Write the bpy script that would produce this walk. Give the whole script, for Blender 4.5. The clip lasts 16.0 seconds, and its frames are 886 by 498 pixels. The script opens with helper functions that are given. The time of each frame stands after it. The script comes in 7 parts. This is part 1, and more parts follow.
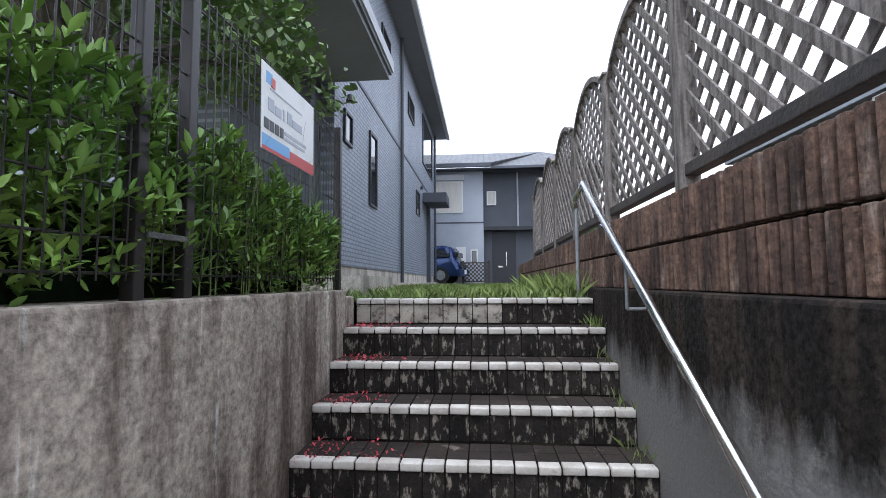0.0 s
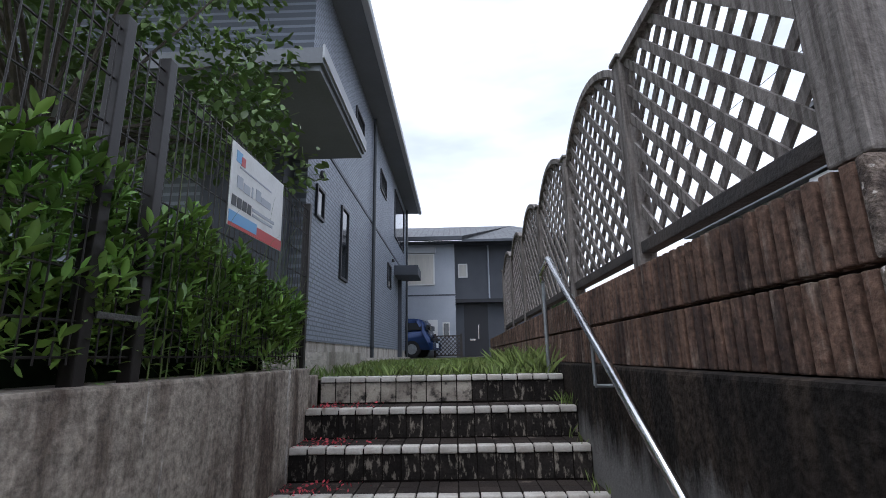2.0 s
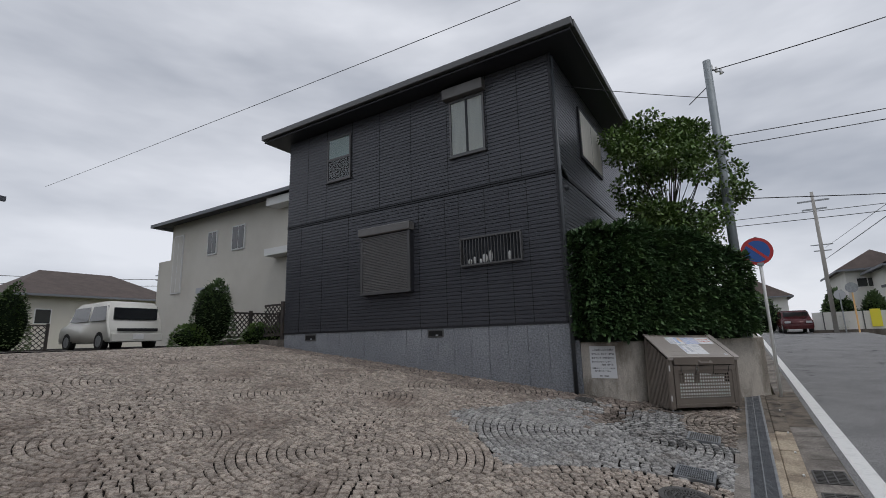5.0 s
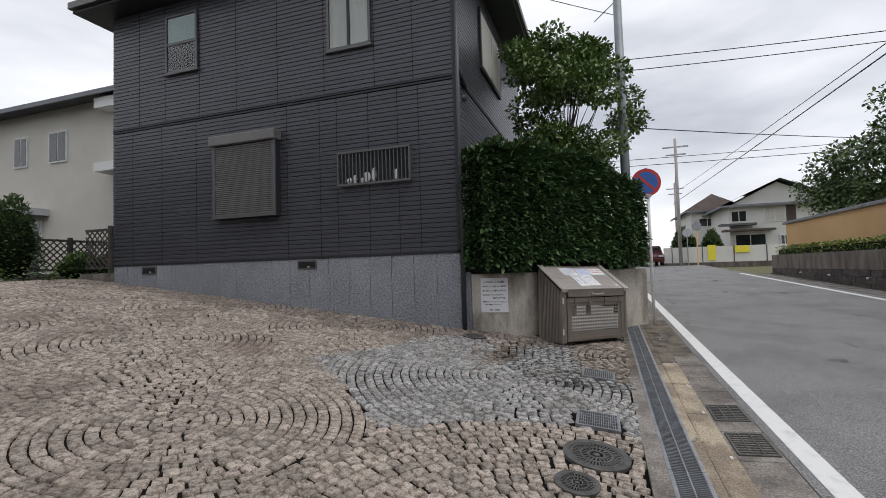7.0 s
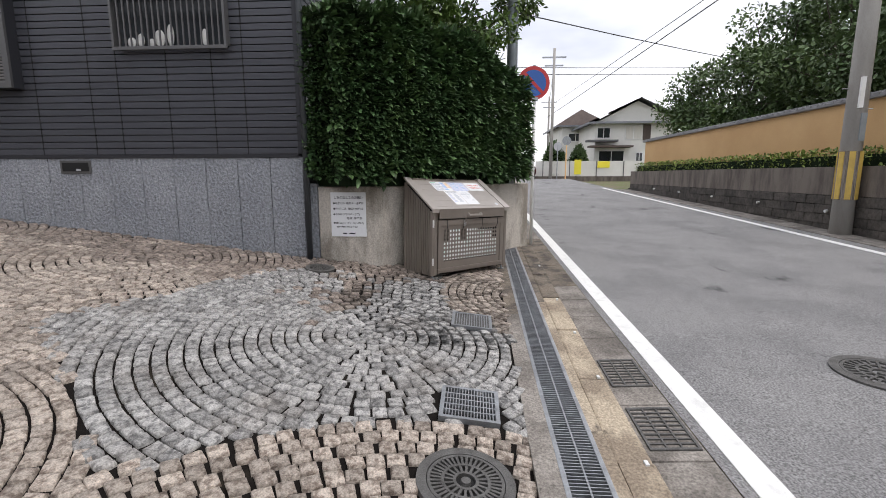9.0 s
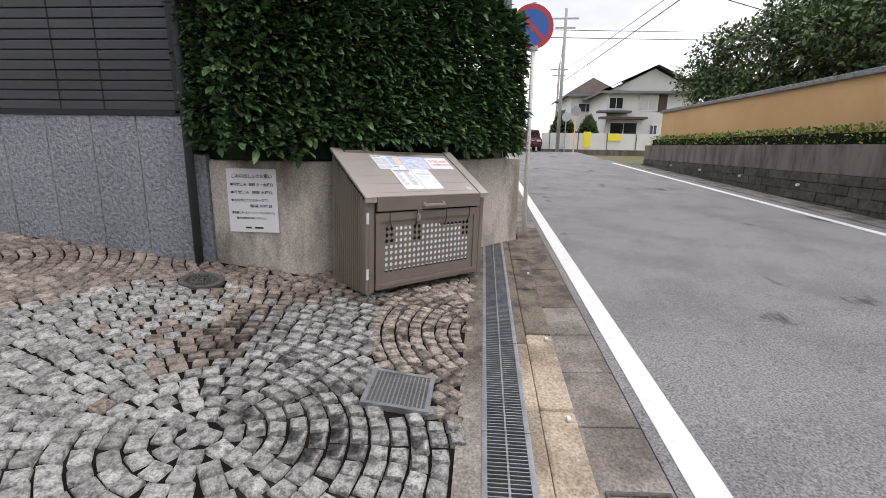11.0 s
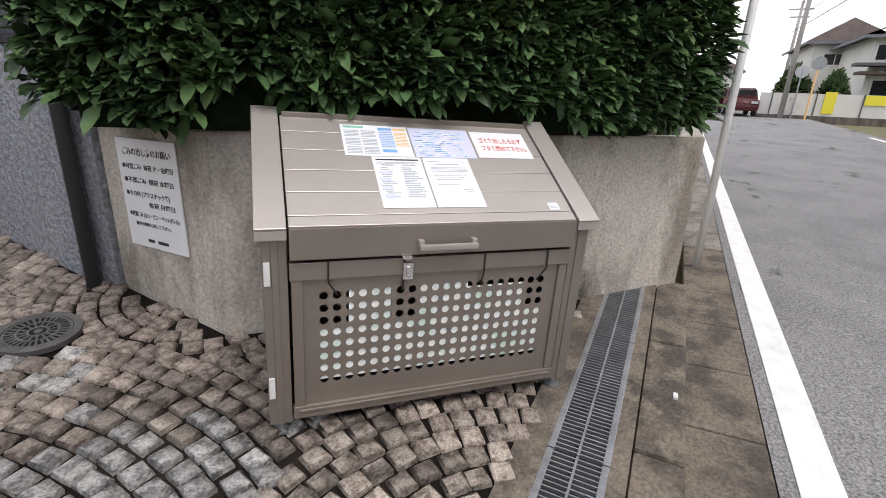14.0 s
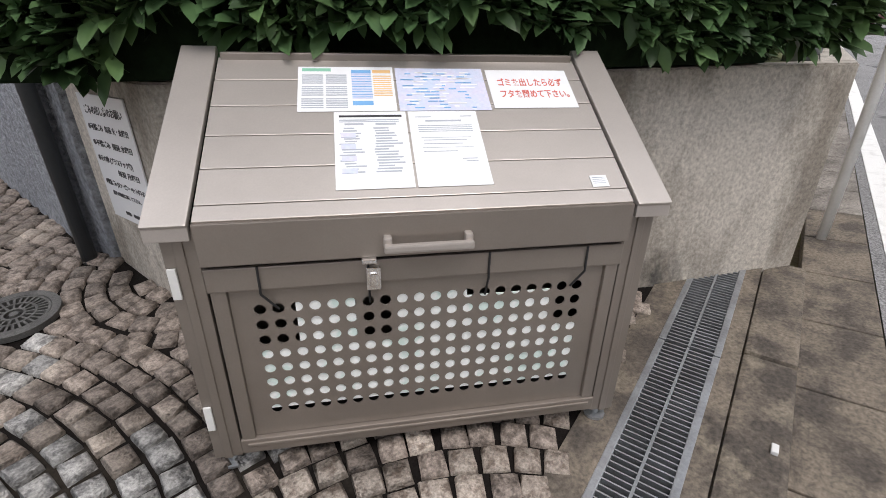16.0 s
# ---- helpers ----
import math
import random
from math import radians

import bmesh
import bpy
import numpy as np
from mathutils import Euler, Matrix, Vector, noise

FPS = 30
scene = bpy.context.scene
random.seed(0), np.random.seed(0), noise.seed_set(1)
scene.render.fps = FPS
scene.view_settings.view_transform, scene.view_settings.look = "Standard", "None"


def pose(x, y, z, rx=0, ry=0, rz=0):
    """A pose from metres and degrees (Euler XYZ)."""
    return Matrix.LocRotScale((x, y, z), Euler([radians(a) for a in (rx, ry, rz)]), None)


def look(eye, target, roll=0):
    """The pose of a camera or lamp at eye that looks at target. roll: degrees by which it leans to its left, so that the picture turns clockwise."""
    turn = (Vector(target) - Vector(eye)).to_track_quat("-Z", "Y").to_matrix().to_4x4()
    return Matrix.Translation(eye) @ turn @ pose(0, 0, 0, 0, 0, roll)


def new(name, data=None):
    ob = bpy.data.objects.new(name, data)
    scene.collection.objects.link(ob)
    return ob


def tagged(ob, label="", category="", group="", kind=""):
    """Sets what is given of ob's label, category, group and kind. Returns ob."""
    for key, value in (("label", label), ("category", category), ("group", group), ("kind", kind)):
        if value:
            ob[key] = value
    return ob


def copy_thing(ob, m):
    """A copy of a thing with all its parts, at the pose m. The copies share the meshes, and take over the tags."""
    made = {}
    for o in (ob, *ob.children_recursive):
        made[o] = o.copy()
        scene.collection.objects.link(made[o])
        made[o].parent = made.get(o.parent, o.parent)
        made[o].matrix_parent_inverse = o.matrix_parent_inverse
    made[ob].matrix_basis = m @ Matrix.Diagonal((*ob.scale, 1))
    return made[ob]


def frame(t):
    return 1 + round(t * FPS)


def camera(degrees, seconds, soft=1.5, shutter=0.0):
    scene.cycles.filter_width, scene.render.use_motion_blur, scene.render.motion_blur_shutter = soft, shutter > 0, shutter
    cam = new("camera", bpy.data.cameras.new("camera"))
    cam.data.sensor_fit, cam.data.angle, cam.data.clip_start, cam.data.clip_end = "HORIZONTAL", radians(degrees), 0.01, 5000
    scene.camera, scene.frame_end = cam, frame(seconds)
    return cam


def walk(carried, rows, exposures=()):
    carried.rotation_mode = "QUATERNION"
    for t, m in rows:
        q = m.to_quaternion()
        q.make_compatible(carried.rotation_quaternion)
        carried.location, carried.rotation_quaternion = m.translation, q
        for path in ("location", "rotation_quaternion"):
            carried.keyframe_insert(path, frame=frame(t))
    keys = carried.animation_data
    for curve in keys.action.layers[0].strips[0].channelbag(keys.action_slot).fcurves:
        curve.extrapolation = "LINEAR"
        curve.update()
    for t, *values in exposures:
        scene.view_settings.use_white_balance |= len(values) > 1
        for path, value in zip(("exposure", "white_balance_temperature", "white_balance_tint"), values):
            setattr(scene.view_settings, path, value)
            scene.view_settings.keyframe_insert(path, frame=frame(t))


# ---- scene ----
cam = camera(87.2, 16.0, soft=0.9)
EXPOSURES = [(0, 1.4, 5800, 12), (0.5, 1.18, 5800, 12), (1, 0.92, 5800, 12), (1.5, 0.7, 5800, 12), (2.5, 0.5, 5850, 13), (3.5, 0.12, 6100, 13), (4.5, -0.38, 6250, 12), (7, 0.10, 6500, 12), (8, 0.6, 6550, 13), (9, 0.66, 6550, 14), (12.5, 0.76, 6600, 15), (16, 0.72, 6600, 14)]
PATH = [
    (0, (-0.327, 0.278, 1.734), (-0.499, 2.265, 1.878), -0.4),
    (0.5, (-0.313, 0.255, 1.751), (-0.487, 2.228, 2.025), -0.9),
    (1, (-0.306, 0.252, 1.758), (-0.475, 2.212, 2.12), -1.1),
    (1.5, (-0.303, 0.258, 1.753), (-0.467, 2.206, 2.173), -1.0),
    (2, (-0.299, 0.272, 1.752), (-0.347, 2.221, 2.2), -1.0),
    (2.5, (-0.246, 0.291, 1.753), (0.134, 2.208, 2.177), -0.6),
    (3, (-0.121, 0.258, 1.756), (0.766, 2.004, 2.159), -0.3),
    (3.5, (0.044, 0.229, 1.773), (1.228, 1.789, 2.175), -0.1),
    (4, (0.238, 0.199, 1.783), (1.642, 1.562, 2.197), -0.2),
    (4.5, (0.397, 0.169, 1.774), (1.962, 1.343, 2.19), -1.2),
    (6.8, (1.7, 0.657, 1.714), (3.57, 1.351, 1.859), -1.8),
    (7, (1.863, 0.718, 1.717), (3.757, 1.357, 1.804), -1.7),
    (7.5, (2.193, 0.771, 1.704), (4.142, 1.217, 1.636), -1.8),
    (8, (2.65, 0.793, 1.747), (4.622, 1.085, 1.593), -1.6),
    (8.5, (3.102, 0.827, 1.751), (5.079, 1.03, 1.521), -0.5),
    (9, (3.558, 0.774, 1.764), (5.528, 0.912, 1.45), -0.1),
    (9.5, (4.07, 0.633, 1.773), (6.034, 0.762, 1.414), 0.4),
    (10, (4.567, 0.606, 1.798), (6.527, 0.711, 1.411), 0.3),
    (10.2, (4.734, 0.577, 1.795), (6.691, 0.668, 1.393), 0.4),
    (12.3, (6.669, 0.104, 1.75), (8.561, 0.513, 1.247), 2.6),
    (12.5, (6.866, 0.131, 1.766), (8.748, 0.581, 1.258), 2.8),
    (13, (7.237, 0.119, 1.782), (9.083, 0.666, 1.239), 2.2),
    (13.5, (7.61, 0.058, 1.805), (9.396, 0.756, 1.235), 2.5),
    (14, (7.951, 0.068, 1.808), (9.669, 0.881, 1.187), 2.5),
    (14.5, (8.249, 0.093, 1.801), (9.937, 0.927, 1.127), 3.0),
    (15, (8.498, 0.066, 1.809), (10.135, 0.948, 1.074), 2.7),
    (15.5, (8.598, 0.065, 1.8), (10.148, 1.059, 1.018), 0.9),
    (16, (8.62, 0.087, 1.783), (10.078, 1.155, 0.926), -0.6),
]
walk(cam, [(t, look(eye, target, roll)) for t, eye, target, roll in PATH], EXPOSURES)

# ---- world and light: an overcast sky ----
world = bpy.data.worlds.new("sky")
scene.world = world
world.use_nodes = True
wt = world.node_tree
wt.nodes.clear()
SUN_EL, SUN_AZ = radians(58), radians(200)
w_out, w_bg = wt.nodes.new("ShaderNodeOutputWorld"), wt.nodes.new("ShaderNodeBackground")
w_sky = wt.nodes.new("ShaderNodeTexSky")
w_sky.sky_type, w_sky.sun_disc, w_sky.sun_elevation, w_sky.sun_rotation = "NISHITA", False, SUN_EL, SUN_AZ
w_tc, w_map = wt.nodes.new("ShaderNodeTexCoord"), wt.nodes.new("ShaderNodeMapping")
w_map.inputs["Scale"].default_value = (1.0, 1.0, 3.2)
w_noise, w_ramp, w_mix = wt.nodes.new("ShaderNodeTexNoise"), wt.nodes.new("ShaderNodeValToRGB"), wt.nodes.new("ShaderNodeMix")
w_noise.inputs["Scale"].default_value, w_noise.inputs["Detail"].default_value = 1.7, 5
w_ramp.color_ramp.elements[0].position, w_ramp.color_ramp.elements[0].color = 0.34, (0.46, 0.49, 0.54, 1)
w_ramp.color_ramp.elements[1].position, w_ramp.color_ramp.elements[1].color = 0.66, (0.92, 0.94, 0.97, 1)
w_gain = wt.nodes.new("ShaderNodeVectorMath")
w_gain.operation = "SCALE"
w_gain.inputs["Scale"].default_value = 8.6
w_mix.data_type = "RGBA"
w_mix.inputs["Factor"].default_value = 0.93
w_bg.inputs["Strength"].default_value = 0.13
wt.links.new(w_tc.outputs["Generated"], w_map.inputs["Vector"])
wt.links.new(w_map.outputs["Vector"], w_noise.inputs["Vector"])
wt.links.new(w_noise.outputs["Fac"], w_ramp.inputs["Fac"])
wt.links.new(w_ramp.outputs["Color"], w_gain.inputs[0])
wt.links.new(w_sky.outputs["Color"], w_mix.inputs["A"])
wt.links.new(w_gain.outputs["Vector"], w_mix.inputs["B"])
wt.links.new(w_mix.outputs["Result"], w_bg.inputs["Color"])
wt.links.new(w_bg.outputs["Background"], w_out.inputs["Surface"])
sun = new("sun", bpy.data.lights.new("sun", "SUN"))
sun.data.energy, sun.data.angle, sun.data.color = 0.9, radians(25), (1.0, 0.97, 0.93)
sun.matrix_world = look((0, 0, 30), (6, 14, 0))


# ---- materials ----
def mat(name, color, rough=0.7, metal=0.0, second=None, scale=3.0, stretch=(1, 1, 1), low=0.35, high=0.65, fine=60.0, fine_amount=0.15,
        bump=0.2, vary=0.0, island=0.0, spec=0.5, third=None, third_scale=1.0, third_low=0.5, third_high=0.6, third_stretch=(1, 1, 1), relief=0.01):
    """Base colour broken by a broad pattern (second colour), a stain (third colour) and a fine grain, all at world size."""
    m = bpy.data.materials.new(name)
    m.use_nodes = True
    nt = m.node_tree
    bsdf = nt.nodes["Principled BSDF"]
    bsdf.inputs["Roughness"].default_value, bsdf.inputs["Metallic"].default_value = rough, metal
    bsdf.inputs["Specular IOR Level"].default_value = spec
    geo = nt.nodes.new("ShaderNodeNewGeometry")

    def pattern(sc, st, lo, hi, detail=6):
        mp, nz, mr = nt.nodes.new("ShaderNodeMapping"), nt.nodes.new("ShaderNodeTexNoise"), nt.nodes.new("ShaderNodeMapRange")
        mp.inputs["Scale"].default_value = st
        nz.inputs["Scale"].default_value, nz.inputs["Detail"].default_value, nz.inputs["Roughness"].default_value = sc, detail, 0.62
        mr.inputs["From Min"].default_value, mr.inputs["From Max"].default_value = lo, hi
        nt.links.new(geo.outputs["Position"], mp.inputs["Vector"])
        nt.links.new(mp.outputs["Vector"], nz.inputs["Vector"])
        nt.links.new(nz.outputs["Fac"], mr.inputs["Value"])
        return mr.outputs["Result"], nz.outputs["Fac"]

    def mixed(fac, a, b, mode="MIX"):
        mx = nt.nodes.new("ShaderNodeMix")
        mx.data_type, mx.blend_type = "RGBA", mode
        if isinstance(fac, float):
            mx.inputs["Factor"].default_value = fac
        else:
            nt.links.new(fac, mx.inputs["Factor"])
        for key, v in (("A", a), ("B", b)):
            if isinstance(v, tuple):
                mx.inputs[key].default_value = (*v, 1)
            else:
                nt.links.new(v, mx.inputs[key])
        return mx.outputs["Result"]

    col = tuple(color)
    if second:
        col = mixed(pattern(scale, stretch, low, high)[0], col, tuple(second))
    if third:
        col = mixed(pattern(third_scale, third_stretch, third_low, third_high)[0], col, tuple(third))
    grain, raw = pattern(fine, (1, 1, 1), 0.25, 0.75, 3)
    if fine_amount:
        g = nt.nodes.new("ShaderNodeMapRange")
        g.inputs["To Min"].default_value, g.inputs["To Max"].default_value = 1 - fine_amount, 1 + fine_amount
        nt.links.new(grain, g.inputs["Value"])
        hv = nt.nodes.new("ShaderNodeHueSaturation")
        nt.links.new(g.outputs["Result"], hv.inputs["Value"])
        if isinstance(col, tuple):
            hv.inputs["Color"].default_value = (*col, 1)
        else:
            nt.links.new(col, hv.inputs["Color"])
        col = hv.outputs["Color"]
    for amount, node, out in ((vary, "ShaderNodeObjectInfo", "Random"), (island, "ShaderNodeNewGeometry", "Random Per Island")):
        if amount:
            info, r, hv = nt.nodes.new(node), nt.nodes.new("ShaderNodeMapRange"), nt.nodes.new("ShaderNodeHueSaturation")
            r.inputs["To Min"].default_value, r.inputs["To Max"].default_value = 1 - amount, 1 + amount
            nt.links.new(info.outputs[out], r.inputs["Value"])
            nt.links.new(r.outputs["Result"], hv.inputs["Value"])
            if isinstance(col, tuple):
                hv.inputs["Color"].default_value = (*col, 1)
            else:
                nt.links.new(col, hv.inputs["Color"])
            col = hv.outputs["Color"]
    if isinstance(col, tuple):
        bsdf.inputs["Base Color"].default_value = (*col, 1)
    else:
        nt.links.new(col, bsdf.inputs["Base Color"])
    if bump:
        b = nt.nodes.new("ShaderNodeBump")
        b.inputs["Strength"].default_value, b.inputs["Distance"].default_value = bump, relief
        nt.links.new(raw, b.inputs["Height"])
        nt.links.new(b.outputs["Normal"], bsdf.inputs["Normal"])
    return m


def add_bricks(m, width, height, depth, gap=0.06, axes="yz", joint=0.45):
    """Shallow courses of small facing tiles, as relief and darker joints in the material of a far wall."""
    nt = m.node_tree
    bsdf = nt.nodes["Principled BSDF"]
    geo, sep, com = nt.nodes.new("ShaderNodeNewGeometry"), nt.nodes.new("ShaderNodeSeparateXYZ"), nt.nodes.new("ShaderNodeCombineXYZ")
    br = nt.nodes.new("ShaderNodeTexBrick")
    nt.links.new(geo.outputs["Position"], sep.inputs["Vector"])
    nt.links.new(sep.outputs[axes[0].upper()], com.inputs["X"])
    nt.links.new(sep.outputs[axes[1].upper()], com.inputs["Y"])
    nt.links.new(com.outputs["Vector"], br.inputs["Vector"])
    br.inputs["Scale"].default_value, br.inputs["Brick Width"].default_value, br.inputs["Row Height"].default_value = 1.0, width, height
    br.inputs["Mortar Size"].default_value = gap * height
    br.inputs["Color1"].default_value, br.inputs["Color2"].default_value, br.inputs["Mortar"].default_value = (1, 1, 1, 1), (0.86, 0.86, 0.86, 1), (joint, joint, joint, 1)
    old = bsdf.inputs["Base Color"].links[0].from_socket
    mx = nt.nodes.new("ShaderNodeMix")
    mx.data_type, mx.blend_type = "RGBA", "MULTIPLY"
    mx.inputs["Factor"].default_value = 1.0
    nt.links.new(old, mx.inputs["A"])
    nt.links.new(br.outputs["Color"], mx.inputs["B"])
    nt.links.new(mx.outputs["Result"], bsdf.inputs["Base Color"])
    b = nt.nodes.new("ShaderNodeBump")
    b.inputs["Strength"].default_value, b.inputs["Distance"].default_value = 0.5, depth
    nt.links.new(br.outputs["Color"], b.inputs["Height"])
    nt.links.new(b.outputs["Normal"], bsdf.inputs["Normal"])
    return m


def glass_mat(name, tint=(0.9, 0.95, 0.95), rough=0.03):
    m = bpy.data.materials.new(name)
    m.use_nodes = True
    b = m.node_tree.nodes["Principled BSDF"]
    b.inputs["Base Color"].default_value, b.inputs["Roughness"].default_value = (*tint, 1), rough
    b.inputs["Transmission Weight"].default_value, b.inputs["IOR"].default_value = 1.0, 1.45
    return m


M = {}
M["asphalt"] = mat("asphalt", (0.235, 0.232, 0.230), 0.85, second=(0.175, 0.173, 0.174), scale=0.9, low=0.42, high=0.66, fine=75, fine_amount=0.85, bump=0.5,
                   third=(0.07, 0.07, 0.072), third_scale=1.2, third_low=0.62, third_high=0.66, third_stretch=(0.45, 1, 1))
M["paint_white"] = mat("road_paint", (0.82, 0.82, 0.80), 0.7, second=(0.62, 0.62, 0.60), scale=9, low=0.5, high=0.8, fine=150, fine_amount=0.1, bump=0.2)
M["stone"] = mat("cobble_stone", (0.385, 0.335, 0.285), 0.75, second=(0.16, 0.125, 0.10), scale=26, low=0.46, high=0.62, fine=95, fine_amount=0.5, bump=1.0, vary=0.28, island=0.28,
                 third=(0.15, 0.115, 0.092), third_scale=0.9, third_low=0.50, third_high=0.78)
M["stone_grey"] = mat("cobble_stone_grey", (0.40, 0.392, 0.375), 0.75, second=(0.14, 0.138, 0.135), scale=26, low=0.46, high=0.62, fine=95, fine_amount=0.5, bump=1.0, vary=0.26, island=0.26,
                      third=(0.17, 0.145, 0.12), third_scale=1.5, third_low=0.52, third_high=0.85)
# darker tone for the cobbles towards the walls
M["stone_dark"] = mat("cobble_stone_dark", (0.24, 0.20, 0.17), 0.7, second=(0.085, 0.068, 0.056), scale=26, low=0.44, high=0.62, fine=95, fine_amount=0.5, bump=1.0, vary=0.3, island=0.3,
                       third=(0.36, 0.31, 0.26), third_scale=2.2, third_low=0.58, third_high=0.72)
M["joint"] = mat("joint_soil", (0.012, 0.010, 0.009), 0.95, spec=0.1, second=(0.06, 0.05, 0.038), scale=1.3, low=0.56, high=0.74, fine=120, fine_amount=0.4, bump=0.6)
M["concrete"] = mat("concrete_weathered", (0.38, 0.325, 0.265), 0.9, second=(0.11, 0.08, 0.06), scale=1.6, stretch=(2.6, 2.6, 0.5), low=0.47, high=0.62, fine=40, fine_amount=0.6, bump=0.5,
                    third=(0.62, 0.59, 0.54), third_scale=3.0, third_low=0.62, third_high=0.70, third_stretch=(3, 3, 0.3))
M["concrete_dark"] = mat("concrete_mouldy", (0.022, 0.019, 0.017), 0.95, spec=0.12, second=(0.055, 0.042, 0.033), scale=2.6, stretch=(3, 3, 0.4), low=0.45, high=0.62, fine=38, fine_amount=0.75, bump=0.6,
                         third=(0.20, 0.185, 0.17), third_scale=5.0, third_low=0.66, third_high=0.74, third_stretch=(1.2, 1.2, 0.8))


def add_bloom(m, height, color):
    """A pale mineral bloom over the lower part of a wall, with an uneven upper rim."""
    nt = m.node_tree
    bsdf = nt.nodes["Principled BSDF"]
    geo, sep, mp, nz, add, mr, mx = [nt.nodes.new(k) for k in ("ShaderNodeNewGeometry", "ShaderNodeSeparateXYZ", "ShaderNodeMapping", "ShaderNodeTexNoise", "ShaderNodeMath", "ShaderNodeMapRange", "ShaderNodeMix")]
    mp.inputs["Scale"].default_value = (4, 4, 1.2)
    nz.inputs["Scale"].default_value, nz.inputs["Detail"].default_value, nz.inputs["Roughness"].default_value = 2.2, 8, 0.7
    add.operation, add.inputs[2].default_value = "MULTIPLY_ADD", 0.0
    add.inputs[1].default_value = 0.55
    mr.inputs["From Min"].default_value, mr.inputs["From Max"].default_value = height + 0.36, height + 0.16
    mr.inputs["To Max"].default_value = 0.75
    mx.data_type = "RGBA"
    nt.links.new(geo.outputs["Position"], sep.inputs["Vector"])
    nt.links.new(geo.outputs["Position"], mp.inputs["Vector"])
    nt.links.new(mp.outputs["Vector"], nz.inputs["Vector"])
    nt.links.new(nz.outputs["Fac"], add.inputs[0])
    nt.links.new(sep.outputs["Z"], add.inputs[2])
    nt.links.new(add.outputs["Value"], mr.inputs["Value"])
    nt.links.new(mr.outputs["Result"], mx.inputs["Factor"])
    nt.links.new(bsdf.inputs["Base Color"].links[0].from_socket, mx.inputs["A"])
    mx.inputs["B"].default_value = (*color, 1)
    nt.links.new(mx.outputs["Result"], bsdf.inputs["Base Color"])


add_bloom(M["concrete_dark"], 1.33, (0.30, 0.29, 0.28))
# dark copy of the kerb concrete: damp, and shade painted into the colour
M["kerb_shaded"] = mat("kerb_shaded_damp_concrete", (0.19, 0.158, 0.122), 0.85, second=(0.075, 0.063, 0.052), scale=4, low=0.42, high=0.6, fine=60, fine_amount=0.5, bump=0.6, third=(0.20, 0.17, 0.13), third_scale=5, third_low=0.56, third_high=0.66)
M["concrete_pale"] = mat("concrete_pale", (0.53, 0.49, 0.43), 0.9, second=(0.27, 0.24, 0.20), scale=1.7, stretch=(1.5, 1.5, 0.6), low=0.45, high=0.62, fine=55, fine_amount=0.35, bump=0.35,
                         third=(0.10, 0.095, 0.085), third_scale=1.2, third_low=0.60, third_high=0.70, third_stretch=(1.6, 1.6, 0.9))
M["kerb"] = mat("kerb_concrete", (0.46, 0.385, 0.285), 0.9, second=(0.26, 0.21, 0.155), scale=2.2, low=0.42, high=0.58, fine=60, fine_amount=0.5, bump=0.5,
                third=(0.07, 0.06, 0.05), third_scale=3.0, third_low=0.62, third_high=0.7)
M["gutter"] = mat("gutter_concrete", (0.29, 0.265, 0.235), 0.9, second=(0.14, 0.125, 0.11), scale=2.2, low=0.42, high=0.6, fine=60, fine_amount=0.55, bump=0.6)
M["block"] = mat("ribbed_block", (0.165, 0.098, 0.068), 0.9, second=(0.055, 0.033, 0.025), scale=3.0, stretch=(2, 2, 0.5), low=0.43, high=0.6, fine=42, fine_amount=0.7, bump=0.6, vary=0.25,
                 third=(0.26, 0.20, 0.16), third_scale=3.2, third_low=0.58, third_high=0.68, third_stretch=(4, 4, 0.7))
M["block_face"] = mat("split_block", (0.24, 0.19, 0.155), 0.95, second=(0.075, 0.055, 0.045), scale=22, low=0.4, high=0.6, fine=70, fine_amount=0.5, bump=1.0,
                      third=(0.55, 0.50, 0.45), third_scale=45, third_low=0.62, third_high=0.66)
M["fence_wood"] = mat("fence_wood", (0.23, 0.205, 0.185), 0.8, second=(0.095, 0.08, 0.07), scale=5, stretch=(7, 7, 0.5), low=0.43, high=0.6, fine=60, fine_amount=0.25, bump=0.4, vary=0.12)
M["fence_dark"] = mat("fence_wood_dark", (0.045, 0.04, 0.038), 0.8, second=(0.08, 0.065, 0.055), scale=4, low=0.4, high=0.7, fine=60, fine_amount=0.25, bump=0.4)
M["tile_nose"] = mat("step_tile_pale", (0.60, 0.57, 0.52), 0.6, second=(0.42, 0.38, 0.33), scale=7, low=0.4, high=0.7, fine=90, fine_amount=0.12, bump=0.15, vary=0.12,
                     third=(0.10, 0.085, 0.075), third_scale=9, third_low=0.66, third_high=0.76)
M["tile_step"] = mat("step_tile_mouldy", (0.016, 0.014, 0.013), 0.85, spec=0.12, second=(0.04, 0.034, 0.03), scale=5, low=0.4, high=0.7, fine=80, fine_amount=0.3, bump=0.3, vary=0.15,
                     third=(0.26, 0.23, 0.19), third_scale=26, third_low=0.54, third_high=0.64, third_stretch=(1.2, 1.2, 0.45))
M["tile_worn"] = mat("riser_tile_worn", (0.40, 0.36, 0.30), 0.7, second=(0.16, 0.13, 0.11), scale=6, low=0.42, high=0.66, fine=80, fine_amount=0.2, bump=0.2, vary=0.2,
                     third=(0.03, 0.026, 0.023), third_scale=12, third_low=0.52, third_high=0.64)
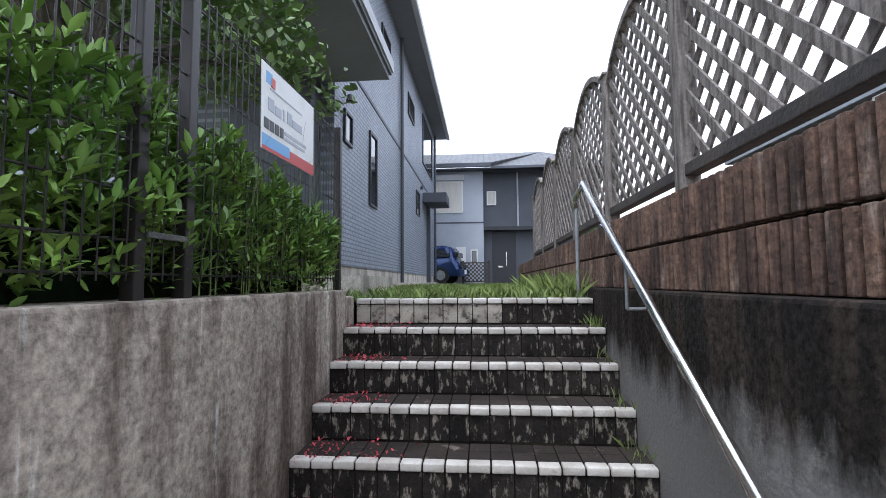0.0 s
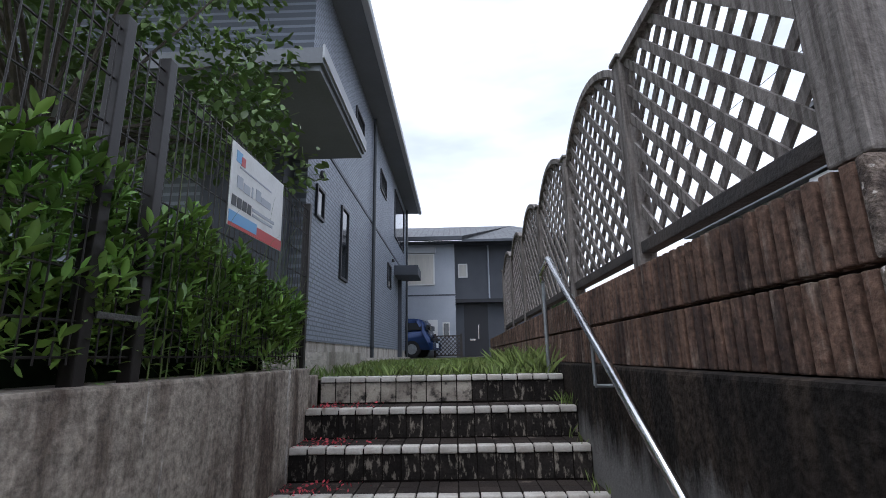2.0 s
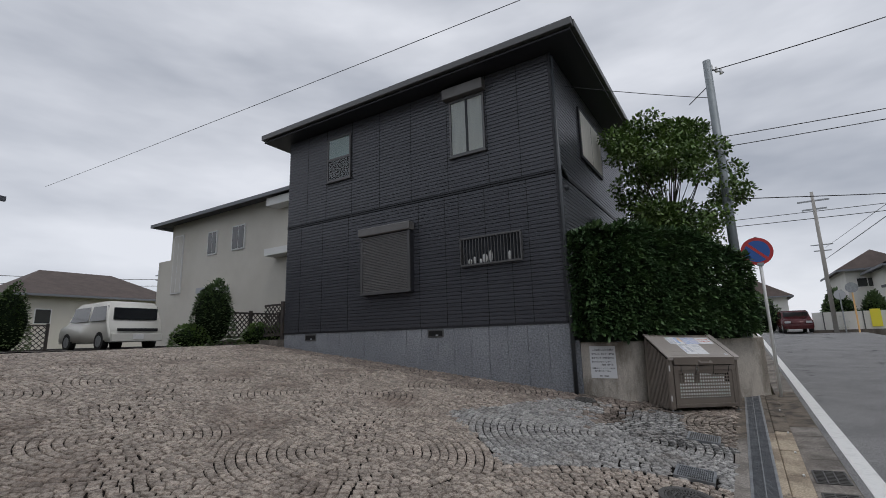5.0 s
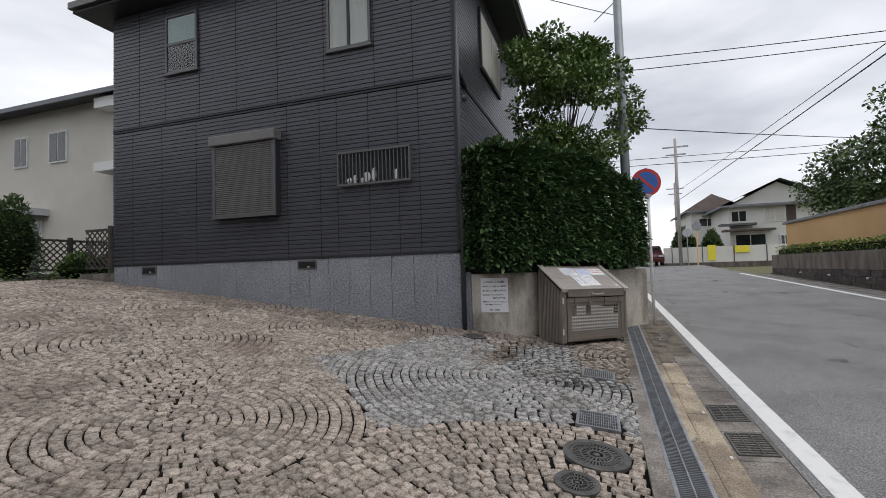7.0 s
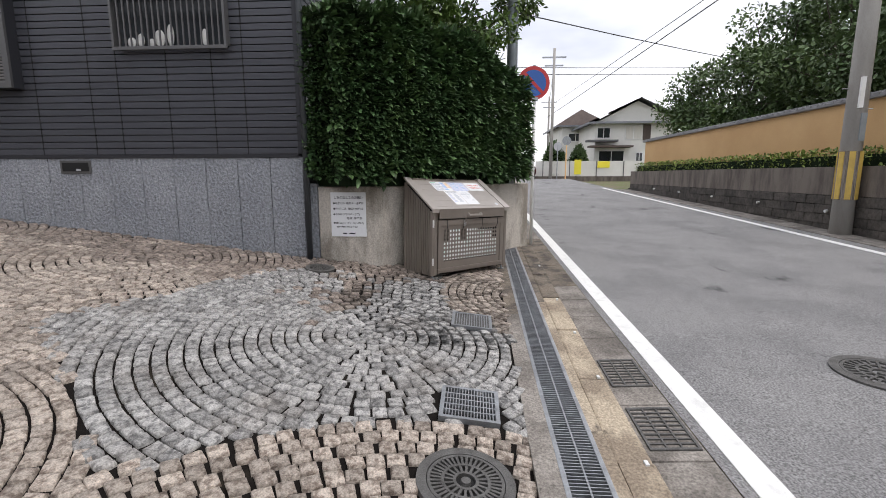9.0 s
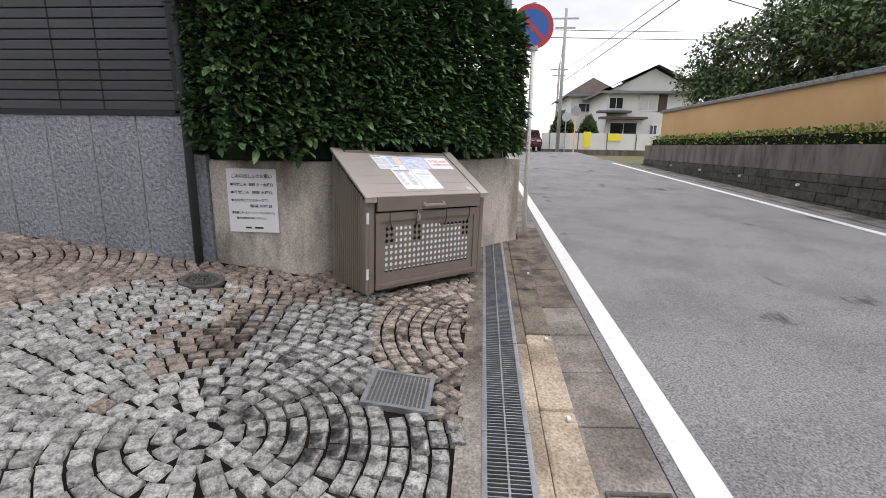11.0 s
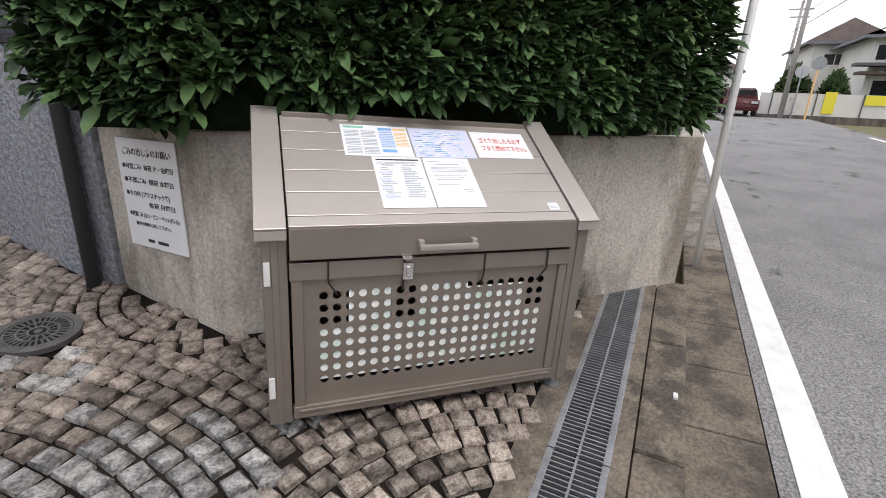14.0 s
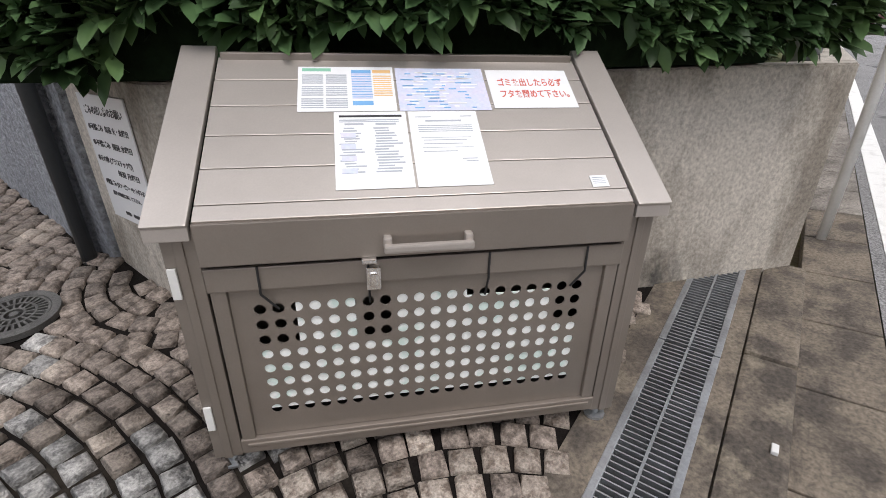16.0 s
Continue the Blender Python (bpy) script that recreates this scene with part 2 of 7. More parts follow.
M["tile_tread"] = mat("tread_tile", (0.045, 0.036, 0.031), 0.8, spec=0.15, second=(0.028, 0.023, 0.021), scale=4, low=0.4, high=0.66, fine=80, fine_amount=0.3, bump=0.3, vary=0.18,
                      third=(0.22, 0.18, 0.15), third_scale=8, third_low=0.60, third_high=0.74)
M["steel"] = mat("stainless_steel", (0.72, 0.71, 0.70), 0.22, 1.0, fine=60, fine_amount=0.05, bump=0.0)
M["steel_dull"] = mat("galvanised_steel", (0.42, 0.44, 0.46), 0.5, 0.75, second=(0.30, 0.31, 0.32), scale=8, fine=90, fine_amount=0.15, bump=0.1)
M["iron"] = mat("cast_iron", (0.15, 0.147, 0.14), 0.6, 0.4, second=(0.09, 0.087, 0.083), scale=12, fine=120, fine_amount=0.3, bump=0.4)
# flat black that paints the shade of openings, slots and gaps
M["void"] = mat("void_shade", (0.012, 0.012, 0.012), 0.95, fine_amount=0.0, bump=0.0)
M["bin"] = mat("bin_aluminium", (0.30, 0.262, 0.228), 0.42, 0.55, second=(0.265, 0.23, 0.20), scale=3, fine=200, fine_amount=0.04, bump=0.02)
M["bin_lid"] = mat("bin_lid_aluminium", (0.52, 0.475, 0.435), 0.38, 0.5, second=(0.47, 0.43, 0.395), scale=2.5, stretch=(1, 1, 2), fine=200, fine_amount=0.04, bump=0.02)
# near-black copy of the aluminium: shade of the gaps painted on the backing
M["bin_dark"] = mat("bin_gap_shade", (0.03, 0.028, 0.026), 0.8, fine_amount=0.1, bump=0.0)
M["liner"] = mat("bin_liner_plastic", (0.90, 0.93, 0.91), 0.5, second=(0.70, 0.84, 0.79), scale=9, low=0.5, high=0.6, fine=40, fine_amount=0.08, bump=0.0)
M["paper"] = mat("laminated_paper", (0.86, 0.87, 0.88), 0.25, fine=30, fine_amount=0.02, bump=0.0)
M["paper_blue"] = mat("printed_paper_blue", (0.62, 0.70, 0.86), 0.25, second=(0.72, 0.70, 0.85), scale=14, fine=90, fine_amount=0.08, bump=0.0)
M["ink"] = mat("ink_black", (0.03, 0.03, 0.035), 0.5, fine_amount=0.0, bump=0.0)
M["ink_grey"] = mat("ink_grey", (0.42, 0.45, 0.50), 0.5, fine_amount=0.0, bump=0.0)
M["ink_red"] = mat("ink_red", (0.62, 0.13, 0.10), 0.5, fine_amount=0.0, bump=0.0)
M["ink_blue"] = mat("ink_blue", (0.18, 0.42, 0.72), 0.5, fine_amount=0.0, bump=0.0)
M["ink_orange"] = mat("ink_orange", (0.86, 0.55, 0.25), 0.5, fine_amount=0.0, bump=0.0)
M["ink_green"] = mat("ink_green", (0.25, 0.55, 0.40), 0.5, fine_amount=0.0, bump=0.0)
M["siding"] = mat("charcoal_siding", (0.056, 0.058, 0.068), 0.34, spec=0.6, second=(0.064, 0.067, 0.078), scale=0.8, fine=60, fine_amount=0.12, bump=0.15, vary=0.06)
M["siding_trim"] = mat("charcoal_trim", (0.022, 0.023, 0.028), 0.5, fine=40, fine_amount=0.1, bump=0.05)
M["base_panel"] = mat("grey_foundation_plaster", (0.31, 0.325, 0.35), 0.9, second=(0.255, 0.27, 0.295), scale=2, fine=30, fine_amount=0.45, bump=1.0, relief=0.03, vary=0.04)
M["shutter"] = mat("shutter_grey", (0.20, 0.195, 0.19), 0.5, 0.3, second=(0.16, 0.155, 0.15), scale=2, fine=60, fine_amount=0.06, bump=0.05)
M["frame_grey"] = mat("window_frame_grey", (0.13, 0.13, 0.13), 0.45, 0.4, fine=50, fine_amount=0.08, bump=0.03)
M["frame_white"] = mat("window_frame_white", (0.72, 0.72, 0.70), 0.5, fine=50, fine_amount=0.05, bump=0.03)
M["curtain"] = mat("pale_curtain", (0.66, 0.63, 0.57), 0.9, second=(0.56, 0.54, 0.50), scale=5, stretch=(3, 3, 0.2), fine=60, fine_amount=0.05, bump=0.1)
M["blind"] = mat("green_blind", (0.30, 0.40, 0.38), 0.8, fine=60, fine_amount=0.05, bump=0.1)
M["glass"] = glass_mat("window_glass")
M["dark_glass"] = mat("dark_glass", (0.02, 0.022, 0.025), 0.06, second=(0.03, 0.033, 0.036), scale=1, fine_amount=0.0, bump=0.0, spec=0.8)
M["roof"] = mat("slate_roof", (0.13, 0.13, 0.14), 0.8, second=(0.09, 0.09, 0.095), scale=1.5, fine=30, fine_amount=0.2, bump=0.3)
M["roof_brown"] = mat("brown_tile_roof", (0.10, 0.075, 0.065), 0.8, second=(0.07, 0.052, 0.045), scale=1.5, fine=30, fine_amount=0.25, bump=0.3)
M["soffit"] = mat("grey_soffit", (0.19, 0.20, 0.22), 0.7, second=(0.16, 0.17, 0.185), scale=1, fine=30, fine_amount=0.06, bump=0.05)
M["fascia"] = mat("pale_fascia", (0.45, 0.46, 0.48), 0.6, fine=40, fine_amount=0.06, bump=0.05)
M["apartment"] = add_bricks(mat("blue_grey_facing", (0.30, 0.335, 0.395), 0.55, second=(0.26, 0.29, 0.345), scale=0.7, fine=40, fine_amount=0.08, bump=0.1), 0.17, 0.062, 0.008, 0.16)
M["apartment_dark"] = mat("dark_panel", (0.075, 0.083, 0.10), 0.6, second=(0.06, 0.066, 0.08), scale=1, fine=40, fine_amount=0.08, bump=0.1)
M["apartment_pale"] = mat("pale_blue_render", (0.42, 0.45, 0.50), 0.8, second=(0.37, 0.40, 0.45), scale=0.8, fine=50, fine_amount=0.06, bump=0.1)
M["cream"] = mat("cream_render", (0.66, 0.63, 0.56), 0.9, second=(0.60, 0.57, 0.50), scale=0.6, fine=50, fine_amount=0.05, bump=0.1)
M["white_render"] = mat("white_render", (0.74, 0.73, 0.69), 0.9, second=(0.66, 0.65, 0.61), scale=0.6, fine=50, fine_amount=0.05, bump=0.1)
M["ochre"] = mat("ochre_plaster", (0.56, 0.36, 0.175), 0.9, second=(0.50, 0.31, 0.145), scale=0.7, fine=60, fine_amount=0.08, bump=0.2)
M["kawara"] = mat("grey_cap_tile", (0.20, 0.20, 0.205), 0.6, second=(0.12, 0.12, 0.125), scale=3, fine=50, fine_amount=0.15, bump=0.2)
M["stone_wall"] = mat("dark_stone_block", (0.085, 0.075, 0.066), 0.95, second=(0.045, 0.04, 0.036), scale=3, low=0.4, high=0.65, fine=14, fine_amount=0.4, bump=1.0, vary=0.2)
M["band"] = mat("stained_concrete_band", (0.17, 0.145, 0.125), 0.9, second=(0.075, 0.062, 0.053), scale=2.4, stretch=(1.6, 1.6, 0.35), low=0.4, high=0.66, fine=60, fine_amount=0.2, bump=0.3)
M["leaf"] = mat("hedge_leaf", (0.056, 0.108, 0.042), 0.45, spec=0.35, second=(0.10, 0.165, 0.055), scale=3, low=0.45, high=0.75, fine=8, fine_amount=0.2, bump=0.0, island=0.45)
M["leaf_shrub"] = mat("shrub_leaf", (0.13, 0.25, 0.045), 0.45, second=(0.22, 0.34, 0.06), scale=3, low=0.4, high=0.7, fine=8, fine_amount=0.2, bump=0.0, island=0.45)
M["leaf_tree"] = mat("tree_leaf", (0.10, 0.175, 0.045), 0.5, second=(0.15, 0.22, 0.055), scale=2, low=0.4, high=0.7, fine=8, fine_amount=0.2, bump=0.0, island=0.4)
M["leaf_dark"] = mat("wood_leaf", (0.075, 0.125, 0.046), 0.55, second=(0.115, 0.17, 0.055), scale=0.5, low=0.45, high=0.65, fine=3, fine_amount=0.2, bump=0.0, island=0.4)
# near-black green: the shade between leaves, put into a colour
M["leaf_shade"] = mat("foliage_shade", (0.010, 0.018, 0.008), 0.95, spec=0.1, fine=20, fine_amount=0.4, bump=0.5)
M["leaf_low"] = mat("low_hedge_leaf", (0.26, 0.33, 0.055), 0.5, second=(0.09, 0.15, 0.03), scale=2, fine=8, fine_amount=0.2, bump=0.0, island=0.4)
M["grass"] = mat("grass_blade", (0.13, 0.20, 0.045), 0.6, second=(0.20, 0.235, 0.07), scale=1.5, low=0.4, high=0.7, fine=8, fine_amount=0.2, bump=0.0, island=0.4)
M["soil"] = mat("soil", (0.16, 0.13, 0.085), 0.95, second=(0.12, 0.15, 0.05), scale=1.5, low=0.4, high=0.6, fine=40, fine_amount=0.3, bump=0.6)
M["bark"] = mat("bark", (0.10, 0.082, 0.065), 0.9, second=(0.06, 0.05, 0.04), scale=8, stretch=(3, 3, 0.5), fine=60, fine_amount=0.3, bump=0.6)
M["black_metal"] = mat("black_fence_metal", (0.028, 0.024, 0.022), 0.45, 0.2, fine=60, fine_amount=0.1, bump=0.05)
M["pole_concrete"] = mat("pole_concrete", (0.40, 0.385, 0.36), 0.85, second=(0.31, 0.295, 0.275), scale=2, stretch=(2, 2, 0.4), fine=60, fine_amount=0.12, bump=0.2)
M["pole_steel"] = mat("pole_grey_paint", (0.29, 0.32, 0.34), 0.5, 0.2, second=(0.23, 0.26, 0.275), scale=3, fine=60, fine_amount=0.1, bump=0.1)
M["yellow"] = mat("yellow_band", (0.66, 0.46, 0.10), 0.6, second=(0.52, 0.36, 0.09), scale=5, fine=60, fine_amount=0.1, bump=0.05)
M["yellow_sign"] = mat("yellow_sign", (0.85, 0.74, 0.06), 0.5, fine_amount=0.03, bump=0.0)
M["sign_blue"] = mat("sign_blue", (0.025, 0.115, 0.42), 0.45, fine=30, fine_amount=0.06, bump=0.0)
M["sign_red"] = mat("sign_red", (0.52, 0.035, 0.035), 0.45, fine=30, fine_amount=0.06, bump=0.0)
M["white_paint"] = mat("white_paint", (0.78, 0.78, 0.76), 0.5, second=(0.66, 0.66, 0.63), scale=6, low=0.5, high=0.8, fine=60, fine_amount=0.06, bump=0.03)
M["car_white"] = mat("car_paint_white", (0.70, 0.69, 0.63), 0.25, fine=10, fine_amount=0.02, bump=0.0)
M["car_blue"] = mat("car_paint_blue", (0.02, 0.045, 0.14), 0.2, 0.3, fine=10, fine_amount=0.02, bump=0.0)
M["car_red"] = mat("car_paint_red", (0.07, 0.012, 0.014), 0.25, 0.2, fine=10, fine_amount=0.02, bump=0.0)
M["tyre"] = mat("tyre_rubber", (0.025, 0.025, 0.025), 0.85, fine=60, fine_amount=0.1, bump=0.1)
M["plastic"] = mat("black_plastic", (0.02, 0.02, 0.021), 0.5, fine=60, fine_amount=0.05, bump=0.0)
M["pipe"] = mat("downpipe_charcoal", (0.055, 0.062, 0.068), 0.45, fine=60, fine_amount=0.08, bump=0.03)
M["flower"] = mat("red_petal", (0.50, 0.06, 0.08), 0.6, fine=60, fine_amount=0.2, bump=0.0, island=0.3)


# ---- building helpers ----
def box(bm, x0, x1, y0, y1, z0, z1, bevel=0.0):
    m = Matrix.Translation(((x0 + x1) / 2, (y0 + y1) / 2, (z0 + z1) / 2)) @ Matrix.Diagonal((abs(x1 - x0), abs(y1 - y0), abs(z1 - z0), 1))
    r = bmesh.ops.create_cube(bm, size=1, matrix=m)
    if bevel:
        edges = list({e for v in r["verts"] for e in v.link_edges})
        bmesh.ops.bevel(bm, geom=edges, offset=bevel, segments=2, affect="EDGES", profile=0.6)
    return bm


def boxes(*specs, bevel=0.0):
    bm = bmesh.new()
    for s in specs:
        box(bm, *s, bevel=bevel)
    return bm


def tube(bm, p, q, r0, r1=None, seg=12):
    p, q = Vector(p), Vector(q)
    d = q - p
    m = Matrix.Translation((p + q) / 2) @ d.to_track_quat("Z", "Y").to_matrix().to_4x4()
    bmesh.ops.create_cone(bm, cap_ends=True, segments=seg, radius1=r0, radius2=r0 if r1 is None else r1, depth=d.length, matrix=m)
    return bm


def tubes(*specs, seg=12):
    bm = bmesh.new()
    for s in specs:
        tube(bm, *s, seg=seg)
    return bm


def mesh_of(name, bm, material, smooth=False):
    me = bpy.data.meshes.new(name)
    bm.to_mesh(me)
    bm.free()
    me.materials.append(material)
    if smooth:
        for p in me.polygons:
            p.use_smooth = True
    return me


def part(name, bm, material, parent, label="", smooth=False):
    me = bm if isinstance(bm, bpy.types.Mesh) else mesh_of(name, bm, material, smooth)
    ob = new(name, me)
    ob.parent = parent
    if label:
        ob["label"] = label
    return ob


def thing(name, m=None, label="", category="", group="", kind=""):
    ob = new(name)
    ob.empty_display_size = 0.1
    if m is not None:
        ob.matrix_basis = m
    return tagged(ob, label, category, group, kind)


def solid(name, bm, material, label="", category="", kind="structure", smooth=False, group=""):
    return tagged(new(name, mesh_of(name, bm, material, smooth)), label, category, group, kind)


def raw(name, verts, faces, material, parent=None, kind="", label="", category="", smooth=False):
    me = bpy.data.meshes.new(name)
    me.from_pydata([tuple(v) for v in verts], [], faces)
    me.materials.append(material)
    if smooth:
        for p in me.polygons:
            p.use_smooth = True
    ob = new(name, me)
    ob.parent = parent
    return tagged(ob, label, category, "", kind)


def array_mesh(name, verts, faces, material):
    """A mesh from arrays: verts (n, 3), faces (m, 3 or 4)."""
    me = bpy.data.meshes.new(name)
    n, k = faces.shape
    me.vertices.add(len(verts))
    me.vertices.foreach_set("co", np.ascontiguousarray(verts, dtype=np.float32).ravel())
    me.loops.add(n * k)
    me.loops.foreach_set("vertex_index", np.ascontiguousarray(faces, dtype=np.int32).ravel())
    me.polygons.add(n)
    me.polygons.foreach_set("loop_start", np.arange(0, n * k, k, dtype=np.int32))
    me.update(calc_edges=True)
    me.materials.append(material)
    return me


LEAF_V = np.array([(0, 0, 0), (0.28, 0.45, 0.05), (-0.28, 0.45, 0.05), (0, 0.5, -0.02), (0, 1, -0.06), (0.2, 0.78, 0.02), (-0.2, 0.78, 0.02)])
LEAF_F = np.array([(0, 1, 3), (0, 3, 2), (1, 5, 3), (2, 3, 6), (3, 5, 4), (3, 4, 6)])


def leaves(name, places, outward, size, material, parent=None, droop=0.2, width=1.0, spread=0.8, seed=1):
    """Many small leaves, each a folded blade, at the places given, pointing roughly outward."""
    rng = np.random.default_rng(seed)
    n = len(places)
    d = outward + rng.normal(0, spread, (n, 3))
    d[:, 2] -= droop
    d /= np.linalg.norm(d, axis=1, keepdims=True) + 1e-9
    up = np.tile((0.0, 0.0, 1.0), (n, 1)) + rng.normal(0, 0.35, (n, 3)) + 0.5 * outward
    side = np.cross(d, up)
    side /= np.linalg.norm(side, axis=1, keepdims=True) + 1e-9
    nor = np.cross(side, d)
    s = size * rng.uniform(0.65, 1.25, n)
    v = (places[:, None, :] + s[:, None, None] * (LEAF_V[None, :, 0:1] * side[:, None, :] * width + LEAF_V[None, :, 1:2] * d[:, None, :] + LEAF_V[None, :, 2:3] * nor[:, None, :]))
    f = LEAF_F[None] + 7 * np.arange(n)[:, None, None]
    ob = new(name, array_mesh(name, v.reshape(-1, 3), f.reshape(-1, 3), material))
    ob.parent = parent
    return ob


def grid_sheet(name, xs, ys, height, material, **tags):
    verts = [(x, y, height(x, y)) for y in ys for x in xs]
    w = len(xs)
    faces = [(j * w + i, j * w + i + 1, (j + 1) * w + i + 1, (j + 1) * w + i) for j in range(len(ys) - 1) for i in range(w - 1)]
    return raw(name, verts, faces, material, kind="structure", smooth=True, **tags)


def steps_between(a, b, d):
    n = max(1, int(round((b - a) / d)))
    return [a + (b - a) * i / n for i in range(n + 1)]


def smooth01(t):
    t = min(1.0, max(0.0, t))
    return t * t * (3 - 2 * t)


# ---- the lie of the land ----
def road_z(x):
    return 0.215 + 0.035 * (min(max(x, -8.0), 60.0) - 6.2)


def yard_z(x, y):
    fall = 0.06 * (x - 9.34) if x > 5 else -0.26 + 0.025 * (x - 5)
    return 0.499 + 0.115 * (min(y, 11.8) - 0.99) + fall * (1 - 0.8 * smooth01((y - 4) / 8))


def far_z(x, y):
    low, high = road_z(x) - 0.12, 1.55
    return low + (high - low) * smooth01((y - 0.3) / 12) - 0.1 if y > 0 else low - 0.1


xs = [-400, -150, -60, -20, -8, -2, 2, 6, 10, 15, 20, 30, 45, 60, 100, 200, 500]
ys = [-400, -150, -60, -30, -15, -8, -4, -1, 0, 1, 2, 4, 6, 8, 10, 12, 14, 18, 30, 60, 150, 400]
grid_sheet("ground", xs, ys, far_z, M["soil"], label="bare earth under and beyond the streets", category="ground")
grid_sheet("road", steps_between(-8, 60, 4) + [90, 140], [-6.6, -4.0, -2.0, -0.555], lambda x, y: road_z(x), M["asphalt"], label="grey asphalt road with worn patches", category="road")
grid_sheet("yard_ground", steps_between(0.70, 9.6, 0.3) + [11.0, 14.0], [0.37, 0.6] + steps_between(0.9, 14, 0.4) + [18, 26, 40], lambda x, y: yard_z(x, y) - 0.021, M["joint"], label="dark jointing under the cobbled yard", category="ground")
grid_sheet("foot_of_steps", [-1.3, -0.3, 0.70], [0.37, 0.7, 1.2], lambda x, y: yard_z(x, y) - 0.004, M["gutter"], label="concrete paving at the foot of the steps", category="pavement")

# ---- kerb side: edge strip, drain channel, kerb stones, gutter, road line ----

def sloped_strip(name, x0, x1, y0, y1, top, thick, material, **tags):
    xs = steps_between(x0, x1, 1.0)
    v, f = [], []
    for x in xs:
        for y, dz in ((y0, 0), (y1, 0), (y1, -thick), (y0, -thick)):
            v.append((x, y, top(x) + dz))
    for i in range(len(xs) - 1):
        a, b = 4 * i, 4 * i + 4
        for k in range(4):
            f.append((a + k, b + k, b + (k + 1) % 4, a + (k + 1) % 4))
    f += [(3, 2, 1, 0), tuple(len(v) - 4 + k for k in range(4))]
    return raw(name, v, f, material, **tags)


def kerb_z(x):
    return max(yard_z(x, 0.37), road_z(x) + 0.04)


END = 11.62
# the far stretch takes the darker tone, for damp and painted shade
for x0, x1, tone, shade in ((-6, 8.6, "kerb", "tan"), (8.6, END, "kerb_shaded", "damp, shade-darkened brown")):
    sloped_strip("channel_shoulder", x0, x1, 0.005, 0.075, lambda x: kerb_z(x) - 0.004, 0.2, M[tone], kind="structure", label=shade + " concrete shoulder beside the drain channel", category="kerb")
sloped_strip("kerb_edge", -6, 8.2, 0.325, 0.455, lambda x: kerb_z(x) + 0.0, 0.2, M["gutter"], kind="structure", label="narrow grey concrete edge beside the cobbles", category="kerb")
sloped_strip("kerb_edge", 8.2, END, 0.325, 0.455, lambda x: kerb_z(x) + 0.0, 0.2, M["kerb_shaded"], kind="structure", label="narrow concrete edge beside the cobbles", category="kerb")
# the bed's black is painted shade under the gratings
sloped_strip("channel_bed", -6, END, 0.075, 0.325, lambda x: kerb_z(x) - 0.10, 0.1, M["void"], kind="structure", label="drain channel bed blackened for the shade under the gratings", category="drain")
kerb_strip = thing("kerb", label="worn tan concrete kerb strip with cracks", category="kerb", kind="structure")
for i in range(18):
    x0 = -5.6 + i * 0.96
    bm = bmesh.new()
    zz = kerb_z(x0 + 0.48) - 0.012
    box(bm, -0.478, 0.478, -0.100, 0.100, -0.25, 0.0, 0.022)
    o = part("kerb_stone", bm, M["kerb_shaded" if x0 > 8.6 else "kerb"], kerb_strip)
    o.matrix_basis = pose(x0 + 0.48, -0.099, zz, 0, -math.degrees(math.atan(0.05 if x0 > 4.6 else 0.03)), 0)
for x_ in (5.9, 6.9, 7.75, 8.7, 10.2):
    part("reflector", boxes((x_ - 0.022, x_ + 0.022, -0.160, -0.138, kerb_z(x_) - 0.012, kerb_z(x_) + 0.004), bevel=0.003), M["frame_white"], kerb_strip, "small white kerb reflector")
gutter = thing("gutter", label="grey concrete gutter slabs at the road's edge", category="gutter", kind="structure")
bm = box(bmesh.new(), -0.295, 0.295, -0.174, 0.174, -0.15, 0, 0.008)
slab_mesh = mesh_of("gutter_slab", bm, M["gutter"])
# slabs for the damp stretch, with its shade in the colour
slab_shaded = slab_mesh.copy()
slab_shaded.materials[0] = M["kerb_shaded"]
for i in range(110):
    x = -6 + 0.6 * i
    part("gutter_slab", slab_shaded if 9.4 < x < 13 else slab_mesh, None, gutter).matrix_basis = pose(x + 0.3, -0.378, road_z(x + 0.3) - 0.010, -3.0, -2.0, 0)
for y0, y1, nm in ((-0.80, -0.63, "edge_line"), (-6.28, -6.12, "far_edge_line")):
    sloped_strip(nm, -8, 30 if y0 < -3 else 46, y0, y1, lambda x: road_z(x) + 0.006, 0.01, M["paint_white"], kind="structure", label="white painted line along the road's edge", category="road marking")
for x0, x1, y0, y1 in ((43, 43.5, -6, -1),):
    raw("stop_line", [(x0, y0, road_z(x0) + .006), (x1, y0, road_z(x1) + .006), (x1, y1, road_z(x1) + .006), (x0, y1, road_z(x0) + .006)], [(0, 1, 2, 3)], M["paint_white"], kind="structure", label="white painted line across the road", category="road marking")
sloped_strip("far_gutter", -8, 28.4, -7.2, -6.6, lambda x: road_z(x) + 0.02, 0.2, M["gutter"], kind="structure", label="dark wet concrete gutter below the wall", category="gutter")


